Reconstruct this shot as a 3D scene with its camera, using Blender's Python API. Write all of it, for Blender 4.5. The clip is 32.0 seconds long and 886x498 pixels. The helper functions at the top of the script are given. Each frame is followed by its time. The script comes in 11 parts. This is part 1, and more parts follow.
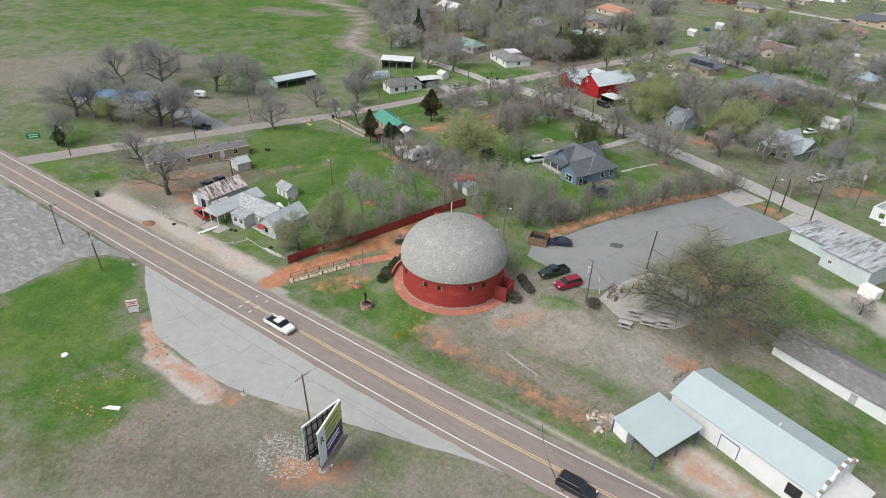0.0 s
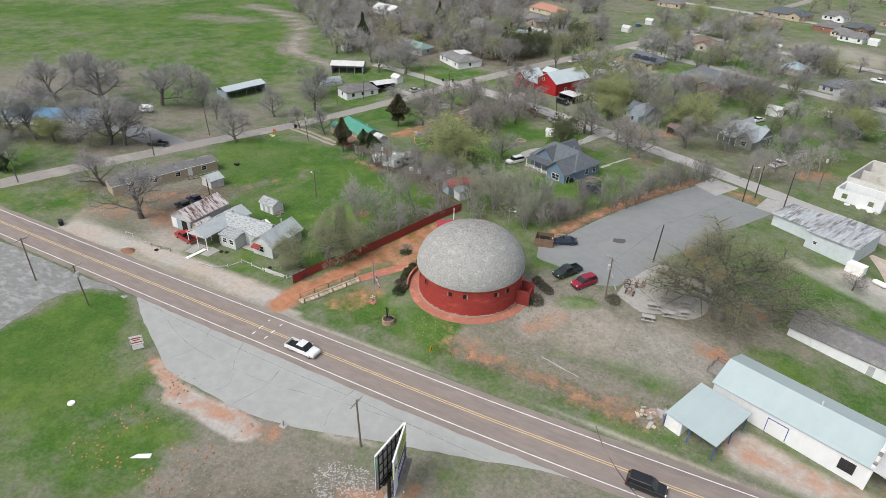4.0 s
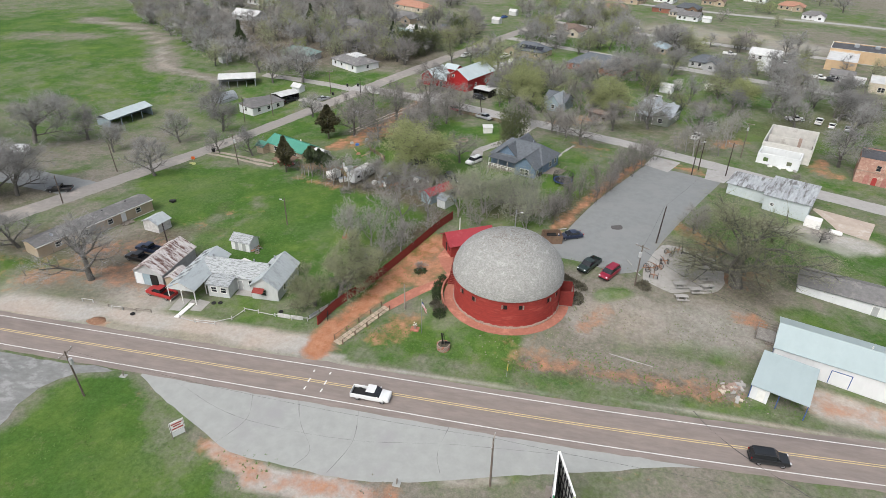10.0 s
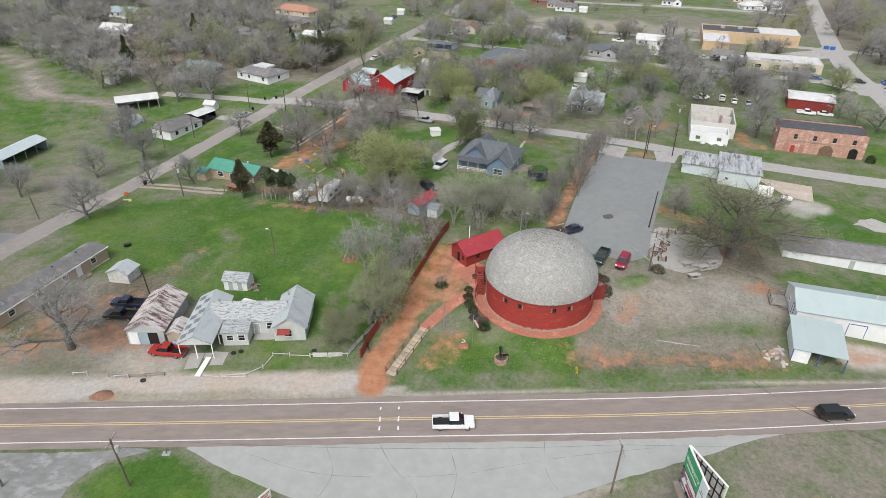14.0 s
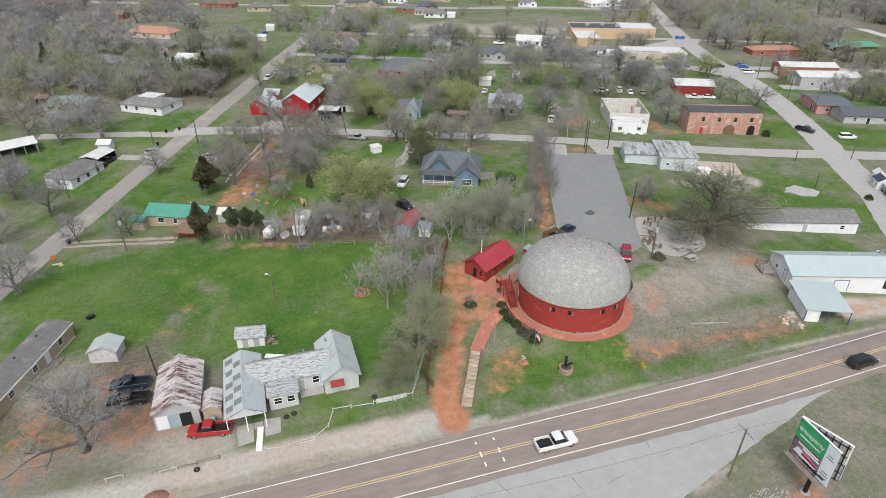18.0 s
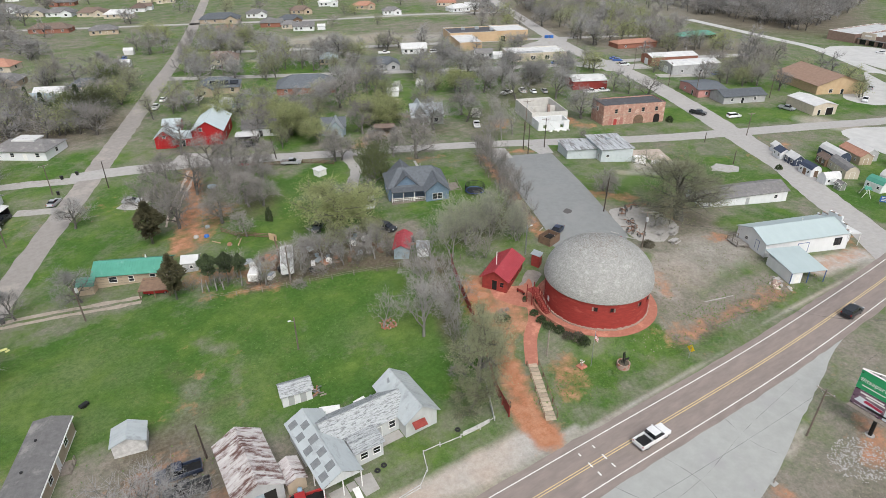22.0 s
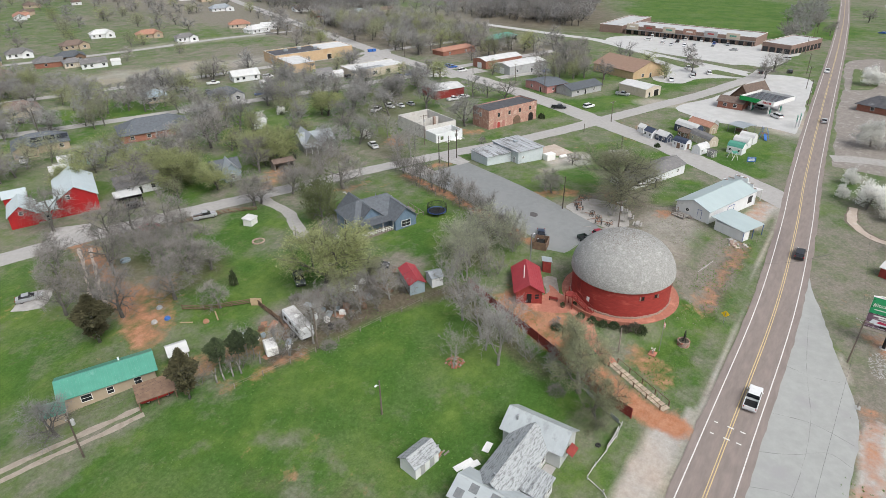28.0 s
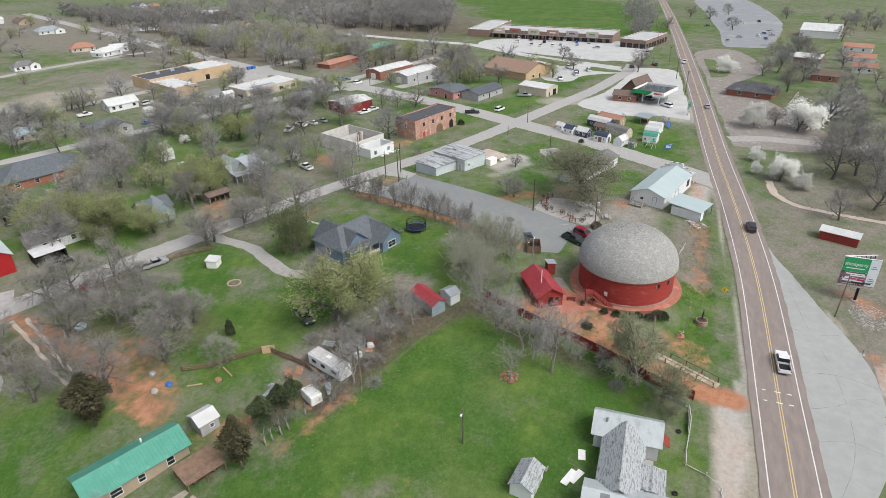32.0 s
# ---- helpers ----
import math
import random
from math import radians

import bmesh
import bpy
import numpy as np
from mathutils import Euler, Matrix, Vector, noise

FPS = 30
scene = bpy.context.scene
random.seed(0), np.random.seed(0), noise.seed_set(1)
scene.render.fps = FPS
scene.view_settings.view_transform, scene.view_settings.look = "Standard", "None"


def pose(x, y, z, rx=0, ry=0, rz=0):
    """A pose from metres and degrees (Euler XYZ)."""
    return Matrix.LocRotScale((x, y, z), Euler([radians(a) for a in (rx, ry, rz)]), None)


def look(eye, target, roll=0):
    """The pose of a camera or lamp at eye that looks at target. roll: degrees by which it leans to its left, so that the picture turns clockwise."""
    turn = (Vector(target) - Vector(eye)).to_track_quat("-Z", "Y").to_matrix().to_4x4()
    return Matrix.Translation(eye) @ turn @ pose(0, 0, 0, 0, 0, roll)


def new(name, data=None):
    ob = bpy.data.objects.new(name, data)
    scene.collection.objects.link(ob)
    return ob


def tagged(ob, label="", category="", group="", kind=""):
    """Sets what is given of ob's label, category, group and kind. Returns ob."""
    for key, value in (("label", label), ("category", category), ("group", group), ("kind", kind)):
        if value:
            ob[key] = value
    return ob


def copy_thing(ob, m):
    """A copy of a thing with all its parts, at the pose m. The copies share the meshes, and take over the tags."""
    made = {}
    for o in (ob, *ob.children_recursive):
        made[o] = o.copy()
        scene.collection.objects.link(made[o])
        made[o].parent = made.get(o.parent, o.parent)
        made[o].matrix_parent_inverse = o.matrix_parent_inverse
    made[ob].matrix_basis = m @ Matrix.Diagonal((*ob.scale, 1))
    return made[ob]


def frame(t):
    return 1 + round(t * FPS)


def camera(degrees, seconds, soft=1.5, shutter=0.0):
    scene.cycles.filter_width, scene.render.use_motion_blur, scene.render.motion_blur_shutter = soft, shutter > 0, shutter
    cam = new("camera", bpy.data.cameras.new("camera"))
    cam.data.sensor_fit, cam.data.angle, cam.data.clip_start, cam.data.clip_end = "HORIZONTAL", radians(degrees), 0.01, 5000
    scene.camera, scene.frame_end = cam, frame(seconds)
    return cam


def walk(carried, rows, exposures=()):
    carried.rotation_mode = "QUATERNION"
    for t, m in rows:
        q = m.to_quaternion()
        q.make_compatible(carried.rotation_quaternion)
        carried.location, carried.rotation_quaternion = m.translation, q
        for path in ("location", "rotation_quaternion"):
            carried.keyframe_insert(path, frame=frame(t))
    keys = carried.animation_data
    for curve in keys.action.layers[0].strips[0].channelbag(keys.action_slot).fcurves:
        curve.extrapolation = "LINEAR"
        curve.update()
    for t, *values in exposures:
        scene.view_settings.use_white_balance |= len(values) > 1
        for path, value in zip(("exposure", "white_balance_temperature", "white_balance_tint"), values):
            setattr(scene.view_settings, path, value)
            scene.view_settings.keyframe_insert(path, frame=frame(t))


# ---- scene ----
cam = camera(71.1, 32.0, soft=0.8)
METRES, EYE, TILT, LEAN, TURN = 207.79, 61.5, 0.0, 0.0, 35.6
ROWS = [
    (0.0, 0.0, 0.0, 0.0, 0.77, -30.73, -1.29),
    (0.5, -0.0085, 0.001, -0.0, -0.1, -30.69, -1.32),
    (1.0, -0.0173, 0.0022, -0.0, -1.01, -30.66, -1.32),
    (1.5, -0.0263, 0.0037, -0.0002, -1.95, -30.63, -1.33),
    (2.0, -0.0355, 0.0055, -0.0003, -2.9, -30.61, -1.35),
    (2.5, -0.0452, 0.0075, -0.0006, -3.9, -30.58, -1.37),
    (3.0, -0.0549, 0.01, -0.0006, -4.93, -30.56, -1.35),
    (3.5, -0.065, 0.0127, -0.0009, -6.01, -30.51, -1.34),
    (5.5, -0.1076, 0.0268, -0.0017, -10.76, -30.39, -1.27),
    (6.0, -0.1188, 0.0315, -0.002, -12.03, -30.37, -1.26),
    (6.5, -0.1303, 0.0366, -0.0022, -13.35, -30.39, -1.24),
    (7.0, -0.1416, 0.0422, -0.0024, -14.66, -30.4, -1.21),
    (7.5, -0.154, 0.0478, -0.0024, -16.06, -30.41, -1.21),
    (8.0, -0.1658, 0.0539, -0.0027, -17.49, -30.41, -1.18),
    (8.5, -0.1778, 0.0606, -0.0029, -18.96, -30.41, -1.13),
    (9.0, -0.1899, 0.0678, -0.0031, -20.44, -30.4, -1.11),
    (9.5, -0.2024, 0.0754, -0.0034, -22.0, -30.4, -1.09),
    (10.0, -0.2148, 0.0833, -0.0035, -23.58, -30.42, -1.06),
    (10.5, -0.2271, 0.0917, -0.0036, -25.18, -30.38, -1.02),
    (11.0, -0.2395, 0.1004, -0.0039, -26.78, -30.36, -0.99),
    (11.5, -0.252, 0.1098, -0.0036, -28.46, -30.37, -0.94),
    (12.0, -0.2643, 0.1197, -0.0037, -30.18, -30.36, -0.86),
    (12.5, -0.2768, 0.1301, -0.0037, -31.94, -30.36, -0.8),
    (13.0, -0.2895, 0.1412, -0.0034, -33.74, -30.37, -0.75),
    (13.5, -0.302, 0.1529, -0.0037, -35.58, -30.34, -0.71),
    (14.0, -0.3143, 0.1652, -0.0035, -37.45, -30.36, -0.66),
    (14.5, -0.3266, 0.1782, -0.0038, -39.38, -30.28, -0.63),
    (16.5, -0.3722, 0.2352, -0.0031, -47.34, -29.95, -0.44),
    (17.0, -0.3815, 0.2491, -0.0033, -49.17, -29.84, -0.39),
    (17.5, -0.3909, 0.2642, -0.0033, -51.14, -29.73, -0.31),
    (18.0, -0.3999, 0.2796, -0.003, -53.13, -29.62, -0.25),
    (18.5, -0.4086, 0.2952, -0.0027, -55.08, -29.55, -0.21),
    (19.0, -0.4167, 0.3111, -0.0025, -57.03, -29.47, -0.17),
    (19.5, -0.4243, 0.3274, -0.0021, -58.98, -29.4, -0.14),
    (20.0, -0.4312, 0.3437, -0.0019, -60.93, -29.31, -0.07),
    (20.5, -0.4375, 0.3602, -0.0015, -62.88, -29.26, 0.0),
    (21.0, -0.4435, 0.377, -0.0013, -64.82, -29.15, 0.04),
    (21.5, -0.4488, 0.3937, -0.0005, -66.77, -29.14, 0.13),
    (22.0, -0.4537, 0.4106, -0.0003, -68.7, -29.04, 0.21),
    (22.5, -0.4578, 0.4281, 0.0003, -70.63, -28.97, 0.25),
    (23.0, -0.4614, 0.4454, 0.0007, -72.55, -28.89, 0.33),
    (23.5, -0.4646, 0.4627, 0.0013, -74.47, -28.84, 0.4),
    (24.0, -0.4672, 0.4799, 0.0017, -76.38, -28.74, 0.47),
    (24.5, -0.4695, 0.4972, 0.0021, -78.27, -28.68, 0.54),
    (25.0, -0.471, 0.5149, 0.0029, -80.17, -28.62, 0.58),
    (25.5, -0.4719, 0.5325, 0.0036, -82.07, -28.59, 0.64),
    (27.5, -0.4702, 0.6021, 0.0057, -89.54, -28.35, 0.93),
    (28.0, -0.4681, 0.6194, 0.0064, -91.37, -28.28, 0.97),
    (28.5, -0.4658, 0.6371, 0.0069, -93.27, -28.23, 1.01),
    (29.0, -0.4628, 0.6544, 0.0074, -95.16, -28.19, 1.06),
    (29.5, -0.4591, 0.6718, 0.008, -97.05, -28.13, 1.09),
    (30.0, -0.4548, 0.689, 0.0087, -98.94, -28.11, 1.13),
    (30.5, -0.4501, 0.7061, 0.0093, -100.84, -28.07, 1.17),
    (31.0, -0.4446, 0.7232, 0.0099, -102.73, -28.02, 1.22),
    (31.5, -0.4386, 0.74, 0.0105, -104.62, -27.98, 1.26),
    (32.0, -0.432, 0.7565, 0.0112, -106.48, -27.92, 1.29),
]
walk(cam, [(t, pose(0, 0, EYE, TILT, LEAN, TURN) @ pose(METRES * x, METRES * y, METRES * z, 90 + pitch, roll, yaw)) for t, x, y, z, yaw, pitch, roll in ROWS])

# ---- sky and sun: a bright overcast day ----
world = bpy.data.worlds.new("overcast_sky")
scene.world = world
world.use_nodes = True
wn, wl = world.node_tree.nodes, world.node_tree.links
wn.clear()
sky = wn.new("ShaderNodeTexSky")
sky.sky_type, sky.sun_disc = "NISHITA", False
sky.sun_elevation, sky.sun_rotation = radians(52), radians(200)
sky.dust_density, sky.air_density = 4.0, 1.0
grey = wn.new("ShaderNodeHueSaturation")
grey.inputs["Saturation"].default_value = 0.5
back = wn.new("ShaderNodeBackground")
back.inputs["Strength"].default_value = 0.15
wout = wn.new("ShaderNodeOutputWorld")
wl.new(sky.outputs[0], grey.inputs["Color"])
wl.new(grey.outputs[0], back.inputs["Color"])
wl.new(back.outputs[0], wout.inputs["Surface"])

sun_data = bpy.data.lights.new("sun", "SUN")
sun_data.energy, sun_data.angle, sun_data.color = 1.3, radians(30), (0.94, 0.97, 1.0)
sun = new("sun", sun_data)
sun.matrix_world = look((0, 0, 0), (math.sin(radians(20)) * math.cos(radians(52)), math.cos(radians(20)) * math.cos(radians(52)), -math.sin(radians(52))))
scene.view_settings.exposure = 0.42


# ---- materials ----
def col(c):
    return (c[0], c[1], c[2], 1.0)


def material(name, base, second=None, scale=1.0, rough=0.85, metal=0.0, bump=0.0, bump_scale=None, spots=None, spot_scale=0.2,
             spot_size=0.58, stretch=(1, 1, 1), per_object=0.0, island=False, spec=0.3, wave=None):
    """Two tones broken up by noise at two scales, stains of a third tone, and fine relief."""
    m = bpy.data.materials.new(name)
    m.use_nodes = True
    n, l = m.node_tree.nodes, m.node_tree.links
    b = n["Principled BSDF"]
    b.inputs["Roughness"].default_value, b.inputs["Metallic"].default_value = rough, metal
    b.inputs["Specular IOR Level"].default_value = spec
    second = second or tuple(0.72 * c for c in base)
    tc = n.new("ShaderNodeTexCoord")
    mp = n.new("ShaderNodeMapping")
    mp.inputs["Scale"].default_value = stretch
    l.new(tc.outputs["Object"], mp.inputs["Vector"])
    fine = n.new("ShaderNodeTexNoise")
    fine.inputs["Scale"].default_value, fine.inputs["Detail"].default_value, fine.inputs["Roughness"].default_value = scale, 6, 0.65
    l.new(mp.outputs[0], fine.inputs["Vector"])
    ramp = n.new("ShaderNodeValToRGB")
    ramp.color_ramp.elements[0].position, ramp.color_ramp.elements[1].position = 0.34, 0.66
    ramp.color_ramp.elements[0].color, ramp.color_ramp.elements[1].color = col(second), col(base)
    l.new(fine.outputs["Fac"], ramp.inputs[0])
    out = ramp.outputs[0]
    if spots:
        big = n.new("ShaderNodeTexNoise")
        big.inputs["Scale"].default_value, big.inputs["Detail"].default_value = spot_scale, 5
        big.inputs["Roughness"].default_value = 0.7
        l.new(mp.outputs[0], big.inputs["Vector"])
        edge = n.new("ShaderNodeMapRange")
        edge.inputs["From Min"].default_value, edge.inputs["From Max"].default_value = spot_size - 0.05, spot_size + 0.07
        l.new(big.outputs["Fac"], edge.inputs["Value"])
        mix = n.new("ShaderNodeMixRGB")
        l.new(edge.outputs[0], mix.inputs[0])
        l.new(out, mix.inputs[1])
        mix.inputs[2].default_value = col(spots)
        out = mix.outputs[0]
    if wave:
        wv = n.new("ShaderNodeTexWave")
        wv.bands_direction = wave[0]
        wv.inputs["Scale"].default_value, wv.inputs["Distortion"].default_value = wave[1], wave[2]
        l.new(tc.outputs["Object"], wv.inputs["Vector"])
        mix = n.new("ShaderNodeMixRGB")
        mix.blend_type, mix.inputs[0].default_value = "MULTIPLY", wave[3]
        l.new(out, mix.inputs[1])
        l.new(wv.outputs["Color"], mix.inputs[2])
        out = mix.outputs[0]
    if per_object or island:
        hv = n.new("ShaderNodeHueSaturation")
        src = n.new("ShaderNodeNewGeometry").outputs["Random Per Island"] if island else n.new("ShaderNodeObjectInfo").outputs["Random"]
        rng = n.new("ShaderNodeMapRange")
        k = per_object or 0.2
        rng.inputs["To Min"].default_value, rng.inputs["To Max"].default_value = 1 - k, 1 + k
        l.new(src, rng.inputs["Value"])
        l.new(rng.outputs[0], hv.inputs["Value"])
        l.new(out, hv.inputs["Color"])
        out = hv.outputs[0]
    l.new(out, b.inputs["Base Color"])
    if bump:
        bn = n.new("ShaderNodeTexNoise")
        bn.inputs["Scale"].default_value, bn.inputs["Detail"].default_value = bump_scale or scale * 3, 4
        l.new(mp.outputs[0], bn.inputs["Vector"])
        bp = n.new("ShaderNodeBump")
        bp.inputs["Strength"].default_value, bp.inputs["Distance"].default_value = bump, 0.05
        l.new(bn.outputs["Fac"], bp.inputs["Height"])
        l.new(bp.outputs[0], b.inputs["Normal"])
    return m


def ground_material():
    """Lawn, dry winter grass, red clay and pale gravel, laid out by the sheet's own cover layer and broken up by noise."""
    m = bpy.data.materials.new("ground")
    m.use_nodes = True
    n, l = m.node_tree.nodes, m.node_tree.links
    b = n["Principled BSDF"]
    b.inputs["Roughness"].default_value, b.inputs["Specular IOR Level"].default_value = 0.95, 0.1
    tc = n.new("ShaderNodeTexCoord")

    def noise_node(scale, detail=6, rough=0.65, shift=0.0):
        mp = n.new("ShaderNodeMapping")
        mp.inputs["Location"].default_value = (shift, shift * 2, 0)
        l.new(tc.outputs["Object"], mp.inputs["Vector"])
        t = n.new("ShaderNodeTexNoise")
        t.inputs["Scale"].default_value, t.inputs["Detail"].default_value, t.inputs["Roughness"].default_value = scale, detail, rough
        l.new(mp.outputs[0], t.inputs["Vector"])
        return t.outputs["Fac"]

    def tone(fac, a, c, lo=0.35, hi=0.65):
        r = n.new("ShaderNodeValToRGB")
        r.color_ramp.elements[0].position, r.color_ramp.elements[1].position = lo, hi
        r.color_ramp.elements[0].color, r.color_ramp.elements[1].color = col(a), col(c)
        l.new(fac, r.inputs[0])
        return r.outputs[0]

    def math_node(op, a, c):
        k = n.new("ShaderNodeMath")
        k.operation = op
        for i, v in enumerate((a, c)):
            if isinstance(v, (int, float)):
                k.inputs[i].default_value = v
            else:
                l.new(v, k.inputs[i])
        return k.outputs[0]

    def mix(fac, a, c):
        k = n.new("ShaderNodeMixRGB")
        l.new(fac, k.inputs[0])
        l.new(a, k.inputs[1])
        l.new(c, k.inputs[2])
        return k.outputs[0]

    def mask(level, breakup, amount, soft):
        """Cover level plus noise, cut to a ragged edge."""
        v = math_node("ADD", level, math_node("MULTIPLY", math_node("SUBTRACT", breakup, 0.5), amount))
        r = n.new("ShaderNodeMapRange")
        r.inputs["From Min"].default_value, r.inputs["From Max"].default_value = 0.5 - soft, 0.5 + soft
        l.new(v, r.inputs["Value"])
        return r.outputs[0]

    at = n.new("ShaderNodeAttribute")
    at.attribute_name = "cover"
    sep = n.new("ShaderNodeSeparateColor")
    l.new(at.outputs["Color"], sep.inputs[0])
    fine, mid, wide, patch = noise_node(1.6), noise_node(0.45, shift=7), noise_node(0.055, 7, 0.6, 13), noise_node(0.16, 8, 0.72, 31)
    dry = mix(tone(mid, (0, 0, 0), (1, 1, 1), 0.4, 0.62), tone(fine, (0.178, 0.158, 0.13), (0.246, 0.221, 0.185)), tone(fine, (0.138, 0.134, 0.101), (0.195, 0.188, 0.144)))
    lush = tone(fine, (0.044, 0.1, 0.018), (0.065, 0.133, 0.027))
    tired = tone(fine, (0.083, 0.126, 0.042), (0.14, 0.18, 0.074))
    fresh = tone(mid, (0.075, 0.128, 0.024), (0.135, 0.195, 0.045))
    sward = noise_node(0.1, 9, 0.7, 43)
    green = mix(tone(wide, (0, 0, 0), (1, 1, 1), 0.46, 0.7), lush, tired)
    green = mix(tone(sward, (0, 0, 0), (0.85, 0.85, 0.85), 0.44, 0.66), green, fresh)
    thatch = tone(fine, (0.12, 0.115, 0.06), (0.2, 0.185, 0.1))
    green = mix(tone(noise_node(0.28, 9, 0.78, 57), (0, 0, 0), (0.6, 0.6, 0.6), 0.57, 0.7), green, thatch)
    clay = tone(mid, (0.32, 0.13, 0.066), (0.42, 0.215, 0.13))
    clay = mix(tone(patch, (0, 0, 0), (0.7, 0.7, 0.7), 0.5, 0.7), clay, tone(fine, (0.28, 0.175, 0.12), (0.46, 0.29, 0.2)))
    sand = mix(tone(wide, (0, 0, 0), (1, 1, 1), 0.42, 0.6), tone(fine, (0.34, 0.32, 0.29), (0.42, 0.398, 0.365)), tone(fine, (0.36, 0.3, 0.25), (0.44, 0.375, 0.315)))
    base = mix(mask(sep.outputs[0], patch, 1.5, 0.24), dry, green)
    stony = mask(sep.outputs[2], patch, 0.8, 0.22)
    base = mix(stony, base, sand)
    litter = tone(fine, (0.085, 0.07, 0.05), (0.145, 0.122, 0.088))
    base = mix(mask(at.outputs["Alpha"], patch, 1.1, 0.3), base, litter)
    base = mix(mask(sep.outputs[1], mid, 1.25, 0.22), base, clay)
    grain = n.new("ShaderNodeMixRGB")
    grain.blend_type = "MULTIPLY"
    l.new(math_node("SUBTRACT", 1.0, math_node("MULTIPLY", stony, 0.6)), grain.inputs[0])
    l.new(base, grain.inputs[1])
    l.new(tone(noise_node(4.2, 4, 0.75, 19), (0.86, 0.86, 0.85), (1.12, 1.12, 1.12), 0.36, 0.66), grain.inputs[2])
    l.new(grain.outputs[0], b.inputs["Base Color"])
    bp = n.new("ShaderNodeBump")
    bp.inputs["Strength"].default_value, bp.inputs["Distance"].default_value = 0.55, 0.14
    l.new(noise_node(2.6, 5, 0.7, 3), bp.inputs["Height"])
    l.new(bp.outputs[0], b.inputs["Normal"])
    return m


def leaf_material(name, base, second):
    """Small soft leaves: each its own shade, part of the light passing through."""
    m = material(name, base, second, 0.6, 0.9, per_object=0.2, island=True)
    n, l = m.node_tree.nodes, m.node_tree.links
    b, out = n["Principled BSDF"], n["Material Output"]
    thin, both = n.new("ShaderNodeBsdfTranslucent"), n.new("ShaderNodeMixShader")
    both.inputs[0].default_value = 0.35
    l.new(b.inputs["Base Color"].links[0].from_socket, thin.inputs["Color"])
    l.new(b.outputs[0], both.inputs[1])
    l.new(thin.outputs[0], both.inputs[2])
    l.new(both.outputs[0], out.inputs["Surface"])
    return m


def glass_material(name, tint):
    m = bpy.data.materials.new(name)
    m.use_nodes = True
    b = m.node_tree.nodes["Principled BSDF"]
    b.inputs["Base Color"].default_value, b.inputs["Roughness"].default_value = col(tint), 0.06
    b.inputs["Specular IOR Level"].default_value = 0.6
    return m


MAT_GROUND = ground_material()
ASPHALT = material("worn_highway_asphalt", (0.255, 0.212, 0.187), (0.2, 0.168, 0.15), 1.3, 0.9, bump=0.3, bump_scale=25, spots=(0.18, 0.15, 0.137), spot_scale=0.12, spot_size=0.62, stretch=(0.25, 1, 1))
STREET = material("pale_street_asphalt", (0.37, 0.356, 0.335), (0.318, 0.306, 0.288), 0.9, 0.92, bump=0.3, bump_scale=20, spots=(0.375, 0.355, 0.33), spot_scale=0.12, spot_size=0.6)
LANE = material("worn_lane_asphalt", (0.285, 0.262, 0.24), (0.24, 0.22, 0.2), 0.8, 0.92, bump=0.3, bump_scale=20, spots=(0.33, 0.295, 0.26), spot_scale=0.1, spot_size=0.58)
LOT = material("parking_lot_asphalt", (0.222, 0.229, 0.224), (0.196, 0.203, 0.198), 0.8, 0.9, bump=0.3, bump_scale=20, spots=(0.222, 0.226, 0.22), spot_scale=0.15, spot_size=0.55)
APRON = material("grey_concrete_apron", (0.34, 0.345, 0.325), (0.298, 0.303, 0.284), 0.6, 0.92, bump=0.25, bump_scale=15, spots=(0.3, 0.297, 0.288), spot_scale=0.1, spot_size=0.6)
CONCRETE = material("pale_concrete", (0.4, 0.385, 0.362), (0.31, 0.298, 0.28), 0.8, 0.9, bump=0.2, bump_scale=12, spots=(0.27, 0.25, 0.225), spot_scale=0.2, spot_size=0.6)
SEAM = material("weathered_crack", (0.235, 0.232, 0.225), (0.17, 0.167, 0.16), 0.8, 0.9)
LOT_PALE = material("bleached_concrete", (0.48, 0.475, 0.455), (0.4, 0.395, 0.378), 0.25, 0.9, bump=0.2, bump_scale=8, spots=(0.4, 0.39, 0.37), spot_scale=0.08, spot_size=0.6)
DUSTY_PAD = material("dusty_grey_pad", (0.265, 0.238, 0.21), (0.195, 0.172, 0.15), 0.9, 0.95, bump=0.4, bump_scale=6, spots=(0.33, 0.31, 0.285), spot_scale=0.3, spot_size=0.6)
TAN_SLAB = material("tan_concrete_slab", (0.46, 0.385, 0.32), (0.37, 0.305, 0.25), 0.4, 0.92, bump=0.2, bump_scale=8, spots=(0.5, 0.45, 0.4), spot_scale=0.3, spot_size=0.6)
TAR = material("tar_seam", (0.07, 0.065, 0.06), (0.1, 0.095, 0.09), 3, 0.8)
WHITE_LINE = material("worn_white_road_paint", (0.72, 0.71, 0.68), (0.5, 0.48, 0.45), 2.5, 0.8)
YELLOW_LINE = material("worn_yellow_road_paint", (0.62, 0.47, 0.22), (0.48, 0.37, 0.2), 2.5, 0.8)
GRAVEL = material("pale_gravel_drive", (0.36, 0.345, 0.32), (0.3, 0.285, 0.262), 1.2, 0.95, bump=0.4, bump_scale=9, spots=(0.27, 0.245, 0.215), spot_scale=0.25, spot_size=0.6)
YARD_GREY = material("rough_grey_road_base", (0.24, 0.242, 0.233), (0.175, 0.175, 0.166), 0.7, 0.95, bump=0.5, bump_scale=4, spots=(0.29, 0.288, 0.277), spot_scale=0.35, spot_size=0.56, stretch=(1, 1.8, 1))
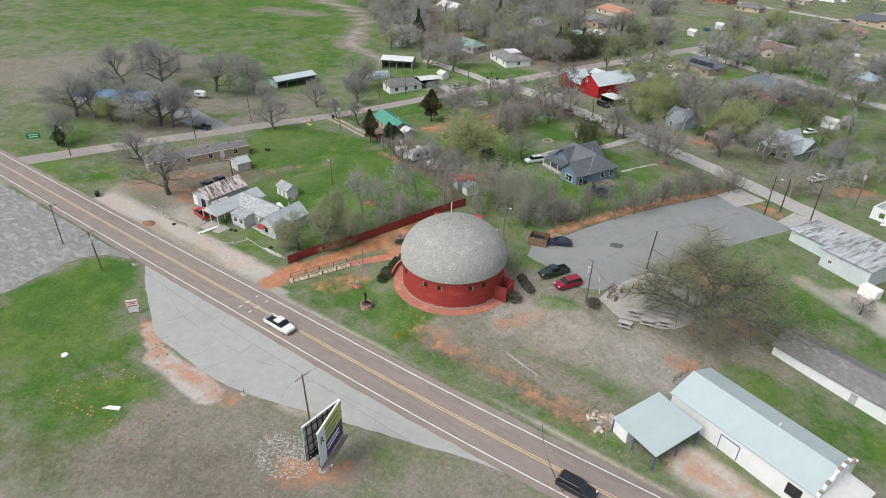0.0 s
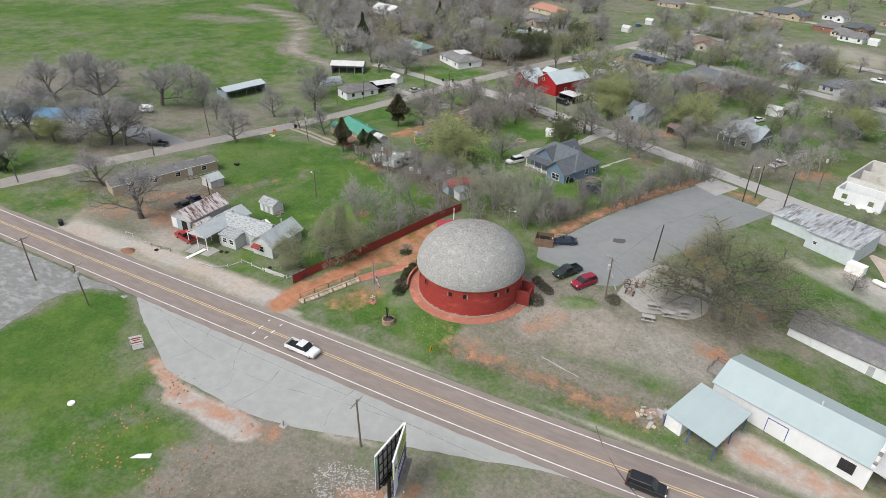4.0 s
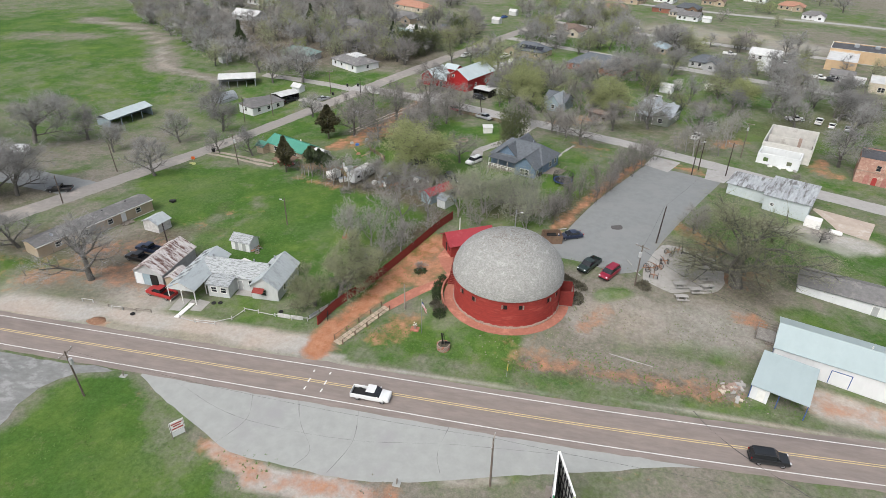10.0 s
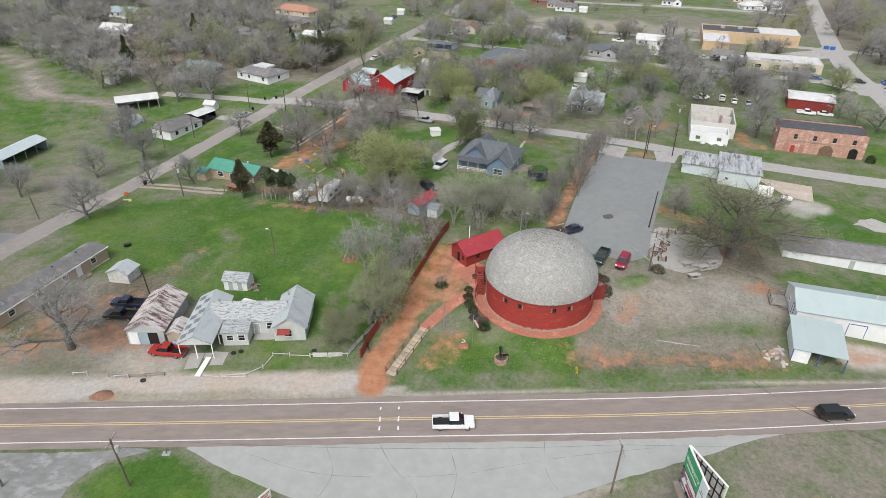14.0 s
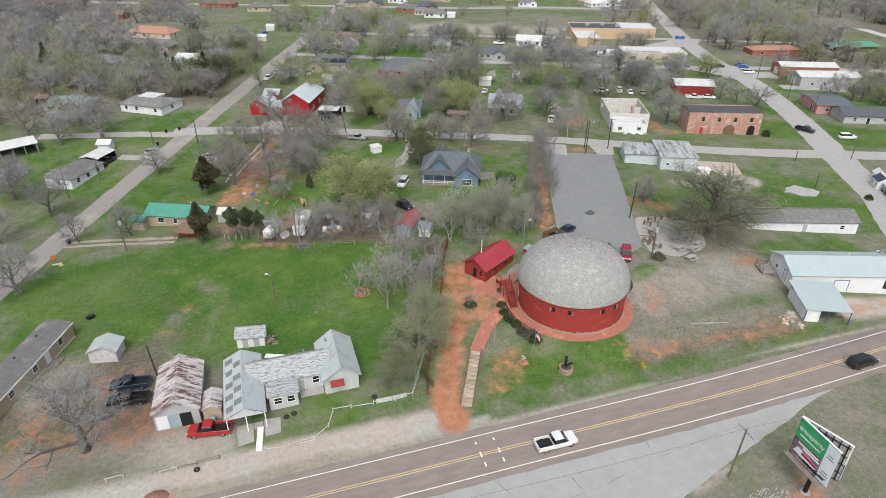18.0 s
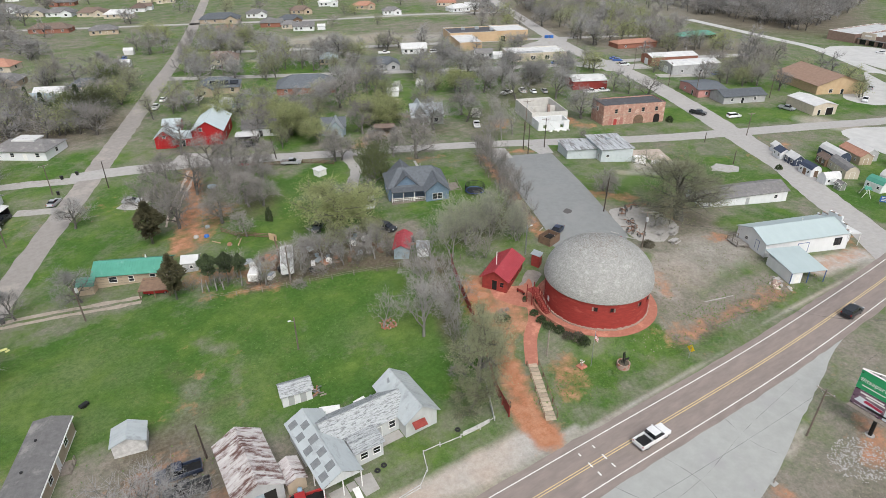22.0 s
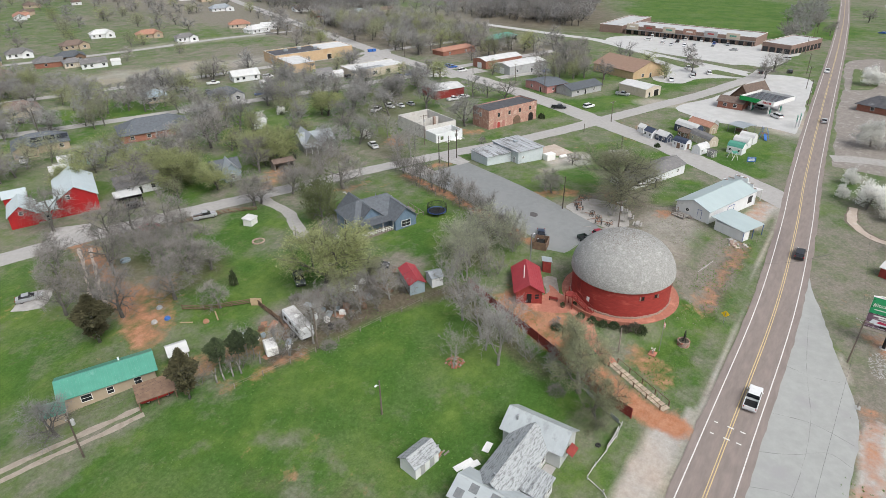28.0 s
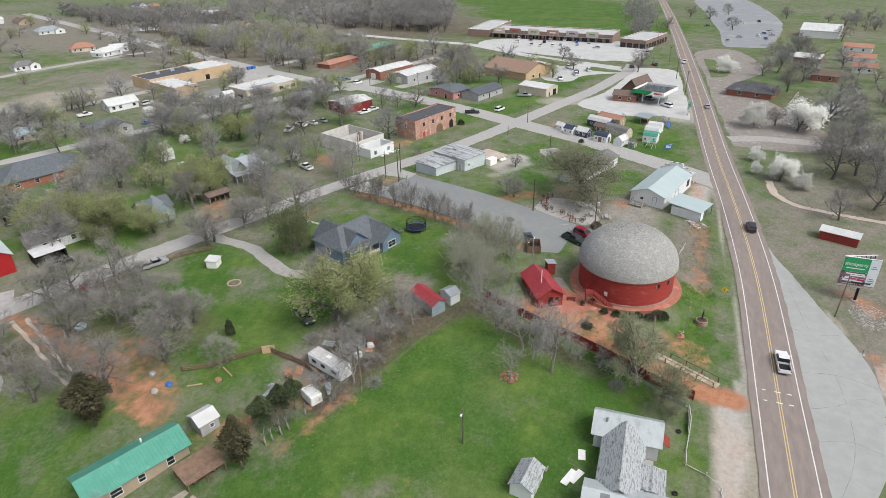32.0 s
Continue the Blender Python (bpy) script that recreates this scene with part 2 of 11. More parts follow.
ISLAND_GRASS = material("dull_island_grass", (0.12, 0.155, 0.06), (0.085, 0.115, 0.042), 0.6, 0.95, bump=0.5, spots=(0.19, 0.175, 0.12), spot_scale=0.25, spot_size=0.57)
SANDY = material("pale_sandy_rut", (0.37, 0.32, 0.265), (0.29, 0.245, 0.2), 1.2, 0.95, bump=0.3, spots=(0.26, 0.22, 0.17), spot_scale=0.4, spot_size=0.58)
SHINGLE = material("weathered_grey_shingles", (0.335, 0.332, 0.312), (0.262, 0.26, 0.243), 7.0, 0.95, bump=0.6, bump_scale=14, spots=(0.365, 0.362, 0.34), spot_scale=0.9, spot_size=0.57, per_object=0.15, island=True)
BARN_RED = material("barn_red_boards", (0.3, 0.04, 0.03), (0.225, 0.03, 0.024), 0.9, 0.75, bump=0.3, spots=(0.34, 0.065, 0.05), spot_scale=0.35, spot_size=0.6, stretch=(1, 1, 4))
BARN_STONE = material("pale_foundation_stone", (0.4, 0.31, 0.26), (0.27, 0.18, 0.14), 2.0, 0.95, bump=0.8, bump_scale=4)
BRICK_PATH = material("red_brick_paving", (0.4, 0.165, 0.115), (0.32, 0.125, 0.085), 2.0, 0.9, bump=0.4, spots=(0.5, 0.22, 0.15), spot_scale=0.4, spot_size=0.58)
RED_ROOF = material("red_metal_roof", (0.36, 0.05, 0.06), (0.3, 0.04, 0.05), 0.6, 0.42, 0.1, spots=(0.4, 0.09, 0.09), spot_scale=0.4, spot_size=0.62)
RED_WOOD = material("dark_red_painted_wood", (0.26, 0.04, 0.032), (0.19, 0.03, 0.025), 1.4, 0.8, bump=0.3, per_object=0.12)
FENCE_RED = material("red_fence_boards", (0.27, 0.045, 0.035), (0.17, 0.035, 0.03), 0.8, 0.85, bump=0.4, spots=(0.2, 0.07, 0.055), spot_scale=0.4, spot_size=0.6)
WHITE_WALL = material("white_painted_siding", (0.69, 0.7, 0.7), (0.62, 0.63, 0.63), 0.8, 0.7, bump=0.2, spots=(0.53, 0.53, 0.52), spot_scale=0.4, spot_size=0.66, stretch=(1, 1, 0.3))
CREAM_WALL = material("cream_siding", (0.55, 0.48, 0.38), (0.46, 0.4, 0.32), 0.8, 0.75, bump=0.2, spots=(0.42, 0.37, 0.3), spot_scale=0.3, spot_size=0.64)
TAN_WALL = material("tan_siding", (0.42, 0.34, 0.25), (0.36, 0.29, 0.21), 0.9, 0.75, bump=0.2, per_object=0.1)
PINK_WALL = material("faded_pink_wall", (0.5, 0.25, 0.23), (0.42, 0.21, 0.19), 0.9, 0.8, bump=0.2)
BLUE_WALL = material("slate_blue_siding", (0.17, 0.24, 0.32), (0.13, 0.19, 0.26), 0.9, 0.7, bump=0.2, wave=("Z", 4.0, 0.2, 0.25))
TEAL_WALL = material("grey_blue_siding", (0.3, 0.37, 0.4), (0.24, 0.3, 0.33), 0.9, 0.75, bump=0.2)
GREY_WALL = material("grey_siding", (0.4, 0.41, 0.4), (0.33, 0.33, 0.33), 0.9, 0.75, bump=0.2, spots=(0.3, 0.29, 0.28), spot_scale=0.3, spot_size=0.63)
OLIVE_WALL = material("grey_green_siding", (0.24, 0.26, 0.22), (0.19, 0.21, 0.18), 0.9, 0.75, bump=0.2)
BRIGHT_RED = material("bright_red_siding", (0.37, 0.018, 0.02), (0.3, 0.014, 0.016), 0.7, 0.6, bump=0.15)
STUCCO = material("ochre_stucco", (0.52, 0.38, 0.235), (0.45, 0.325, 0.2), 0.7, 0.9, bump=0.4, bump_scale=8, spots=(0.44, 0.3, 0.17), spot_scale=0.2, spot_size=0.62)
SANDSTONE = material("red_sandstone", (0.42, 0.25, 0.195), (0.3, 0.17, 0.13), 1.6, 0.95, bump=0.6, bump_scale=3, spots=(0.5, 0.37, 0.3), spot_scale=0.7, spot_size=0.58, per_object=0.1)
OLD_BRICK = material("brown_brick", (0.3, 0.13, 0.09), (0.22, 0.1, 0.07), 1.6, 0.9, bump=0.4, per_object=0.1)
WHITE_METAL = material("white_metal_roof", (0.47, 0.53, 0.535), (0.425, 0.48, 0.487), 0.5, 0.45, 0.1, spots=(0.46, 0.49, 0.485), spot_scale=0.2, spot_size=0.63)
HALL_METAL = material("pale_blue_green_metal_roof", (0.39, 0.46, 0.455), (0.355, 0.42, 0.417), 0.4, 0.5, 0.05, spots=(0.4, 0.45, 0.445), spot_scale=0.15, spot_size=0.6, stretch=(1, 0.4, 1))
GALV = material("galvanised_sheet", (0.38, 0.41, 0.425), (0.31, 0.34, 0.355), 0.6, 0.4, 0.3, spots=(0.42, 0.41, 0.39), spot_scale=0.3, spot_size=0.62)
PATCHY = material("flaking_silver_roof", (0.4, 0.42, 0.415), (0.3, 0.315, 0.315), 2.5, 0.65, 0.1, bump=0.3, spots=(0.16, 0.165, 0.165), spot_scale=1.5, spot_size=0.54, stretch=(0.8, 4.0, 1))
RUST = material("rusted_corrugated_roof", (0.58, 0.565, 0.55), (0.4, 0.35, 0.33), 0.9, 0.7, 0.15, bump=0.3, spots=(0.13, 0.07, 0.058), spot_scale=0.62, spot_size=0.53, stretch=(2.2, 0.3, 1))
RUST_SHEET = material("rust_brown_sheet", (0.26, 0.12, 0.07), (0.36, 0.2, 0.13), 0.9, 0.8, 0.1, spots=(0.45, 0.4, 0.36), spot_scale=0.7, spot_size=0.6)
GREEN_METAL = material("green_metal_roof", (0.09, 0.3, 0.22), (0.075, 0.26, 0.19), 0.6, 0.42, 0.1, spots=(0.16, 0.35, 0.28), spot_scale=0.4, spot_size=0.62)
DARK_ROOF = material("dark_grey_asphalt_shingles", (0.115, 0.126, 0.138), (0.082, 0.09, 0.099), 1.5, 0.95, bump=0.5, bump_scale=5, per_object=0.15)
GREY_ROOF = material("grey_asphalt_shingles", (0.175, 0.17, 0.166), (0.13, 0.126, 0.123), 1.4, 0.95, bump=0.5, bump_scale=5, spots=(0.25, 0.24, 0.225), spot_scale=0.3, spot_size=0.6, per_object=0.15)
BROWN_ROOF = material("brown_asphalt_shingles", (0.17, 0.125, 0.1), (0.12, 0.09, 0.075), 1.4, 0.95, bump=0.5, bump_scale=5, per_object=0.15)
TERRA_ROOF = material("red_brown_shingles", (0.37, 0.2, 0.14), (0.29, 0.15, 0.105), 1.2, 0.95, bump=0.4, per_object=0.1)
TAN_ROOF = material("faded_brown_shingles", (0.29, 0.195, 0.145), (0.23, 0.152, 0.112), 1.0, 0.95, bump=0.4)
SEA_ROOF = material("dull_sea_green_roof", (0.2, 0.29, 0.26), (0.15, 0.22, 0.2), 0.8, 0.7, spots=(0.28, 0.34, 0.31), spot_scale=0.4, spot_size=0.58)
PALE_ROOF = material("pale_membrane_roof", (0.58, 0.58, 0.56), (0.47, 0.47, 0.46), 0.4, 0.8, spots=(0.38, 0.38, 0.365), spot_scale=0.25, spot_size=0.62)
BLACK_ROOF = material("black_tar_roof", (0.06, 0.06, 0.065), (0.09, 0.09, 0.095), 0.6, 0.85, spots=(0.16, 0.16, 0.165), spot_scale=0.3, spot_size=0.62)
LEAKY = material("stained_flat_roof", (0.43, 0.45, 0.46), (0.27, 0.28, 0.285), 1.1, 0.85, spots=(0.14, 0.135, 0.13), spot_scale=0.6, spot_size=0.54, stretch=(1.6, 0.25, 1))
MALL_BRICK = material("grey_brown_brick", (0.27, 0.185, 0.15), (0.21, 0.145, 0.118), 0.8, 0.9, bump=0.3, per_object=0.08)
MEMBRANE = material("grey_membrane_roof", (0.46, 0.465, 0.46), (0.38, 0.385, 0.38), 0.3, 0.85, spots=(0.3, 0.3, 0.295), spot_scale=0.2, spot_size=0.62)
CHIPPED = material("chipped_white_paint", (0.55, 0.54, 0.52), (0.36, 0.35, 0.33), 1.2, 0.8, bump=0.3)
PALE_BLOCK = material("pale_blue_block_paint", (0.52, 0.565, 0.57), (0.44, 0.485, 0.495), 0.7, 0.8, bump=0.2, spots=(0.38, 0.4, 0.4), spot_scale=0.35, spot_size=0.63)
PATCH_GREY = material("dull_grey_patch", (0.2, 0.21, 0.212), (0.15, 0.158, 0.16), 2.0, 0.75)
FARM_TIN = material("pale_farm_tin", (0.44, 0.475, 0.475), (0.37, 0.4, 0.4), 0.6, 0.5, 0.15, spots=(0.31, 0.325, 0.325), spot_scale=0.5, spot_size=0.57, stretch=(1, 0.4, 1))
FARM_WALL = material("dingy_white_siding", (0.5, 0.515, 0.505), (0.42, 0.432, 0.425), 0.8, 0.8, bump=0.2, spots=(0.35, 0.345, 0.33), spot_scale=0.4, spot_size=0.62, stretch=(1, 1, 0.4))
FAR_LOT = material("far_lot_asphalt", (0.26, 0.268, 0.275), (0.22, 0.227, 0.233), 0.15, 0.9, spots=(0.3, 0.305, 0.3), spot_scale=0.04, spot_size=0.58)
EARTH = material("dark_bare_earth", (0.17, 0.135, 0.105), (0.12, 0.095, 0.075), 1.0, 0.95, bump=0.4)
WHITE_TRIM = material("white_trim_paint", (0.78, 0.77, 0.74), (0.68, 0.67, 0.64), 1.5, 0.6)
BLUE_TRIM = material("blue_trim_paint", (0.05, 0.1, 0.27), (0.04, 0.08, 0.22), 1.5, 0.6)
RED_TRIM = material("red_trim_paint", (0.4, 0.05, 0.045), (0.3, 0.04, 0.035), 1.5, 0.6)
PANE = glass_material("window_pane", (0.02, 0.023, 0.027))
CAR_GLASS = glass_material("car_glass", (0.012, 0.014, 0.017))
# near-black: inside shade of holes and open fronts put into colour; also bin steel
DARK = material("interior_shade_and_bin_black", (0.02, 0.018, 0.016), (0.012, 0.011, 0.01), 1.0, 0.95)
POLE_WOOD = material("weathered_pole_wood", (0.17, 0.135, 0.11), (0.1, 0.08, 0.065), 2.0, 0.9, bump=0.4, stretch=(1, 1, 0.15), per_object=0.2)
DARK_POLE = material("creosoted_pole_wood", (0.075, 0.055, 0.045), (0.045, 0.035, 0.03), 2.0, 0.9, stretch=(1, 1, 0.15))
GREY_WOOD = material("grey_weathered_planks", (0.27, 0.235, 0.2), (0.18, 0.155, 0.13), 1.5, 0.9, bump=0.4, per_object=0.2)
BROWN_WOOD = material("brown_planks", (0.2, 0.13, 0.085), (0.13, 0.085, 0.06), 1.5, 0.9, bump=0.4, per_object=0.2)
TAN_WOOD = material("tan_planks", (0.45, 0.33, 0.21), (0.36, 0.26, 0.16), 1.2, 0.85, bump=0.3, per_object=0.15)
STEEL = material("galvanised_steel", (0.42, 0.43, 0.44), (0.34, 0.35, 0.36), 2.0, 0.45, 0.7)
BLACK_METAL = material("black_metal", (0.02, 0.02, 0.02), (0.03, 0.03, 0.03), 3.0, 0.5, 0.4)
RUBBER = material("tyre_rubber", (0.02, 0.02, 0.02), (0.03, 0.029, 0.028), 4.0, 0.9)
RIM = material("alloy_rim", (0.45, 0.45, 0.46), (0.3, 0.3, 0.31), 4.0, 0.35, 0.8)
LAMP_WHITE = material("headlamp_lens", (0.75, 0.76, 0.78), (0.6, 0.6, 0.62), 5.0, 0.15)
LAMP_RED = material("tail_lamp_lens", (0.4, 0.02, 0.02), (0.3, 0.015, 0.015), 5.0, 0.2)
WIRE = material("cable_black", (0.03, 0.03, 0.03), (0.05, 0.05, 0.05), 2.0, 0.7)
CERAMIC = material("insulator_grey", (0.5, 0.5, 0.5), (0.35, 0.35, 0.35), 4.0, 0.4)
BARK = material("grey_bark", (0.15, 0.14, 0.124), (0.085, 0.08, 0.07), 2.5, 0.95, bump=0.7, bump_scale=8, stretch=(1, 1, 0.3), per_object=0.2)
PALE_BARK = material("pale_bark", (0.27, 0.258, 0.238), (0.17, 0.162, 0.148), 2.5, 0.95, bump=0.6, bump_scale=8, stretch=(1, 1, 0.3), per_object=0.2)
TWIG = material("grey_twigs", (0.305, 0.298, 0.287), (0.213, 0.208, 0.2), 0.4, 0.95, per_object=0.2)
TWIG_PALE = material("pale_twigs", (0.345, 0.33, 0.31), (0.25, 0.238, 0.222), 0.4, 0.95, per_object=0.15)
TWIG_BROWN = material("brown_twigs", (0.285, 0.268, 0.246), (0.2, 0.188, 0.171), 0.4, 0.95, per_object=0.2)
BUD = leaf_material("spring_buds", (0.35, 0.375, 0.18), (0.255, 0.28, 0.125))
BUD_DULL = leaf_material("olive_buds", (0.35, 0.365, 0.225), (0.255, 0.265, 0.16))
BUD_PALE = leaf_material("pale_green_buds", (0.42, 0.44, 0.31), (0.31, 0.325, 0.225))
OAK_BUD = leaf_material("thin_olive_leaves", (0.31, 0.315, 0.2), (0.22, 0.225, 0.14))
PINE_GREEN = material("olive_evergreen_foliage", (0.12, 0.14, 0.06), (0.07, 0.085, 0.036), 0.9, 0.95, per_object=0.2)
CEDAR = material("cedar_foliage", (0.075, 0.1, 0.045), (0.042, 0.06, 0.028), 0.9, 0.95, per_object=0.25)
CEDAR_BROWN = material("rusty_cedar_foliage", (0.1, 0.092, 0.046), (0.058, 0.056, 0.028), 0.9, 0.95, per_object=0.2)
BLOSSOM = leaf_material("white_blossom", (0.86, 0.85, 0.82), (0.74, 0.74, 0.68))
SHRUB = material("dark_shrub", (0.125, 0.115, 0.08), (0.08, 0.073, 0.052), 1.2, 0.95, per_object=0.2)
SHRUB_GREEN = material("green_shrub", (0.07, 0.095, 0.04), (0.042, 0.06, 0.025), 1.2, 0.95, per_object=0.2)


def paint(name, c, rough=0.28, metal=0.0):
    return material(name, c, tuple(0.85 * v for v in c), 0.8, rough, metal, spec=0.5)


CAR_WHITE, CAR_BLACK = paint("white_car_paint", (0.72, 0.72, 0.71)), paint("black_car_paint", (0.018, 0.02, 0.022))
CAR_RED, CAR_SILVER = paint("crimson_car_paint", (0.27, 0.012, 0.035)), paint("silver_car_paint", (0.4, 0.41, 0.42), 0.3, 0.3)
CAR_NAVY, CAR_GREEN = paint("dark_blue_car_paint", (0.02, 0.03, 0.06)), paint("dark_green_car_paint", (0.02, 0.035, 0.03))
TRUCK_RED, BLUE_PLASTIC = paint("faded_red_paint", (0.34, 0.022, 0.02), 0.4), material("blue_plastic", (0.04, 0.14, 0.42), None, 1.0, 0.5)


# ---- shape helpers ----
class Geo:
    """Collects the faces of one mesh."""

    def __init__(self):
        self.v, self.f = [], []

    def add(self, verts, faces):
        k = len(self.v)
        self.v.extend(tuple(p) for p in verts)
        self.f.extend(tuple(i + k for i in f) for f in faces)
        return self

    def box(self, x0, x1, y0, y1, z0, z1, m=None):
        p = [(x0, y0, z0), (x1, y0, z0), (x1, y1, z0), (x0, y1, z0), (x0, y0, z1), (x1, y0, z1), (x1, y1, z1), (x0, y1, z1)]
        if m:
            p = [m @ Vector(q) for q in p]
        return self.add(p, [(3, 2, 1, 0), (4, 5, 6, 7), (0, 1, 5, 4), (1, 2, 6, 5), (2, 3, 7, 6), (3, 0, 4, 7)])

    def soft_box(self, x0, x1, y0, y1, z0, z1, r, m=None):
        """A box with chamfered edges."""
        p, rings = [], [(z0, r), (z0 + r, 0), (z1 - r, 0), (z1, r)]
        for z, i in rings:
            a, b, c, d = x0 + i, x1 - i, y0 + i, y1 - i
            p += [(a + r, c, z), (b - r, c, z), (b, c + r, z), (b, d - r, z), (b - r, d, z), (a + r, d, z), (a, d - r, z), (a, c + r, z)]
        if m:
            p = [m @ Vector(q) for q in p]
        f = [tuple(range(7, -1, -1)), tuple(range(24, 32))]
        for k in range(3):
            f += [(8 * k + i, 8 * k + (i + 1) % 8, 8 * k + 8 + (i + 1) % 8, 8 * k + 8 + i) for i in range(8)]
        return self.add(p, f)

    def tube(self, a, b, ra, rb=None, n=8, caps=True):
        a, b, rb = Vector(a), Vector(b), ra if rb is None else rb
        d = (b - a).normalized()
        s = d.orthogonal().normalized()
        t = d.cross(s)
        p = []
        for c, r in ((a, ra), (b, rb)):
            p += [c + r * (math.cos(2 * math.pi * i / n) * s + math.sin(2 * math.pi * i / n) * t) for i in range(n)]
        f = [(i, (i + 1) % n, n + (i + 1) % n, n + i) for i in range(n)]
        if caps:
            f += [tuple(range(n - 1, -1, -1)), tuple(range(n, 2 * n))]
        return self.add(p, f)

    def lathe(self, profile, n=24, a0=0.0, a1=2 * math.pi, at=(0, 0, 0)):
        full = abs(a1 - a0 - 2 * math.pi) < 1e-6
        cols = n if full else n + 1
        p = [(at[0] + r * math.cos(a0 + (a1 - a0) * i / n), at[1] + r * math.sin(a0 + (a1 - a0) * i / n), at[2] + z) for r, z in profile for i in range(cols)]
        f = []
        for k in range(len(profile) - 1):
            for i in range(n):
                j = (i + 1) % cols
                f.append((k * cols + i, k * cols + j, (k + 1) * cols + j, (k + 1) * cols + i))
        return self.add(p, f)

    def slab(self, pts, thick, down=True):
        """A plate over the polygon pts, of the given thickness along its normal."""
        pts = [Vector(p) for p in pts]
        nrm = (pts[1] - pts[0]).cross(pts[-1] - pts[0]).normalized()
        k = len(pts)
        low = [p - nrm * thick for p in pts]
        f = [tuple(range(k)), tuple(range(2 * k - 1, k - 1, -1))] + [(i, i + k, (i + 1) % k + k, (i + 1) % k) for i in range(k)]
        return self.add(pts + low, f)

    def mesh(self, name, mat, smooth=False):
        me = bpy.data.meshes.new(name)
        me.from_pydata(self.v, [], self.f)
        if mat:
            me.materials.append(mat)
        if smooth:
            me.polygons.foreach_set("use_smooth", [True] * len(me.polygons))
        me.update()
        return me


def part(name, geo, mat, parent, label="", smooth=False, m=None, kind=""):
    """One mesh object under a thing or a part."""
    ob = new(name, geo if isinstance(geo, bpy.types.Mesh) else geo.mesh(name, mat, smooth))
    ob.parent = parent
    if m is not None:
        ob.matrix_basis = m
    return tagged(ob, label, kind=kind)


def thing(name, label, category, m, group=""):
    ob = new(name)
    ob.empty_display_size = 0.2
    ob.matrix_basis = m
    return tagged(ob, label, category, group)


def single(name, geo, mat, label, category, m=None, group="", kind="", smooth=False):
    ob = new(name, geo if isinstance(geo, bpy.types.Mesh) else geo.mesh(name, mat, smooth))
    if m is not None:
        ob.matrix_basis = m
    return tagged(ob, label, category, group, kind)


# ---- the lie of the land ----
BARN = (-53.05, 77.45)
BARN_Z = -0.75


def smoothstep(a, b, v):
    t = min(1.0, max(0.0, (v - a) / (b - a)))
    return t * t * (3 - 2 * t)


def land(x, y):
    z = -3.3 + 4.4 * math.exp(-((x + 45) / 35) ** 2 / 2 - ((y - 115) / 32) ** 2 / 2)
    z -= 5 * math.exp(-((x + 175) / 38) ** 2 / 2 - ((y - 165) / 38) ** 2 / 2)
    e = max(0.0, x - 90)
    z -= 0.035 * (math.sqrt(e * e + 900) - 30)
    k = 1 - smoothstep(11.2, 15.5, math.hypot(x - BARN[0], y - BARN[1]))
    return z * (1 - k) + (BARN_Z - 0.02) * k


def on_land(x, y, rz=0.0, dz=0.0):
    return pose(x, y, land(x, y) + dz, 0, 0, rz)


def resample(points, step):
    """Points along a smooth curve through the given ones."""
    pts = [Vector((*p, 0)) for p in points]
    ext = [2 * pts[0] - pts[1]] + pts + [2 * pts[-1] - pts[-2]]
    out = []
    for i in range(1, len(ext) - 2):
        a, b, c, d = ext[i - 1:i + 3]
        n = max(1, int((c - b).length / step))
        for k in range(n):
            t = k / n
            out.append(0.5 * (2 * b + (c - a) * t + (2 * a - 5 * b + 4 * c - d) * t * t + (3 * b - a - 3 * c + d) * t ** 3))
    return out + [pts[-1]]


def ribbon(points, width, lift, across=4, step=2.0, offset=0.0, geo=None, rag=0.0, thick=0.0):
    """A strip that follows a line over the land."""
    geo = geo or Geo()
    line = resample(points, step)
    rows = []
    for i, p in enumerate(line):
        d = (line[min(i + 1, len(line) - 1)] - line[max(i - 1, 0)]).normalized()
        s = Vector((-d.y, d.x, 0))
        w = width if not callable(width) else width(i / (len(line) - 1))
        row = []
        for k in range(across + 1):
            o = offset + w * (k / across - 0.5)
            if rag and k in (0, across):
                o += rag * noise.noise((p.x * 0.35, p.y * 0.35, k * 7.0)) + 0.5 * rag * noise.noise((p.x * 1.3, p.y * 1.3, k * 7.0))
            q = p + s * o
            row.append((q.x, q.y, land(q.x, q.y) + lift))
        rows.append(row)
    n = across + 1
    faces = [(i * n + k, (i + 1) * n + k, (i + 1) * n + k + 1, i * n + k + 1)[::-1] for i in range(len(rows) - 1) for k in range(across)]
    return geo.add([p for r in rows for p in r], faces)


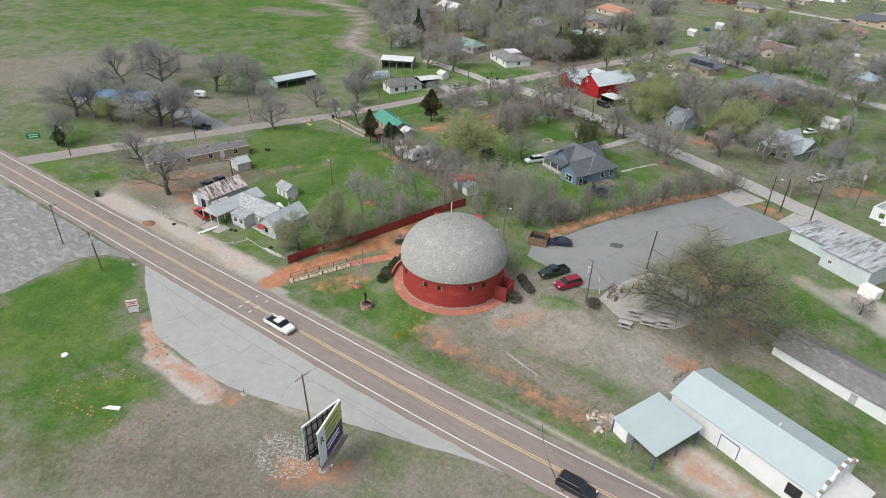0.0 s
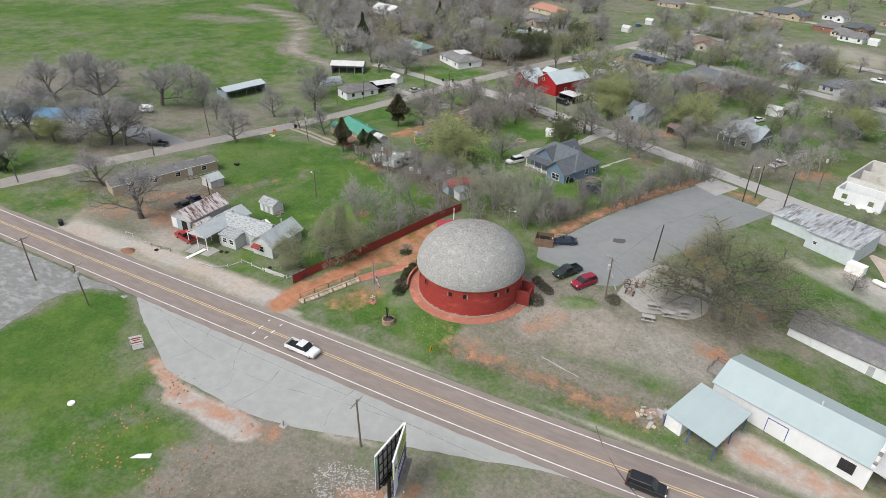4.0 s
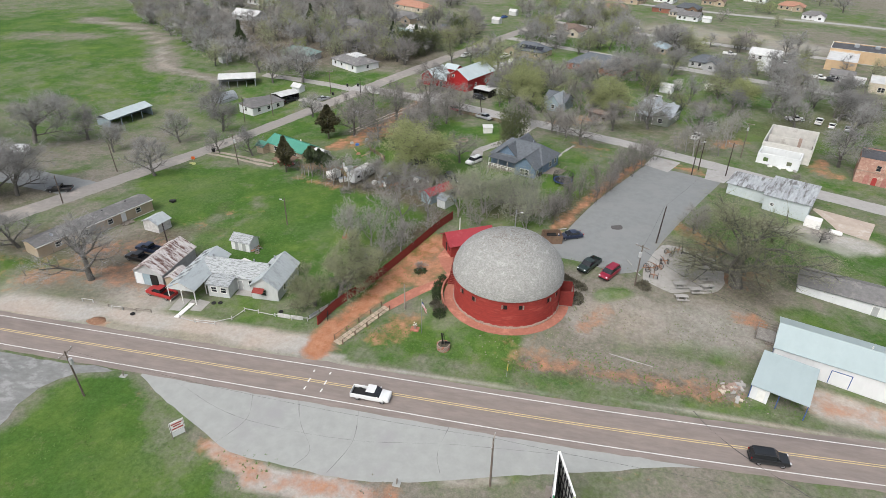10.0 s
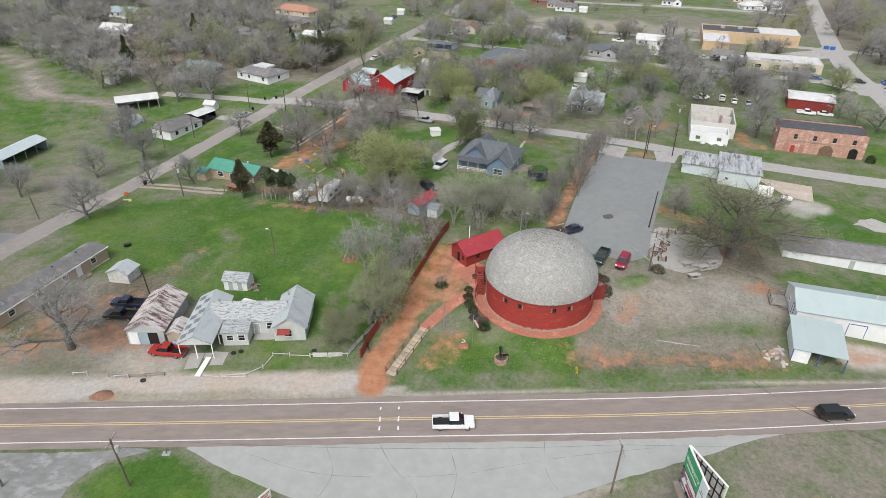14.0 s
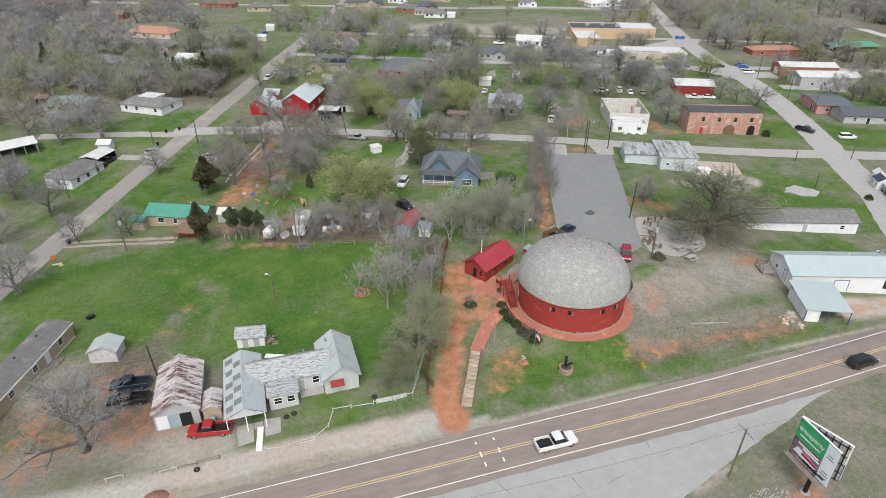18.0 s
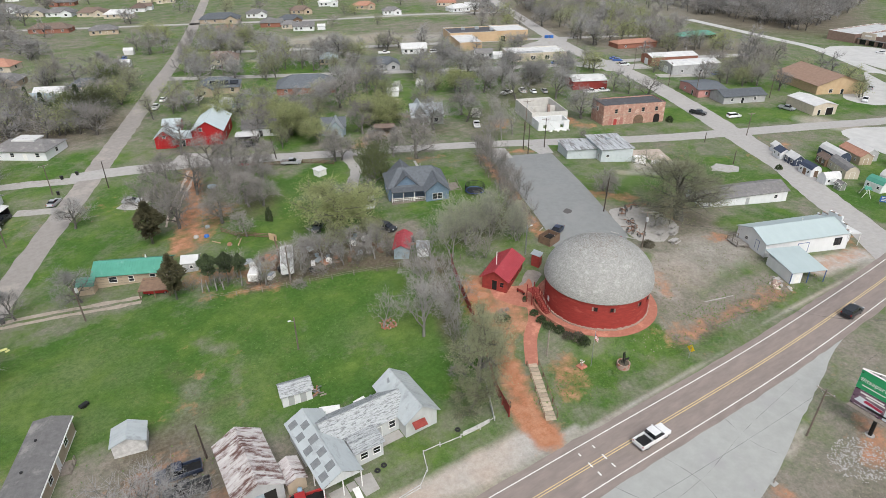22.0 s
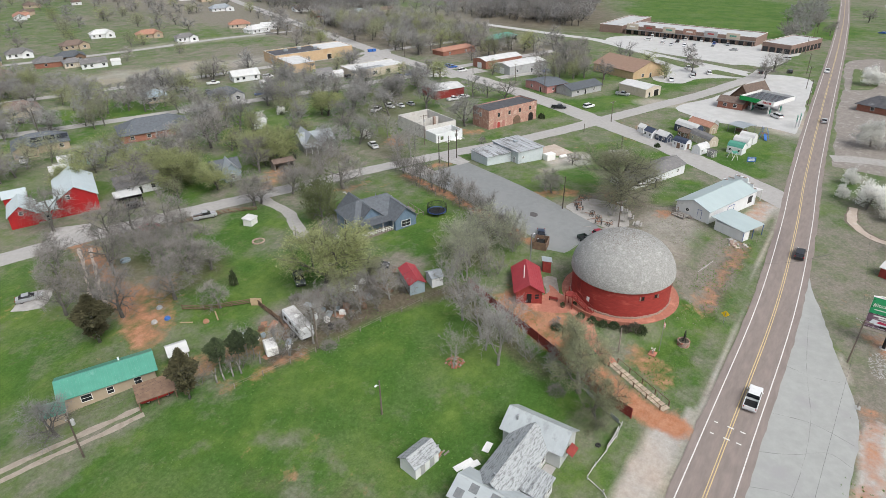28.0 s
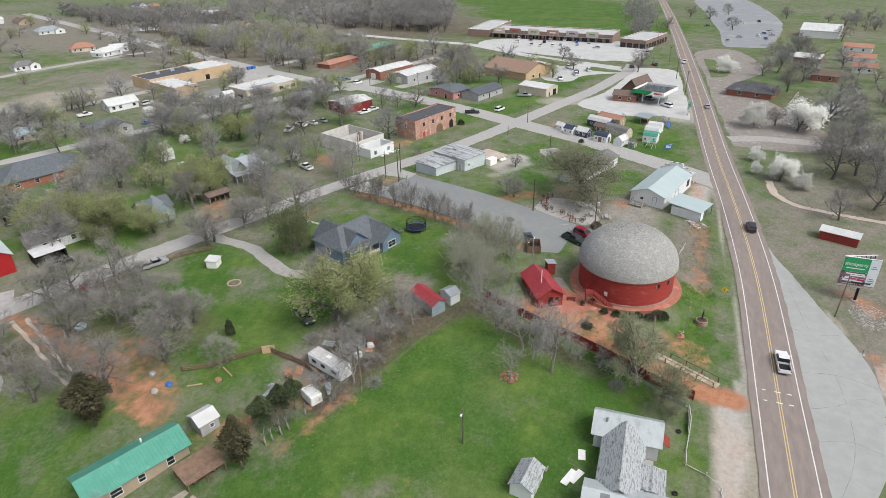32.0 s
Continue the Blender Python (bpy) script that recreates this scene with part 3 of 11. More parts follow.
def patch(outline, lift, cell=2.0, rag=0.0, geo=None):
    """A flat-lying area over the land inside a closed outline (a fan of rings from its middle)."""
    geo = geo or Geo()
    pts = resample(list(outline) + [outline[0]], cell)[:-1]
    if rag:
        pts = [Vector((p.x + rag * noise.noise((p.x * 0.4, p.y * 0.4, 1.0)), p.y + rag * noise.noise((p.x * 0.4, p.y * 0.4, 9.0)), 0)) for p in pts]
    c = sum(pts, Vector()) / len(pts)
    rings = max(2, int(max((p - c).length for p in pts) / cell))
    verts = []
    for r in range(1, rings + 1):
        for p in pts:
            q = c + (p - c) * (r / rings)
            verts.append((q.x, q.y, land(q.x, q.y) + lift))
    n = len(pts)
    verts.append((c.x, c.y, land(c.x, c.y) + lift))
    area = sum(pts[i].x * pts[(i + 1) % n].y - pts[(i + 1) % n].x * pts[i].y for i in range(n))
    faces = [(len(verts) - 1, i, (i + 1) % n) for i in range(n)]
    faces += [(r * n + i, (r + 1) * n + i, (r + 1) * n + (i + 1) % n, r * n + (i + 1) % n) for r in range(rings - 1) for i in range(n)]
    if area < 0:
        faces = [f[::-1] for f in faces]
    return geo.add(verts, faces)


# ---- ground: one sheet to the horizon ----
STROKES = []


def quad_sheet(corners, lift, n=8):
    """A straight-edged four-cornered sheet laid over the land."""
    a, b, c, d = [Vector((*p, 0)) for p in corners]
    g = Geo()
    for j in range(n + 1):
        for i in range(n + 1):
            q = a.lerp(b, i / n).lerp(d.lerp(c, i / n), j / n)
            g.v.append((q.x, q.y, land(q.x, q.y) + lift))
    g.f = [(j * (n + 1) + i, j * (n + 1) + i + 1, (j + 1) * (n + 1) + i + 1, (j + 1) * (n + 1) + i) for j in range(n) for i in range(n)]
    return g


def stroke(what, level, x0, y0, x1, y1, r, soft=0.5):
    STROKES.append(({"green": 0, "clay": 1, "gravel": 2, "litter": 3}[what], level, x0, y0, x1, y1, r, soft))


# lawn of the open field beside the farmhouse, and the lawns behind it
stroke("green", 0.86, -128, 106, -86, 100, 17)
stroke("green", 0.84, -110, 92, -84, 80, 11)
stroke("green", 0.95, -76, 92, -88, 112, 7)
stroke("green", 0.84, -145, 115, -128, 118, 9)
stroke("green", 0.5, -118, 98, -121, 90, 3.5, 0.9)
stroke("green", 0.6, -104, 64, -88, 66, 6)
stroke("green", 0.8, -92, 142, -78, 132, 12)
stroke("green", 0.85, -66, 112, -56, 122, 8)
stroke("green", 0.85, -50, 135, -42, 124, 7)
stroke("green", 0.75, -62, 152, -45, 146, 7)
stroke("green", 0.66, -136, 158, -118, 150, 9)
stroke("green", 0.68, -155, 205, -125, 215, 14)
stroke("green", 0.7, -145, 172, -160, 186, 9)
stroke("green", 0.62, -190, 75, -165, 64, 14)
stroke("green", 0.8, -168, 63, -155, 66, 6)
stroke("green", 0.62, -180, 120, -195, 150, 20)
# the farm field beyond the north-west road
stroke("green", 0.88, -300, 260, -190, 300, 45, 0.8)
stroke("green", 0.8, -380, 200, -260, 230, 35, 0.8)
stroke("green", 0.64, -340, 160, -230, 185, 36, 0.6)
stroke("green", 0.2, -260, 100, -240, 130, 25, 0.8)
for a, b, c, d, r in ((-300, 284, -262, 272, 7), (-262, 272, -236, 254, 7), (-236, 254, -222, 232, 6), (-222, 232, -208, 213, 6), (-208, 213, -180, 205, 3.5)):
    stroke("green", 0.12, a, b, c, d, r, 0.6)
    stroke("gravel", 0.46, a, b, c, d, 0.7 * r, 0.8)
stroke("green", 0.92, -262, 246, -232, 226, 9, 0.8)
stroke("green", 0.3, -300, 240, -268, 248, 10, 0.9)
stroke("green", 0.72, -228, 206, -200, 186, 9, 0.8)
# round barn: front lawn, bank, dry yard
stroke("green", 0.64, -72, 66, -62, 64.5, 5)
stroke("green", 0.8, -63, 63, -52, 63.5, 4)
stroke("green", 0.78, -52, 62, -60, 61, 4)
stroke("green", 0.6, -40, 71, -46, 68, 2.5)
stroke("green", 0.68, -34, 88, -31, 87, 2.5)
stroke("green", 0.12, -40, 78, -12, 84, 11)
stroke("green", 0.1, -46, 64.5, -18, 65, 3.5)
stroke("gravel", 0.42, -36, 78, -16, 78, 9, 0.8)
stroke("gravel", 0.46, -43, 84, -40, 74, 3)
stroke("clay", 0.36, -50, 64, -18, 63, 2.8, 0.9)
stroke("clay", 0.46, -46, 62.2, -40, 63.4, 1.6, 0.9)
stroke("clay", 0.46, -28, 61.2, -19, 62.4, 1.5, 0.9)
stroke("clay", 0.42, -40, 72, -36, 78, 2.5, 0.9)
stroke("clay", 0.5, -68, 69, -72, 64, 3, 0.9)
stroke("green", 0.56, -76, 59, 0, 59.5, 1.9)
stroke("gravel", 0.8, -140, 57.7, -76, 57.4, 1.2, 0.8)
stroke("gravel", 0.58, -76, 56.6, 10, 58.4, 0.6, 0.7)
stroke("clay", 0.95, -80.5, 58.5, -80, 64, 2.6, 0.7)
stroke("clay", 0.8, -79, 66, -74.5, 78, 2.3, 0.8)
stroke("clay", 0.74, -74, 79, -68, 94, 3.6, 0.8)
stroke("clay", 0.62, -68, 80, -64, 92, 3.5, 0.8)
stroke("clay", 0.6, -46.5, 100, -25.5, 149, 1.8, 0.8)
stroke("clay", 0.55, -14, 82, -11, 80, 1.6, 0.8)
stroke("green", 0.2, -12, 92, -24, 97, 8)
stroke("clay", 0.4, -14, 93, -6, 98, 4, 0.9)
stroke("green", 0.75, 0, 108, -12, 112, 6)
stroke("green", 0.64, -4, 84, 14, 80, 4)
stroke("gravel", 0.8, -5, 63.5, 9, 61, 3.6, 0.8)
stroke("clay", 0.46, -6, 64.0, 14, 61.8, 2.8, 0.9)
stroke("gravel", 0.9, -5.5, 65.2, -0.5, 63.6, 1.6, 0.9)
stroke("clay", 0.5, 12, 66, 22, 72, 2.0, 0.9)
stroke("gravel", 0.7, 18, 116, 8, 118, 4.5, 0.6)
stroke("green", 0.68, 30, 100, 22, 110, 6)
# farmyard by the highway
stroke("gravel", 0.85, -138, 60, -84, 59.5, 3.0, 0.7)
stroke("green", 0.62, -158, 66, -146, 72, 8)
stroke("litter", 0.5, -152, 76, -148, 82, 7, 0.9)
stroke("litter", 0.5, -172, 100, -200, 112, 12, 0.8)
stroke("gravel", 0.6, -112, 64.5, -122, 66, 3.5, 0.8)
stroke("gravel", 0.48, -140, 66, -122, 68, 6, 0.8)
stroke("clay", 0.43, -140, 68, -118, 72, 6, 0.9)
stroke("clay", 0.4, -126, 82, -136, 78, 4, 0.9)
stroke("green", 0.15, -132, 84, -118, 72, 9)
stroke("green", 0.3, -150, 80, -146, 92, 8)
# south side of the highway
stroke("green", 0.14, -64, 27, -38, 27, 12)
stroke("green", 0.95, -108, 40, -100, 34, 7.5, 0.4)
stroke("green", 0.95, -108, 30, -92, 30, 7.5, 0.5)
stroke("green", 0.86, -95, 29, -74, 22, 5, 0.6)
stroke("green", 0.78, -112, 24, -86, 21, 5, 0.6)
stroke("green", 0.7, -92, 18, -76, 18, 4, 0.8)
stroke("green", 0.72, -86, 27, -74, 29, 4, 0.8)
stroke("green", 0.5, -94, 37, -90, 35, 3, 0.9)
stroke("green", 0.2, -100, -6, -20, 0, 15)
stroke("litter", 0.4, -78, 12, -56, 24, 6, 0.9)
stroke("litter", 0.4, -62, 24, -44, 28, 6, 0.9)
stroke("gravel", 0.9, -87, 38, -79, 34.6, 1.1, 0.5)
stroke("gravel", 0.95, -79, 34.8, -66, 34.2, 2.2, 0.4)
stroke("clay", 0.54, -88, 38, -79, 35, 1.5, 0.9)
stroke("clay", 0.52, -79, 34.8, -62, 35.4, 2.2, 0.9)
stroke("gravel", 0.6, -56, 38.6, -48, 41, 0.9, 0.9)
stroke("clay", 0.52, -46, 32, -40, 36, 2.6, 0.9)
stroke("green", 0.2, -150, 22, -122, 20, 9)
stroke("gravel", 0.62, -175, 42, -126, 38, 8, 0.6)
stroke("green", 0.3, -30, 36, 15, 30, 12)
stroke("green", 0.55, 10, 46, 45, 48, 4)
stroke("litter", 0.5, 2, 20, 90, 14, 9, 0.8)
stroke("gravel", 0.6, 60, 45, 110, 50, 7, 0.8)
stroke("gravel", 0.5, 100, 40, 200, 55, 8, 0.8)
stroke("gravel", 0.55, 58, 45, 58, 5, 4, 0.8)
# yards behind the field, along the wooded lane
stroke("clay", 0.5, -100, 125, -110, 130, 5, 0.9)
stroke("clay", 0.5, -97, 160, -108, 146, 5, 0.9)
stroke("clay", 0.42, -111, 121, -98, 116, 2, 0.9)
stroke("clay", 0.48, -52, 176, -40, 186, 5, 0.9)
stroke("clay", 0.5, -2, 172, 4, 176, 4, 0.9)
stroke("clay", 0.5, 20, 160, 24, 156, 3, 0.9)
stroke("green", 0.2, -70, 118, -92, 124, 7)
stroke("clay", 0.36, -43, 158, -36, 155, 3, 0.9)
# storage-shed lawn, strip-mall field, town lawns
stroke("green", 0.72, 38, 84, 66, 92, 13)
stroke("green", 0.75, 34, 70, 60, 74, 6)
stroke("clay", 0.5, 44, 108, 60, 110, 3, 0.9)
stroke("green", 0.97, 440, 190, 360, 120, 60, 0.3)
stroke("green", 0.97, 600, 260, 480, 150, 70, 0.3)
stroke("green", 0.82, 60, 148, 90, 128, 10)
stroke("green", 0.7, 100, 160, 130, 150, 12)
stroke("gravel", 0.6, 92, 118, 96, 92, 8, 0.7)
stroke("gravel", 0.65, 80, 66, 112, 74, 10, 0.6)
stroke("clay", 0.3, 340, -10, 420, -80, 40, 0.9)
stroke("green", 0.35, 60, 290, 150, 350, 30)
stroke("green", 0.2, 10, 330, 70, 350, 30)

stroke("clay", 0.62, -95, 196, -103, 162, 3.0, 0.8)
stroke("clay", 0.62, -103, 162, -110, 144, 3.4, 0.8)
stroke("green", 0.9, -86, 168, -90, 142, 9)
stroke("green", 0.88, -66, 166, -78, 160, 7)
stroke("green", 0.8, -122, 170, -112, 186, 9)
stroke("green", 0.75, -130, 150, -118, 165, 9)
stroke("green", 0.78, -60, 200, -30, 205, 12)
stroke("green", 0.74, -90, 225, -60, 215, 10)
stroke("green", 0.7, -30, 240, 30, 225, 16)
stroke("green", 0.72, -15, 205, 20, 180, 12)
stroke("green", 0.72, 20, 120, 32, 108, 7)
stroke("green", 0.85, 20, 100, 34, 92, 5)
stroke("green", 0.75, 100, 128, 150, 112, 9)
stroke("green", 0.7, 60, 170, 85, 165, 8)
stroke("gravel", 0.55, -2, 118, 12, 112, 3, 0.9)
stroke("clay", 0.55, -22, 112, -14, 104, 3, 0.9)
stroke("clay", 0.62, -16.5, 147.6, -11.5, 145.6, 2.4, 0.8)
stroke("gravel", 0.5, -70, 55, -120, 58, 2.0, 0.9)

# verges, ruts and bare places
stroke("green", 0.25, -172, 90, -158, 128, 6)
stroke("green", 0.3, -200, 110, -170, 140, 14)
stroke("green", 0.85, -36.5, 81.8, -33, 83.6, 2.0)
stroke("gravel", 0.45, -42, 80, -39, 72, 2.4, 0.9)
stroke("green", 0.6, -131.4, 91, -125.3, 111.6, 0.9, 0.9)
stroke("green", 0.6, -133.4, 93, -130.4, 104, 0.9, 0.9)
stroke("green", 0.6, -114.4, 85, -112.4, 97, 0.9, 0.9)
stroke("green", 0.6, -138.8, 125.3, -120.3, 114.1, 0.8, 0.9)
stroke("green", 0.6, -120.3, 114.1, -112.5, 103, 1.4, 0.9)
stroke("litter", 0.3, -120.8, 103, -119.5, 96, 2.4, 0.9)
stroke("litter", 0.4, -115, 91, -121, 90.5, 2.6, 0.9)
stroke("clay", 0.48, -118, 99, -117, 97.6, 0.9, 0.9)
stroke("clay", 0.42, -121, 93, -120, 91, 0.9, 0.9)
stroke("litter", 0.6, -126, 87, -132, 82, 5, 0.9)
stroke("litter", 0.6, -124, 84, -119, 74, 5, 0.9)
stroke("litter", 0.6, -142, 76, -124, 72, 6, 0.9)
stroke("litter", 0.45, -138, 66, -124, 64.5, 4, 0.9)
stroke("litter", 0.35, -111, 78, -112, 68, 2.4, 0.9)
stroke("clay", 0.55, -11.5, 82.5, -10.2, 81.2, 1.4, 0.8)
stroke("clay", 0.62, -119.8, 57.2, -117.8, 57.4, 0.9, 0.7)
stroke("green", 0.5, -142, 84, -136, 108, 3)
stroke("green", 0.95, -140, 98, -124, 110, 8, 0.9)
stroke("litter", 0.14, -146, 118, -128, 122, 5, 0.9)

# leaf litter under the woods
stroke("green", 0.16, -230, 300, -160, 250, 26)
stroke("green", 0.2, -140, 290, -120, 255, 22)
stroke("green", 0.12, 170, 240, 180, 400, 48)
stroke("green", 0.1, 320, 300, 560, 400, 70)
stroke("green", 0.15, 200, 460, 260, 720, 70)
stroke("green", 0.2, -200, 380, -180, 580, 60)
stroke("green", 0.42, 0, 340, 50, 350, 30)
stroke("green", 0.9, -40, 300, -20, 290, 12)

# brown leaf litter: fence rows, roadside bank, wooded lots
for a, b, c, d, r, v in ((-102, 119, -90, 115.5, 3, 0.75), (-90, 115.5, -76, 110, 3.4, 0.8), (-76, 110, -70, 103, 3.2, 0.75), (-70, 103, -76, 92, 3.0, 0.7), (-76, 92, -81, 80, 2.8, 0.6), (-88, 122, -76, 118, 5, 0.7), (-48, 62.6, -20, 62, 2.6, 0.52), (-20, 92, -8, 90, 7, 0.42),
                         (-104, 178, -92, 160, 10, 0.6), (-92, 160, -90, 152, 8, 0.5), (-58, 108, -44, 112, 6, 0.55), (-44, 104, -26, 150, 3.2, 0.6), (76, 44, 96, 36, 8, 0.6), (96, 34, 130, 20, 10, 0.5), (-178, 94, -212, 84, 10, 0.5), (-168, 66, -158, 78, 6, 0.4),
                         (-230, 300, -160, 250, 30, 0.7), (-160, 300, -120, 250, 24, 0.6), (160, 230, 180, 400, 40, 0.6), (300, 260, 560, 400, 70, 0.7), (-10, 168, 4, 190, 8, 0.45), (20, 190, 50, 220, 14, 0.45), (-40, 185, -20, 178, 6, 0.45)):
    stroke("litter", v, a, b, c, d, r, 0.8)
stroke("gravel", 0.5, 0, 350, 72, 318, 20, 0.9)
stroke("gravel", 0.46, 60, 410, 130, 385, 12, 0.9)
# pale sandy places in the far fields
stroke("gravel", 0.52, 20, 330, 45, 345, 9, 0.9)
stroke("gravel", 0.5, -5, 345, 15, 360, 8, 0.9)
stroke("gravel", 0.5, 48, 318, 66, 322, 7, 0.9)
stroke("gravel", 0.5, -38, 318, -30, 305, 4, 0.9)
stroke("gravel", 0.5, -78, 268, -60, 262, 3, 0.9)
stroke("clay", 0.5, -30, 205, -20, 198, 3, 0.9)
stroke("clay", 0.5, 20, 158, 24, 166, 2.5, 0.8)


def cover(x, y):
    w = noise.noise((x * 0.012, y * 0.012, 2.0))
    out = [0.5 + 0.2 * w + 0.1 * noise.noise((x * 0.05, y * 0.05, 5.0)), 0.06 + 0.22 * max(0, noise.noise((x * 0.03, y * 0.03, 8.0))), 0.08, 0.0]
    wob = 2.2 * noise.noise((x * 0.11, y * 0.11, 3.0)) + 1.0 * noise.noise((x * 0.35, y * 0.35, 4.0))
    for ch, level, x0, y0, x1, y1, r, soft in STROKES:
        if not (min(x0, x1) - 2.2 * r < x < max(x0, x1) + 2.2 * r and min(y0, y1) - 2.2 * r < y < max(y0, y1) + 2.2 * r):
            continue
        dx, dy = x1 - x0, y1 - y0
        t = min(1, max(0, ((x - x0) * dx + (y - y0) * dy) / (dx * dx + dy * dy)))
        d = math.hypot(x - x0 - t * dx, y - y0 - t * dy) + wob * min(1.0, r / 8)
        k = 1 - smoothstep(r * (1 - soft), r * (1 + 0.6 * soft), d)
        out[ch] += (level - out[ch]) * k
    return out


def spaced(stops):
    """Even steps between stops given as (from, to, step)."""
    out = []
    for a, b, s in stops:
        n = max(1, round((b - a) / s))
        out += [a + (b - a) * i / n for i in range(n)]
    return out + [stops[-1][1]]


GX = spaced([(-3000, -900, 300), (-900, -420, 30), (-420, -225, 8), (-225, -150, 3), (-150, 30, 1.25), (30, 140, 2.5), (140, 460, 8), (460, 1000, 36), (1000, 3000, 400)])
GY = spaced([(-3000, -300, 300), (-300, -40, 26), (-40, 14, 6), (14, 122, 1.25), (122, 215, 2.5), (215, 420, 8), (420, 900, 32), (900, 3000, 300)])
geo = Geo()
geo.v = [(x, y, land(x, y)) for y in GY for x in GX]
nx = len(GX)
geo.f = [(j * nx + i, j * nx + i + 1, (j + 1) * nx + i + 1, (j + 1) * nx + i) for j in range(len(GY) - 1) for i in range(nx - 1)]
me = geo.mesh("ground", MAT_GROUND, True)
layer = me.color_attributes.new("cover", "FLOAT_COLOR", "POINT")
layer.data.foreach_set("color", [c for x, y, z in geo.v for c in cover(x, y)])
single("ground", me, None, "spring grass, dry turf and red clay over gentle land", "ground", kind="structure")

# ---- roads ----
HIGHWAY = [(-1500, 52), (-400, 52.6), (-200, 52.5), (-120, 52.3), (-80, 52.05), (-40, 51.95), (0, 53.8), (40, 56.6), (115, 60.6), (334, 71.5), (600, 88), (1500, 150)]
NW_ROAD = [(-178, 50), (-168, 75), (-160, 97), (-152, 122), (-145, 144), (-137, 166), (-128, 186), (-117, 211), (-101.5, 250), (-81.5, 304), (-63, 354), (-25, 470), (60, 740)]
BACK_STREET = [(-126, 205), (-112, 201), (-86, 191), (-55, 176), (-8, 153), (23, 138.5), (57, 125.5), (85, 115), (112, 105), (141, 98), (165, 93), (190, 92)]
MAIN_STREET = [(12, 55), (22, 68), (31, 82), (42, 97), (50, 112), (73, 156), (92, 200), (108, 253), (158, 358), (330, 700)]

roads = [
    ("road_highway", HIGHWAY, 8.5, 0.09, ASPHALT, 6, "two-lane highway of worn pinkish-brown asphalt", 0.25),
    ("road_lane", NW_ROAD, 6.4, 0.05, LANE, 4, "pale worn lane running past the field", 0.4),
    ("road_back_street", BACK_STREET, 6.5, 0.065, STREET, 4, "pale grey asphalt back street", 0.4),
    ("road_main_street", MAIN_STREET, 9.0, 0.08, STREET, 4, "wide pale grey asphalt side street", 0.5),
    ("road_far_street", [(-63, 354), (20, 318), (110, 285), (190, 262)], 6.0, 0.05, STREET, 3, "pale asphalt street in the town", 0.4),
    ("road_upper_street", [(-82, 304), (-10, 268), (60, 236), (100, 222), (180, 200)], 6.0, 0.045, STREET, 3, "pale asphalt street among houses", 0.4),
    ("road_town_street", [(-260, 532), (-120, 474), (-34, 441), (40, 411), (96, 397), (156, 381)], 6.0, 0.05, STREET, 3, "pale concrete street far in the town", 0.4),
    ("road_mall_drive", [(172, 98), (182, 117), (197, 147), (219, 176), (234, 198), (241, 225), (262, 300)], 8.0, 0.055, LOT_PALE, 3, "pale concrete drive beside the shops", 0.2),
    ("road_south", [(57, 52), (60, 40), (58, 8), (56, -60)], 6.0, 0.05, GRAVEL, 3, "pale gravel side road", 0.5),
]
for name, pts, w, lift, mat, across, label, rag in roads:
    single(name, ribbon(pts, w, lift, across, 2.0, rag=rag), mat, label, "road", kind="structure", smooth=True)

lines = Geo()
for off in (-3.13, 3.13):
    ribbon(HIGHWAY, 0.16, 0.105, 1, 2.0, off, lines)
single("edge_lines", lines, WHITE_LINE, "worn white edge lines on the highway", "road marking", kind="structure")
lines = Geo()
for off in (-0.17, 0.17):
    ribbon(HIGHWAY, 0.13, 0.105, 1, 2.0, off, lines)
single("centre_lines", lines, YELLOW_LINE, "worn double yellow centre line on the highway", "road marking", kind="structure")
for x in (-79.05, -76.5):
    for y, w in ((50.4, 0.7), (52.05, 0.9), (54.05, 0.5)):
        g = Geo().box(-0.11, 0.11, -w / 2, w / 2, 0, 0.012)
        single("crossing_mark", g, WHITE_LINE, "short white painted mark across the highway", "road marking", on_land(x, y, -4, 0.106), kind="structure")

# highway pull-off of grey concrete, with tar seams
APRON_EDGE = [(-104, 47.6), (-97, 43.6), (-90, 40.2), (-84, 37.4), (-76, 36.8), (-67.5, 36.7), (-58.5, 38.2), (-50, 41), (-44, 42.6), (-36, 45), (-28, 47.4), (-24, 48.2)]
g, n_edge = Geo(), 60
edge = resample(APRON_EDGE, 1.5)
for p in edge:
    for k in range(7):
        y = p.y + (48.2 - p.y) * k / 6 + (0.25 * noise.noise((p.x * 0.5, p.y * 0.5, 0)) if k == 0 else 0)
        g.v.append((p.x, y, land(p.x, y) + 0.05))
g.f = [(i * 7 + k, (i + 1) * 7 + k, (i + 1) * 7 + k + 1, i * 7 + k + 1) for i in range(len(edge) - 1) for k in range(6)]
single("pavement_pull_off", g, APRON, "cracked grey concrete pull-off beside the highway", "pavement", kind="structure", smooth=True)
for pts in ([(-86, 48), (-84.5, 43), (-86.8, 38)], [(-70, 48), (-69, 42.5), (-70.5, 37)], [(-98, 47.5), (-86, 43.2), (-70, 42.6), (-56, 44.8), (-40, 46.5)], [(-57, 48), (-57.6, 43), (-56.6, 40)], [(-79, 48), (-77, 44), (-74, 40), (-75, 37)]):
    single("crack", ribbon(pts, 0.05, 0.062, 1, 0.6, rag=0.1), SEAM, "weathered crack in the concrete pull-off", "crack", kind="structure")
single("tar_crossing_seam", ribbon([(-24, 58), (-22, 55), (-18, 51), (-11, 46)], 0.12, 0.108, 1, 0.7, rag=0.08), TAR, "dark tar seam across the highway", "crack", kind="structure")
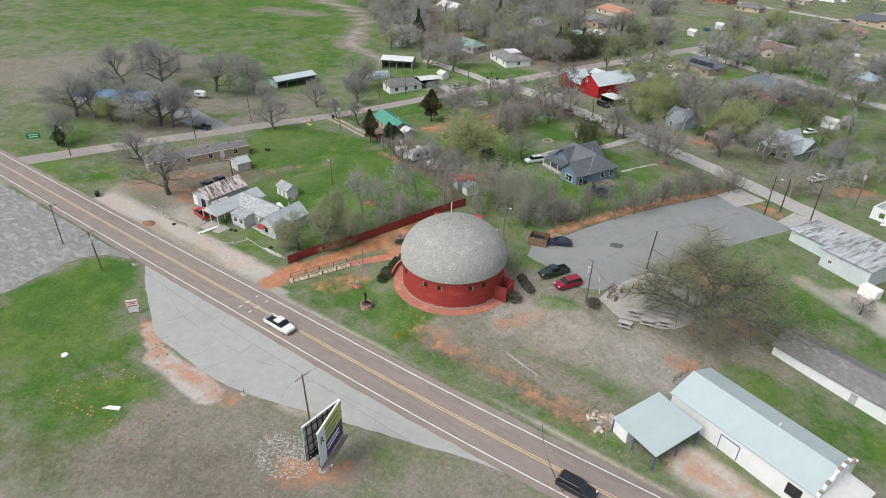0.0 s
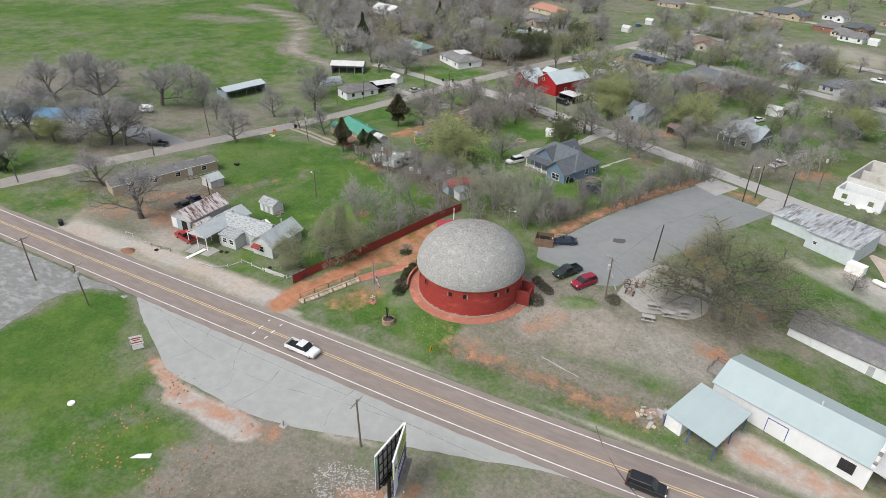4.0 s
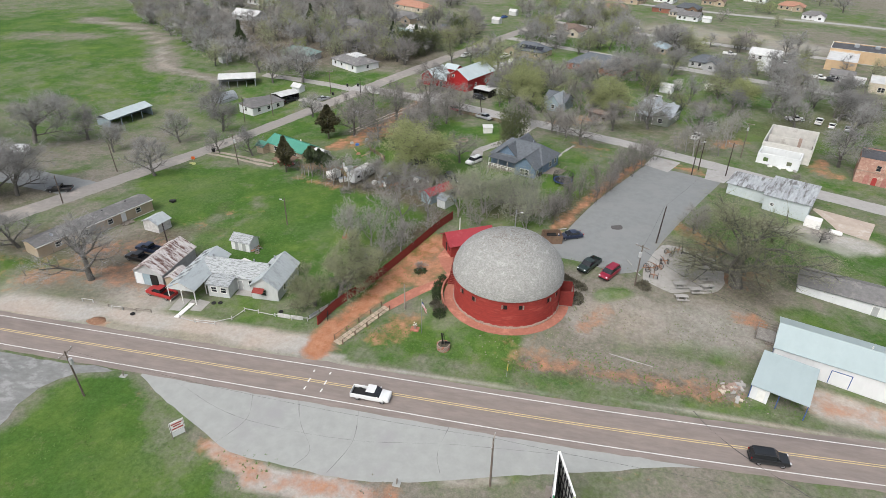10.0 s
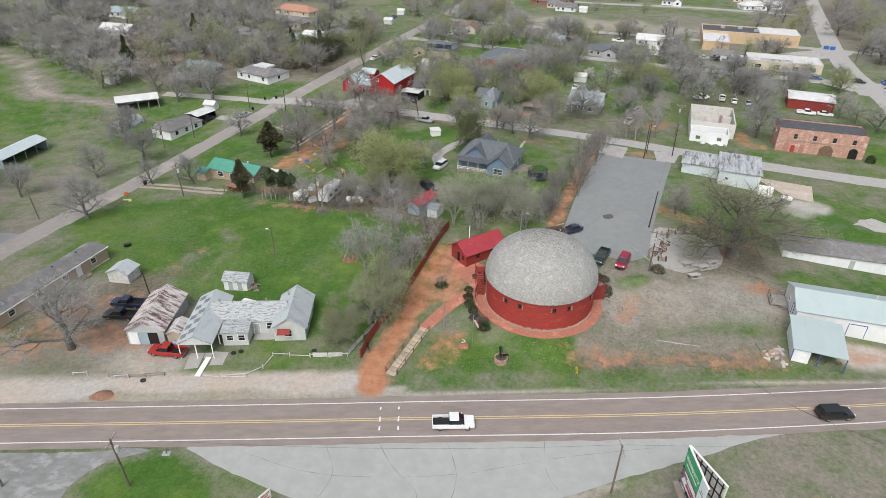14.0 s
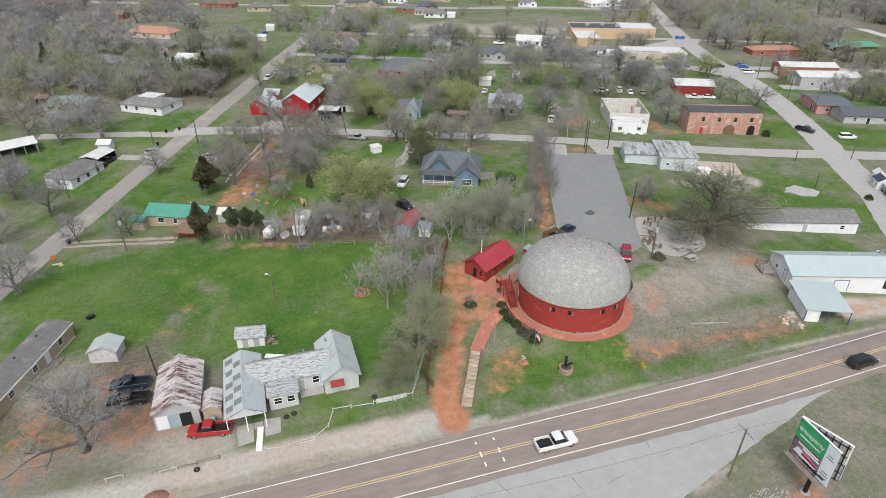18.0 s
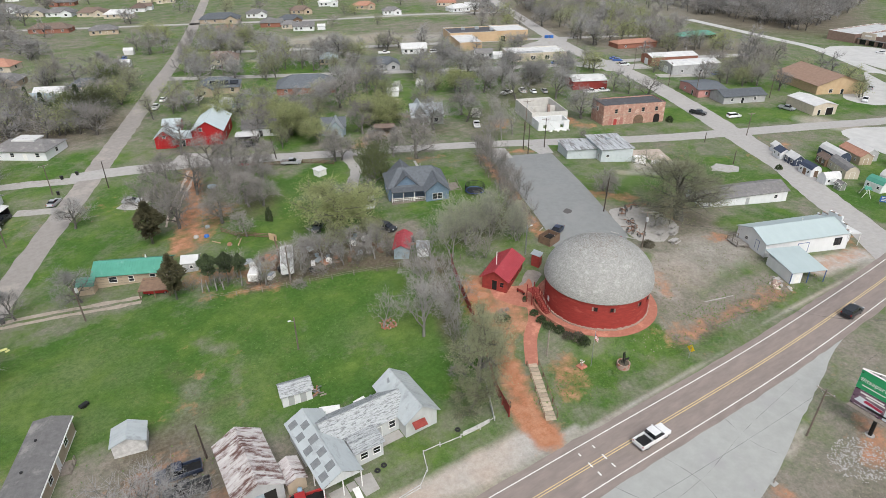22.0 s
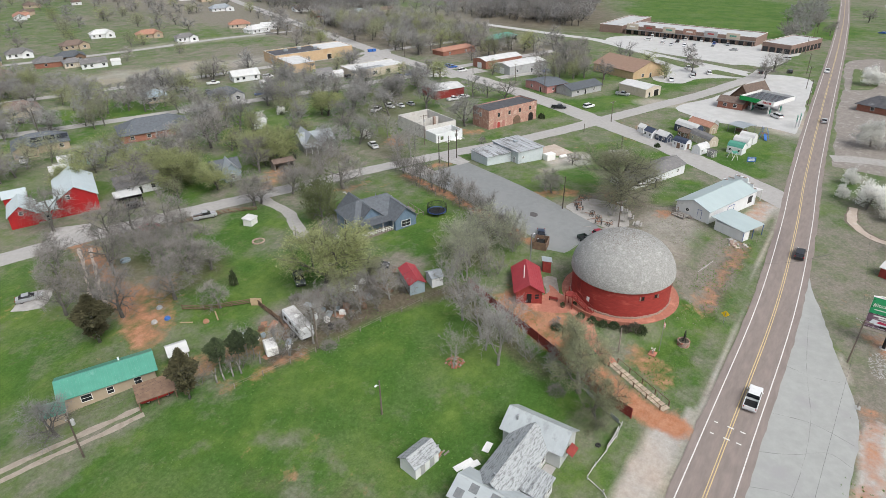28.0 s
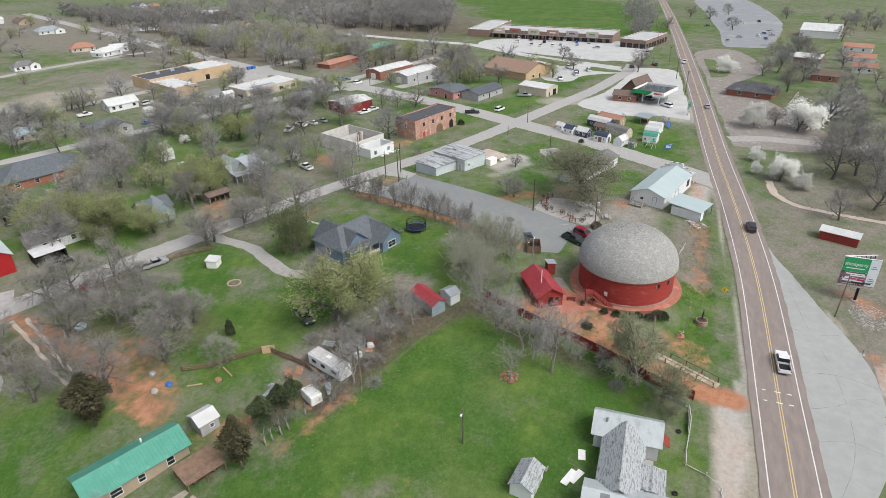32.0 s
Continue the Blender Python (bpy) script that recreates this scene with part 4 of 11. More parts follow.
single("pavement_west_yard", patch([(-178, 47), (-150, 47.5), (-120, 47.6), (-108, 47.9), (-113, 46.2), (-116.5, 42), (-116.5, 34), (-117, 26), (-140, 22), (-165, 20), (-190, 30)], 0.045, 2.0, 0.8), YARD_GREY, "wide grey gravel yard beside the highway", "pavement", kind="structure")

# parking lot of the round barn, with pale drive aprons
single("pavement_parking_lot", patch([(-44.5, 99.5), (-38.4, 115), (-31.8, 130), (-25.2, 145.4), (-24.9, 145.9), (-19.5, 144.3), (-13, 142.4), (-7.6, 140.6), (-7.4, 139.9), (-13, 128), (-19, 115), (-25.5, 101), (-30, 90.5), (-33.5, 89), (-40, 91), (-46, 92), (-47, 95.5)], 0.04, 2.0), LOT, "long grey asphalt parking lot", "pavement", kind="structure")
for pts in ([(-22.2, 154.5), (-25.4, 145.7), (-19.9, 142.0), (-15.5, 151.6)], [(-9.0, 149.4), (-11.0, 141.1), (-6.6, 139.9), (-2.3, 147.7)]):
    single("pavement_drive_apron", quad_sheet(pts, 0.075), CONCRETE, "pale concrete drive apron", "pavement", kind="structure")
single("asphalt_stain", patch([(-35, 106), (-33, 106.6), (-32.6, 105), (-34.6, 104.4)], 0.055, 0.8, 0.3), TAR, "dark stain on the parking lot", "stain", kind="structure")

# drives and forecourts in the town
BLUE_DRIVE = [(-56.5, 174), (-57.6, 169.9), (-60.1, 160), (-64.6, 152.5), (-68.5, 145.7), (-68.5, 136)]
for name, pts, w, mat, label in (
        ("path_green_house_rut", [(-147, 138.2), (-141, 136.8), (-132, 133.7), (-126, 131.4), (-120.5, 129.4)], 1.1, SANDY, "pale sandy wheel rut beside a field"),
        ("path_green_house_track", [(-147, 136.3), (-141.6, 134.9), (-132.6, 131.8), (-126.6, 129.5), (-121, 127.5)], 1.1, SANDY, "pale sandy wheel rut beside a field"),
        ("path_blue_house_drive", BLUE_DRIVE, 3.0, GRAVEL, "pale gravel drive to a blue house"),
        ("path_street_court", [(84, 218), (100, 226)], 12.0, LOT_PALE, "pale concrete court before metal shops"),
        ("path_flat_shop_court", [(60, 236), (82, 226)], 6.0, LOT_PALE, "pale concrete apron before a low shop"),
        ("path_porch_house_drive", [(-62, 309), (-58, 317)], 5.0, CONCRETE, "pale concrete house drive"),
        ("path_terracotta_drive", [(-45, 388), (-36, 392)], 5.0, CONCRETE, "pale concrete house drive"),
        ("path_garden", [(-43.5, 156.5), (-46.4, 148.9), (-48, 143)], 0.9, CONCRETE, "narrow pale path to a blue house"),
        ("path_rut_west", [(-97.5, 190), (-103.2, 176.2), (-107.4, 166.7), (-110.4, 157.9)], 0.7, TAN_SLAB, "pale dirt wheel rut among trees"),
        ("path_rut_east", [(-96.0, 188), (-99.9, 179), (-104.9, 168.1), (-108.2, 159.5)], 0.7, TAN_SLAB, "pale dirt wheel rut among trees"),
        ("path_white_house_drive", [(-155, 104), (-168, 106), (-182, 108), (-192, 107)], 9.5, LOT, "grey gravel drive across the lane"),
        ("path_far_drive", [(-124, 202), (-134, 206.5), (-143, 209.5), (-154, 212.5), (-166, 215)], 4.2, GRAVEL, "pale gravel drive beside a white house"),
        ("path_cottage_drive", [(-131, 186), (-135, 188), (-140, 190.5)], 3.2, GRAVEL, "short gravel drive to an open carport"),
        ("path_red_house_drive", [(-98, 196), (-92, 203)], 9.0, CONCRETE, "pale concrete drive of a red house"),
        ("path_stucco_forecourt", [(78, 262), (112, 274), (124, 284)], 14.0, CONCRETE, "pale concrete forecourt"),
        ("path_shop_forecourt", [(88, 213), (110, 206)], 10.0, CONCRETE, "pale concrete forecourt of metal shops"),
        ("path_shop_drive", [(98, 190), (120, 180)], 6.0, CONCRETE, "pale concrete drive between metal shops"),
        ("path_clay_track", [(19.9, 43.5), (14, 43.6), (9, 42.6), (3.5, 39), (0.9, 32), (-1.4, 23), (-3, 14)], 2.0, TAN_SLAB, "curved brown garden track with dark edges"),
        ("path_track_edge", [(20.5, 44.6), (14, 44.8), (8.4, 43.8), (2.5, 39.6), (-0.2, 32), (-2.5, 23), (-4.1, 14)], 0.3, EARTH, "dark edging of a garden track"),
        ("path_track_edging", [(19.3, 42.4), (14, 42.4), (9.6, 41.4), (4.5, 38.4), (2.0, 32), (-0.3, 23), (-1.9, 14)], 0.3, EARTH, "dark edging of a garden track"),
):
    single(name, ribbon(pts, w, 0.035, 3, 1.5, rag=0.45), mat, label, "drive", kind="structure")
single("pavement_mall_lot", patch([(232, 88), (250, 84), (272, 108), (270, 160), (262, 188), (236, 192), (212, 160), (199, 128), (190, 100), (205, 88)], 0.06, 8), LOT_PALE, "wide pale concrete parking lot of a shopping strip", "pavement", kind="structure")
single("pavement_office_lot", patch([(159, 95.5), (147, 112), (131, 117), (130, 127), (147, 135.5), (168, 138.5), (190, 149), (199, 146), (188, 124), (178, 106), (171, 97)], 0.05, 4, 0.6), LOT_PALE, "pale concrete parking lot before an ochre building", "pavement", kind="structure")
for pts in ([(189.5, 148), (193.9, 144), (179.1, 121.7), (172.3, 121), (170.3, 127.5)], [(168, 113.2), (172.5, 111.5), (163.1, 96.2), (159.3, 97.3), (161.3, 110.5)], [(191.1, 107.3), (194.3, 101.8), (189.6, 90.8), (185.2, 92.3)], [(158, 54.2), (180, 55), (214, 56.2), (212, 52), (196, 47), (176, 45), (162, 48)]):
    single("grass_island", patch(pts, 0.12, 3, 0.5), ISLAND_GRASS, "dull green grass island in a paved yard", "lawn", kind="structure")
single("pavement_gas_forecourt", patch([(76, 64.6), (84, 64.2), (122, 66.5), (172, 71), (172, 92), (146, 93), (112, 99), (88, 107), (77, 88), (80, 74)], 0.05, 4, 0.8), LOT_PALE, "pale concrete forecourt of a filling station", "pavement", kind="structure")
single("pavement_south_lot", patch([(263, 20), (262, 42), (310, 42.5), (358, 43), (475, 47), (634, 53), (659, 5), (450, -8), (320, 6)], 0.05, 12, 1.5), FAR_LOT, "wide grey parking lot far beyond the highway", "pavement", kind="structure")
single("pavement_south_yard", patch([(49, 51), (114, 55.5), (165, 57), (236, 60), (250, 38), (186, 28), (151, 42), (92, 48.5), (78, 45), (71, 40), (74, 21), (50, 26)], 0.045, 5, 1.0), DUSTY_PAD, "dusty grey gravel yard beyond the highway", "pavement", kind="structure")
single("pavement_bare_slab", Geo().soft_box(-6.2, 6.2, -4.6, 4.6, -0.5, 0.12, 0.05), TAN_SLAB, "bare tan concrete slab beside a flat-roofed building", "pavement", on_land(15.6, 125.4, -27), kind="structure")
single("pavement_old_slab", patch([(22, 107.5), (25, 104.5), (30, 104), (31.5, 107), (28, 110.5), (25, 110)], 0.045, 1.2, 1.3), CONCRETE, "broken pale slab in the grass", "pavement", kind="structure")


# ---- the round barn ----
barn = thing("round_barn", "round barn of red boards under a grey shingled dome", "barn", pose(*BARN, BARN_Z))
WALL_R, EAVE_R, EAVE_Z, APEX_Z = 9.0, 9.35, 5.4, 12.25
prof = []
for k in range(27):
    z = 0.35 + (EAVE_Z + 0.1 - 0.35) * k / 27
    z2 = 0.35 + (EAVE_Z + 0.1 - 0.35) * (k + 1) / 27
    prof += [(WALL_R + 0.025, z), (WALL_R, z2 - 0.004)]
part("wall", Geo().lathe(prof, 128), BARN_RED, barn, "curved red board wall")
part("wall_lining", Geo().lathe([(WALL_R - 0.2, 0.2), (WALL_R - 0.2, EAVE_Z)], 64), DARK, barn)
rnd = random.Random(3)
for i in range(150):
    a = 2 * math.pi * i / 150
    w, h = rnd.uniform(0.15, 0.2), rnd.uniform(0.25, 0.5)
    g = Geo().soft_box(-0.1, rnd.uniform(0.12, 0.24), -w, w, -0.2, h, 0.04)
    part("foundation_stone", g, BARN_STONE, barn, m=pose(WALL_R * math.cos(a), WALL_R * math.sin(a), 0, 0, 0, math.degrees(a)))

# dome of shingle courses over a smooth shell, each shingle a plate of its own
courses, shell_rows = 74, []
for k in range(courses + 1):
    a = (math.pi / 2) * k / courses
    shell_rows.append((EAVE_R * math.cos(a), EAVE_Z + (APEX_Z - EAVE_Z) * math.sin(a)))
dome = part("dome", Geo().lathe([(max(0.02, r), z) for r, z in shell_rows[::2]], 96), GREY_WOOD, barn, "weathered grey wooden-shingle dome", smooth=True)
g = Geo()
for k in range(courses - 1):
    (r0, z0), (r1, z1) = shell_rows[k], shell_rows[k + 1]
    n = max(8, int(2 * math.pi * r0 / 0.26))
    shift = rnd.random()
    for i in range(n):
        a0, a1 = 2 * math.pi * (i + shift) / n, 2 * math.pi * (i + shift + 0.93) / n
        lip, drop = 0.05 + rnd.uniform(-0.015, 0.03), rnd.uniform(-0.05, 0.03)
        g.add([((r0 + lip) * math.cos(a0), (r0 + lip) * math.sin(a0), z0 + drop), ((r0 + lip) * math.cos(a1), (r0 + lip) * math.sin(a1), z0 + drop),
               ((r1 + 0.012) * math.cos(a1), (r1 + 0.012) * math.sin(a1), z1 + 0.012), ((r1 + 0.012) * math.cos(a0), (r1 + 0.012) * math.sin(a0), z1 + 0.012)], [(0, 1, 2, 3)])
part("shingles", g, SHINGLE, dome, "overlapping weathered grey shingles", kind="stuff")
part("soffit", Geo().lathe([(EAVE_R + 0.02, EAVE_Z + 0.02), (EAVE_R + 0.02, EAVE_Z - 0.1), (WALL_R - 0.05, EAVE_Z - 0.02)], 128), GREY_WOOD, barn)
part("finial", Geo().tube((0, 0, APEX_Z - 0.1), (0, 0, APEX_Z + 0.12), 0.16, 0.1), STEEL, barn)


def wall_at(deg, z, out=0.0):
    """A pose on the barn's wall: x points outwards, y along the wall."""
    a = radians(deg)
    return pose((WALL_R + out) * math.cos(a), (WALL_R + out) * math.sin(a), z, 0, 0, deg)


for deg in (-137, -120.5, -85.5, -70, -37, -21, 48, 84):
    w = part("window", Geo().box(-0.02, 0.1, -0.36, -0.28, -0.46, 0.46).box(-0.02, 0.1, 0.28, 0.36, -0.46, 0.46).box(-0.02, 0.1, -0.28, 0.28, 0.38, 0.46).box(-0.02, 0.13, -0.38, 0.38, -0.52, -0.42), RED_WOOD, barn, m=wall_at(deg, 4.15))
    # no glass: a near-black plate paints the shade of an open hole
    part("pane", Geo().box(-0.01, 0.045, -0.28, 0.28, -0.42, 0.38), DARK, w)
    side = 1 if deg in (-120.5, -70, -37) else -1
    part("shutter", Geo().box(0.02, 0.06, 0.02, 0.24, -0.4, 0.36), GREY_WOOD, w, "small weathered open shutter", m=pose(0.05, side * 0.36, 0, 0, 0, -25 * side if side > 0 else 180 + 25))
door = part("door", Geo().box(-0.03, 0.09, -0.6, 0.6, 0, 2.15), BARN_RED, barn, "red board door", m=wall_at(-22, 0.1))
part("door_frame", Geo().box(-0.03, 0.13, -0.72, -0.6, 0, 2.25).box(-0.03, 0.13, 0.6, 0.72, 0, 2.25).box(-0.03, 0.13, -0.6, 0.6, 2.15, 2.25), RED_WOOD, door)
sign = part("sign", Geo().box(0.05, 0.1, -0.3, 0.3, -0.45, 0.45), WHITE_TRIM, barn, "small white notice on the wall", m=wall_at(161, 2.0))


def stairs(parent, m, steps, rise, run, width, rail=True):
    """An open wooden stair that climbs along its own y."""
    st = part("stair", Geo().box(-width / 2, -width / 2 + 0.06, 0, steps * run, 0, 0.0), RED_WOOD, parent, "dark red wooden stair", m=m)
    for i in range(steps):
        part("step", Geo().box(-width / 2, width / 2, i * run, (i + 1) * run + 0.03, (i + 1) * rise - 0.05, (i + 1) * rise), RED_WOOD, st)
    length, top = steps * run, steps * rise
    for s in (-1, 1):
        g = Geo().add([(s * width / 2, 0, 0), (s * width / 2, length, top), (s * width / 2, length, top - 0.3), (s * width / 2, 0.3, 0),
                       (s * (width / 2 + 0.06), 0, 0), (s * (width / 2 + 0.06), length, top), (s * (width / 2 + 0.06), length, top - 0.3), (s * (width / 2 + 0.06), 0.3, 0)],
                      [(0, 1, 2, 3), (7, 6, 5, 4), (0, 4, 5, 1), (3, 2, 6, 7), (1, 5, 6, 2)])
        part("stringer", g, RED_WOOD, st)
        if rail:
            part("handrail", Geo().tube((s * width / 2, 0, 0.95), (s * width / 2, length, top + 0.95), 0.05, n=6), RED_WOOD, st)
            for i in range(0, steps + 1, 2):
                part("post", Geo().box(s * width / 2 - 0.04, s * width / 2 + 0.04, i * run - 0.04, i * run + 0.04, i * rise - 0.1, i * rise + 0.95), RED_WOOD, st)
    return st


# west stair climbs to a loft door; east porch stands by the parking lot
st = stairs(barn, pose(-9.95, 1.4, 0, 0, 0, -4), 13, 0.2, 0.28, 1.1)
part("landing", Geo().box(-1.1, 0.7, 5.0, 6.6, 2.5, 2.62), RED_WOOD, barn, m=pose(-9.4, 0, 0))
for x, y in ((-1.05, 5.1), (-1.05, 6.5), (0.6, 6.5)):
    part("landing_post", Geo().box(x - 0.06, x + 0.06, y - 0.06, y + 0.06, -2.6, 1.05), RED_WOOD, barn, m=pose(-9.4, 0, 2.6))
part("loft_door", Geo().box(-0.02, 0.1, -0.6, 0.6, 0, 2.1), RED_WOOD, barn, m=wall_at(144, 2.62))
porch = part("porch_wall", Geo().box(0.0, 2.3, -1.6, -1.48, 0, 3.0), RED_WOOD, barn, "dark red porch side wall", m=pose(8.9, 1.0, 0, 0, 0, 6))
part("porch_wall", Geo().box(0.0, 2.3, 1.48, 1.6, 0, 3.0), RED_WOOD, barn, "dark red porch side wall", m=pose(8.9, 1.0, 0, 0, 0, 6))
part("porch_beam", Geo().box(2.2, 2.32, -1.6, 1.6, 2.85, 3.0), RED_WOOD, porch)
part("porch_floor", Geo().box(0, 2.4, -1.7, 1.7, 0.0, 0.12), GREY_WOOD, porch)
for y in (-1.54, 1.54):
    part("porch_post", Geo().box(2.18, 2.3, y - 0.07, y + 0.07, 0, 3.0), RED_WOOD, porch)


# ---- kinds of building parts ----
def opening(parent, side, u, z, w, h, L, W, what="window", frame=None, pane=None, bars=1):
    """A window or door set into one side of a block of length L along x and width W along y."""
    rz = {"S": 0, "E": 90, "N": 180, "W": 270}[side]
    span, off = (L, W) if side in "SN" else (W, L)
    m = Matrix.Rotation(radians(rz), 4, "Z") @ Matrix.Translation(((u - 0.5) * span, -off / 2, z))
    frame = frame or WHITE_TRIM
    t = 0.07 if w < 2.5 else 0.1
    g = Geo().box(-w / 2 - t, -w / 2, -0.07, 0.06, 0, h + t).box(w / 2, w / 2 + t, -0.07, 0.06, 0, h + t).box(-w / 2, w / 2, -0.07, 0.06, h, h + t)
    if what == "window":
        g.box(-w / 2 - t, w / 2 + t, -0.1, 0.06, -t, 0)
        if bars:
            g.box(-w / 2, w / 2, -0.045, 0.0, h / 2 - 0.025, h / 2 + 0.025)
            for k in range(1, max(1, int(w / 0.8)) if w > 1.2 else 1):
                x = -w / 2 + w * k / max(1, int(w / 0.8))
                g.box(x - 0.03, x + 0.03, -0.045, 0.0, 0, h)
    o = part(what, g, frame, parent, m=m)
    part("pane" if what == "window" else "leaf", Geo().box(-w / 2, w / 2, -0.025, 0.02, 0, h), pane or PANE, o)
    return o


def block(parent, m, L, W, he, hr, wall, roof, over=0.4, hip=None, seams=0.0, openings=(), thick=0.12, base=0.35, ridge_cap=True, skirt=None, open_front=False, seam_mat=None):
    """Walls under a gable roof (or, with hip, a hipped one); the ridge runs along x. Returns the wall."""
    x, y = L / 2, W / 2
    g = Geo()
    if open_front:
        g.box(-x, x, y - 0.1, y, -base, he).box(-x, -x + 0.1, -y, y - 0.1, -base, he).box(x - 0.1, x, -y, y - 0.1, -base, he)
    elif hip is None:
        g.add([(-x, -y, -base), (x, -y, -base), (x, y, -base), (-x, y, -base), (-x, -y, he), (x, -y, he), (x, y, he), (-x, y, he), (-x, 0, hr), (x, 0, hr)],
              [(0, 1, 5, 4), (2, 3, 7, 6), (1, 2, 6, 9, 5), (3, 0, 4, 8, 7), (4, 5, 9, 8), (6, 7, 8, 9)])
    else:
        g.box(-x, x, -y, y, -base, he)
    body = part("wall", g, wall, parent, m=m)
    if open_front:
        for k in range(5):
            px = -x + 0.2 + (L - 0.4) * k / 4
            part("post", Geo().box(px - 0.08, px + 0.08, -y + 0.02, -y + 0.18, -base, he), wall, body)
    if skirt:
        part("footing", Geo().box(-x - 0.04, x + 0.04, -y - 0.04, y + 0.04, -base, 0.3), skirt, body)
    slope = (hr - he) / y
    ze, zt = he - over * slope, hr + 0.02
    X, Y = x + over, y + over
    up = Vector((0, 0, thick))
    if hip is None:
        quads = [[(-X, -Y, ze), (X, -Y, ze), (X, 0, zt), (-X, 0, zt)], [(X, Y, ze), (-X, Y, ze), (-X, 0, zt), (X, 0, zt)]]
    else:
        i = hip
        quads = [[(-X, -Y, ze), (X, -Y, ze), (x - i, 0, zt), (-x + i, 0, zt)], [(X, Y, ze), (-X, Y, ze), (-x + i, 0, zt), (x - i, 0, zt)],
                 [(X, -Y, ze), (X, Y, ze), (x - i, 0, zt)], [(-X, Y, ze), (-X, -Y, ze), (-x + i, 0, zt)]]
    g = Geo()
    for q in quads:
        g.slab([Vector(p) + up for p in q], thick)
    r = part("roof", g, roof, body)
    if seams:
        g = Geo()
        n = int(2 * X / seams)
        for s in (-1, 1):
            for k in range(n + 1):
                px = -X + 2 * X * k / n
                if hip is not None and abs(px) > x - hip:
                    continue
                g.add([(px - 0.03, s * Y, ze + thick), (px + 0.03, s * Y, ze + thick), (px + 0.03, 0, zt + thick), (px - 0.03, 0, zt + thick),
                       (px - 0.02, s * Y, ze + thick + 0.03), (px + 0.02, s * Y, ze + thick + 0.03), (px + 0.02, 0, zt + thick + 0.03), (px - 0.02, 0, zt + thick + 0.03)],
                      [(4, 5, 6, 7), (0, 4, 7, 3), (5, 1, 2, 6), (0, 1, 5, 4)])
        part("seams", g, seam_mat or roof, r, kind="stuff")
    if ridge_cap:
        e = X if hip is None else x - hip
        part("ridge_cap", Geo().add([(-e, -0.22, zt + thick - 0.22 * slope + 0.015), (e, -0.22, zt + thick - 0.22 * slope + 0.015), (e, 0, zt + thick + 0.03), (-e, 0, zt + thick + 0.03), (e, 0.22, zt + thick - 0.22 * slope + 0.015), (-e, 0.22, zt + thick - 0.22 * slope + 0.015)],
                                    [(0, 1, 2, 3), (3, 2, 4, 5)]), roof, r)
    for o in openings:
        opening(body, *o[:5], L, W, *o[5:])
    return body


def lean(parent, m, L, W, h_back, h_front, roof, post=None, n_posts=0, thick=0.08, seams=0.0, walls=None):
    """A single-pitch roof, high at y = W/2, low at y = -W/2, on posts at its low edge."""
    x, y = L / 2, W / 2
    r = part("lean_to_roof", Geo().slab([(-x, -y, h_front + thick), (x, -y, h_front + thick), (x, y, h_back + thick), (-x, y, h_back + thick)], thick), roof, parent, m=m)
    if seams:
        g = Geo()
        n = int(L / seams)
        for k in range(n + 1):
            px = -x + L * k / n
            g.add([(px - 0.03, -y, h_front + thick), (px + 0.03, -y, h_front + thick), (px + 0.03, y, h_back + thick), (px - 0.03, y, h_back + thick), (px, -y, h_front + thick + 0.05), (px, y, h_back + thick + 0.05)],
                  [(0, 4, 5, 3), (4, 1, 2, 5)])
        part("seams", g, roof, r, kind="stuff")
    for k in range(n_posts):
        px = -x + 0.15 + (L - 0.3) * k / max(1, n_posts - 1)
        part("post", Geo().box(px - 0.06, px + 0.06, -y + 0.1, -y + 0.22, -0.4, h_front), post or WHITE_TRIM, parent, m=m)
    return r


def flat_block(parent, m, L, W, h, wall, roof, parapet=0.4, openings=(), base=0.4, cap=None):
    """A flat-roofed block with a parapet round its roof."""
    x, y, t = L / 2, W / 2, 0.22
    g = Geo().box(-x, x, -y, -y + t, -base, h).box(-x, x, y - t, y, -base, h).box(-x, -x + t, -y + t, y - t, -base, h).box(x - t, x, -y + t, y - t, -base, h)
    body = part("wall", g, wall, parent, m=m)
    part("roof", Geo().box(-x + t, x - t, -y + t, y - t, h - parapet - 0.15, h - parapet), roof, body)
    part("coping", Geo().box(-x - 0.05, x + 0.05, -y - 0.05, -y + t, h, h + 0.07).box(-x - 0.05, x + 0.05, y - t, y + 0.05, h, h + 0.07).box(-x - 0.05, -x + t, -y + t, y - t, h, h + 0.07).box(x - t, x + 0.05, -y + t, y - t, h, h + 0.07), cap or roof, body)
    for o in openings:
        opening(body, *o[:5], L, W, *o[5:])
    return body


def front(ax, ay, bx, by, depth):
    """Pose and length of a block whose front runs from a to b, with its depth behind."""
    d = Vector((bx - ax, by - ay))
    n = Vector((-d.y, d.x)).normalized()
    c = Vector((ax + bx, ay + by)) / 2 + n * depth / 2
    return c.x, c.y, math.degrees(math.atan2(d.y, d.x)), d.length


def vent(parent, x, y, z, r=0.12, h=0.5, mat=None):
    part("vent_pipe", Geo().tube((x, y, z - 0.3), (x, y, z + h), r, n=8), mat or STEEL, parent)


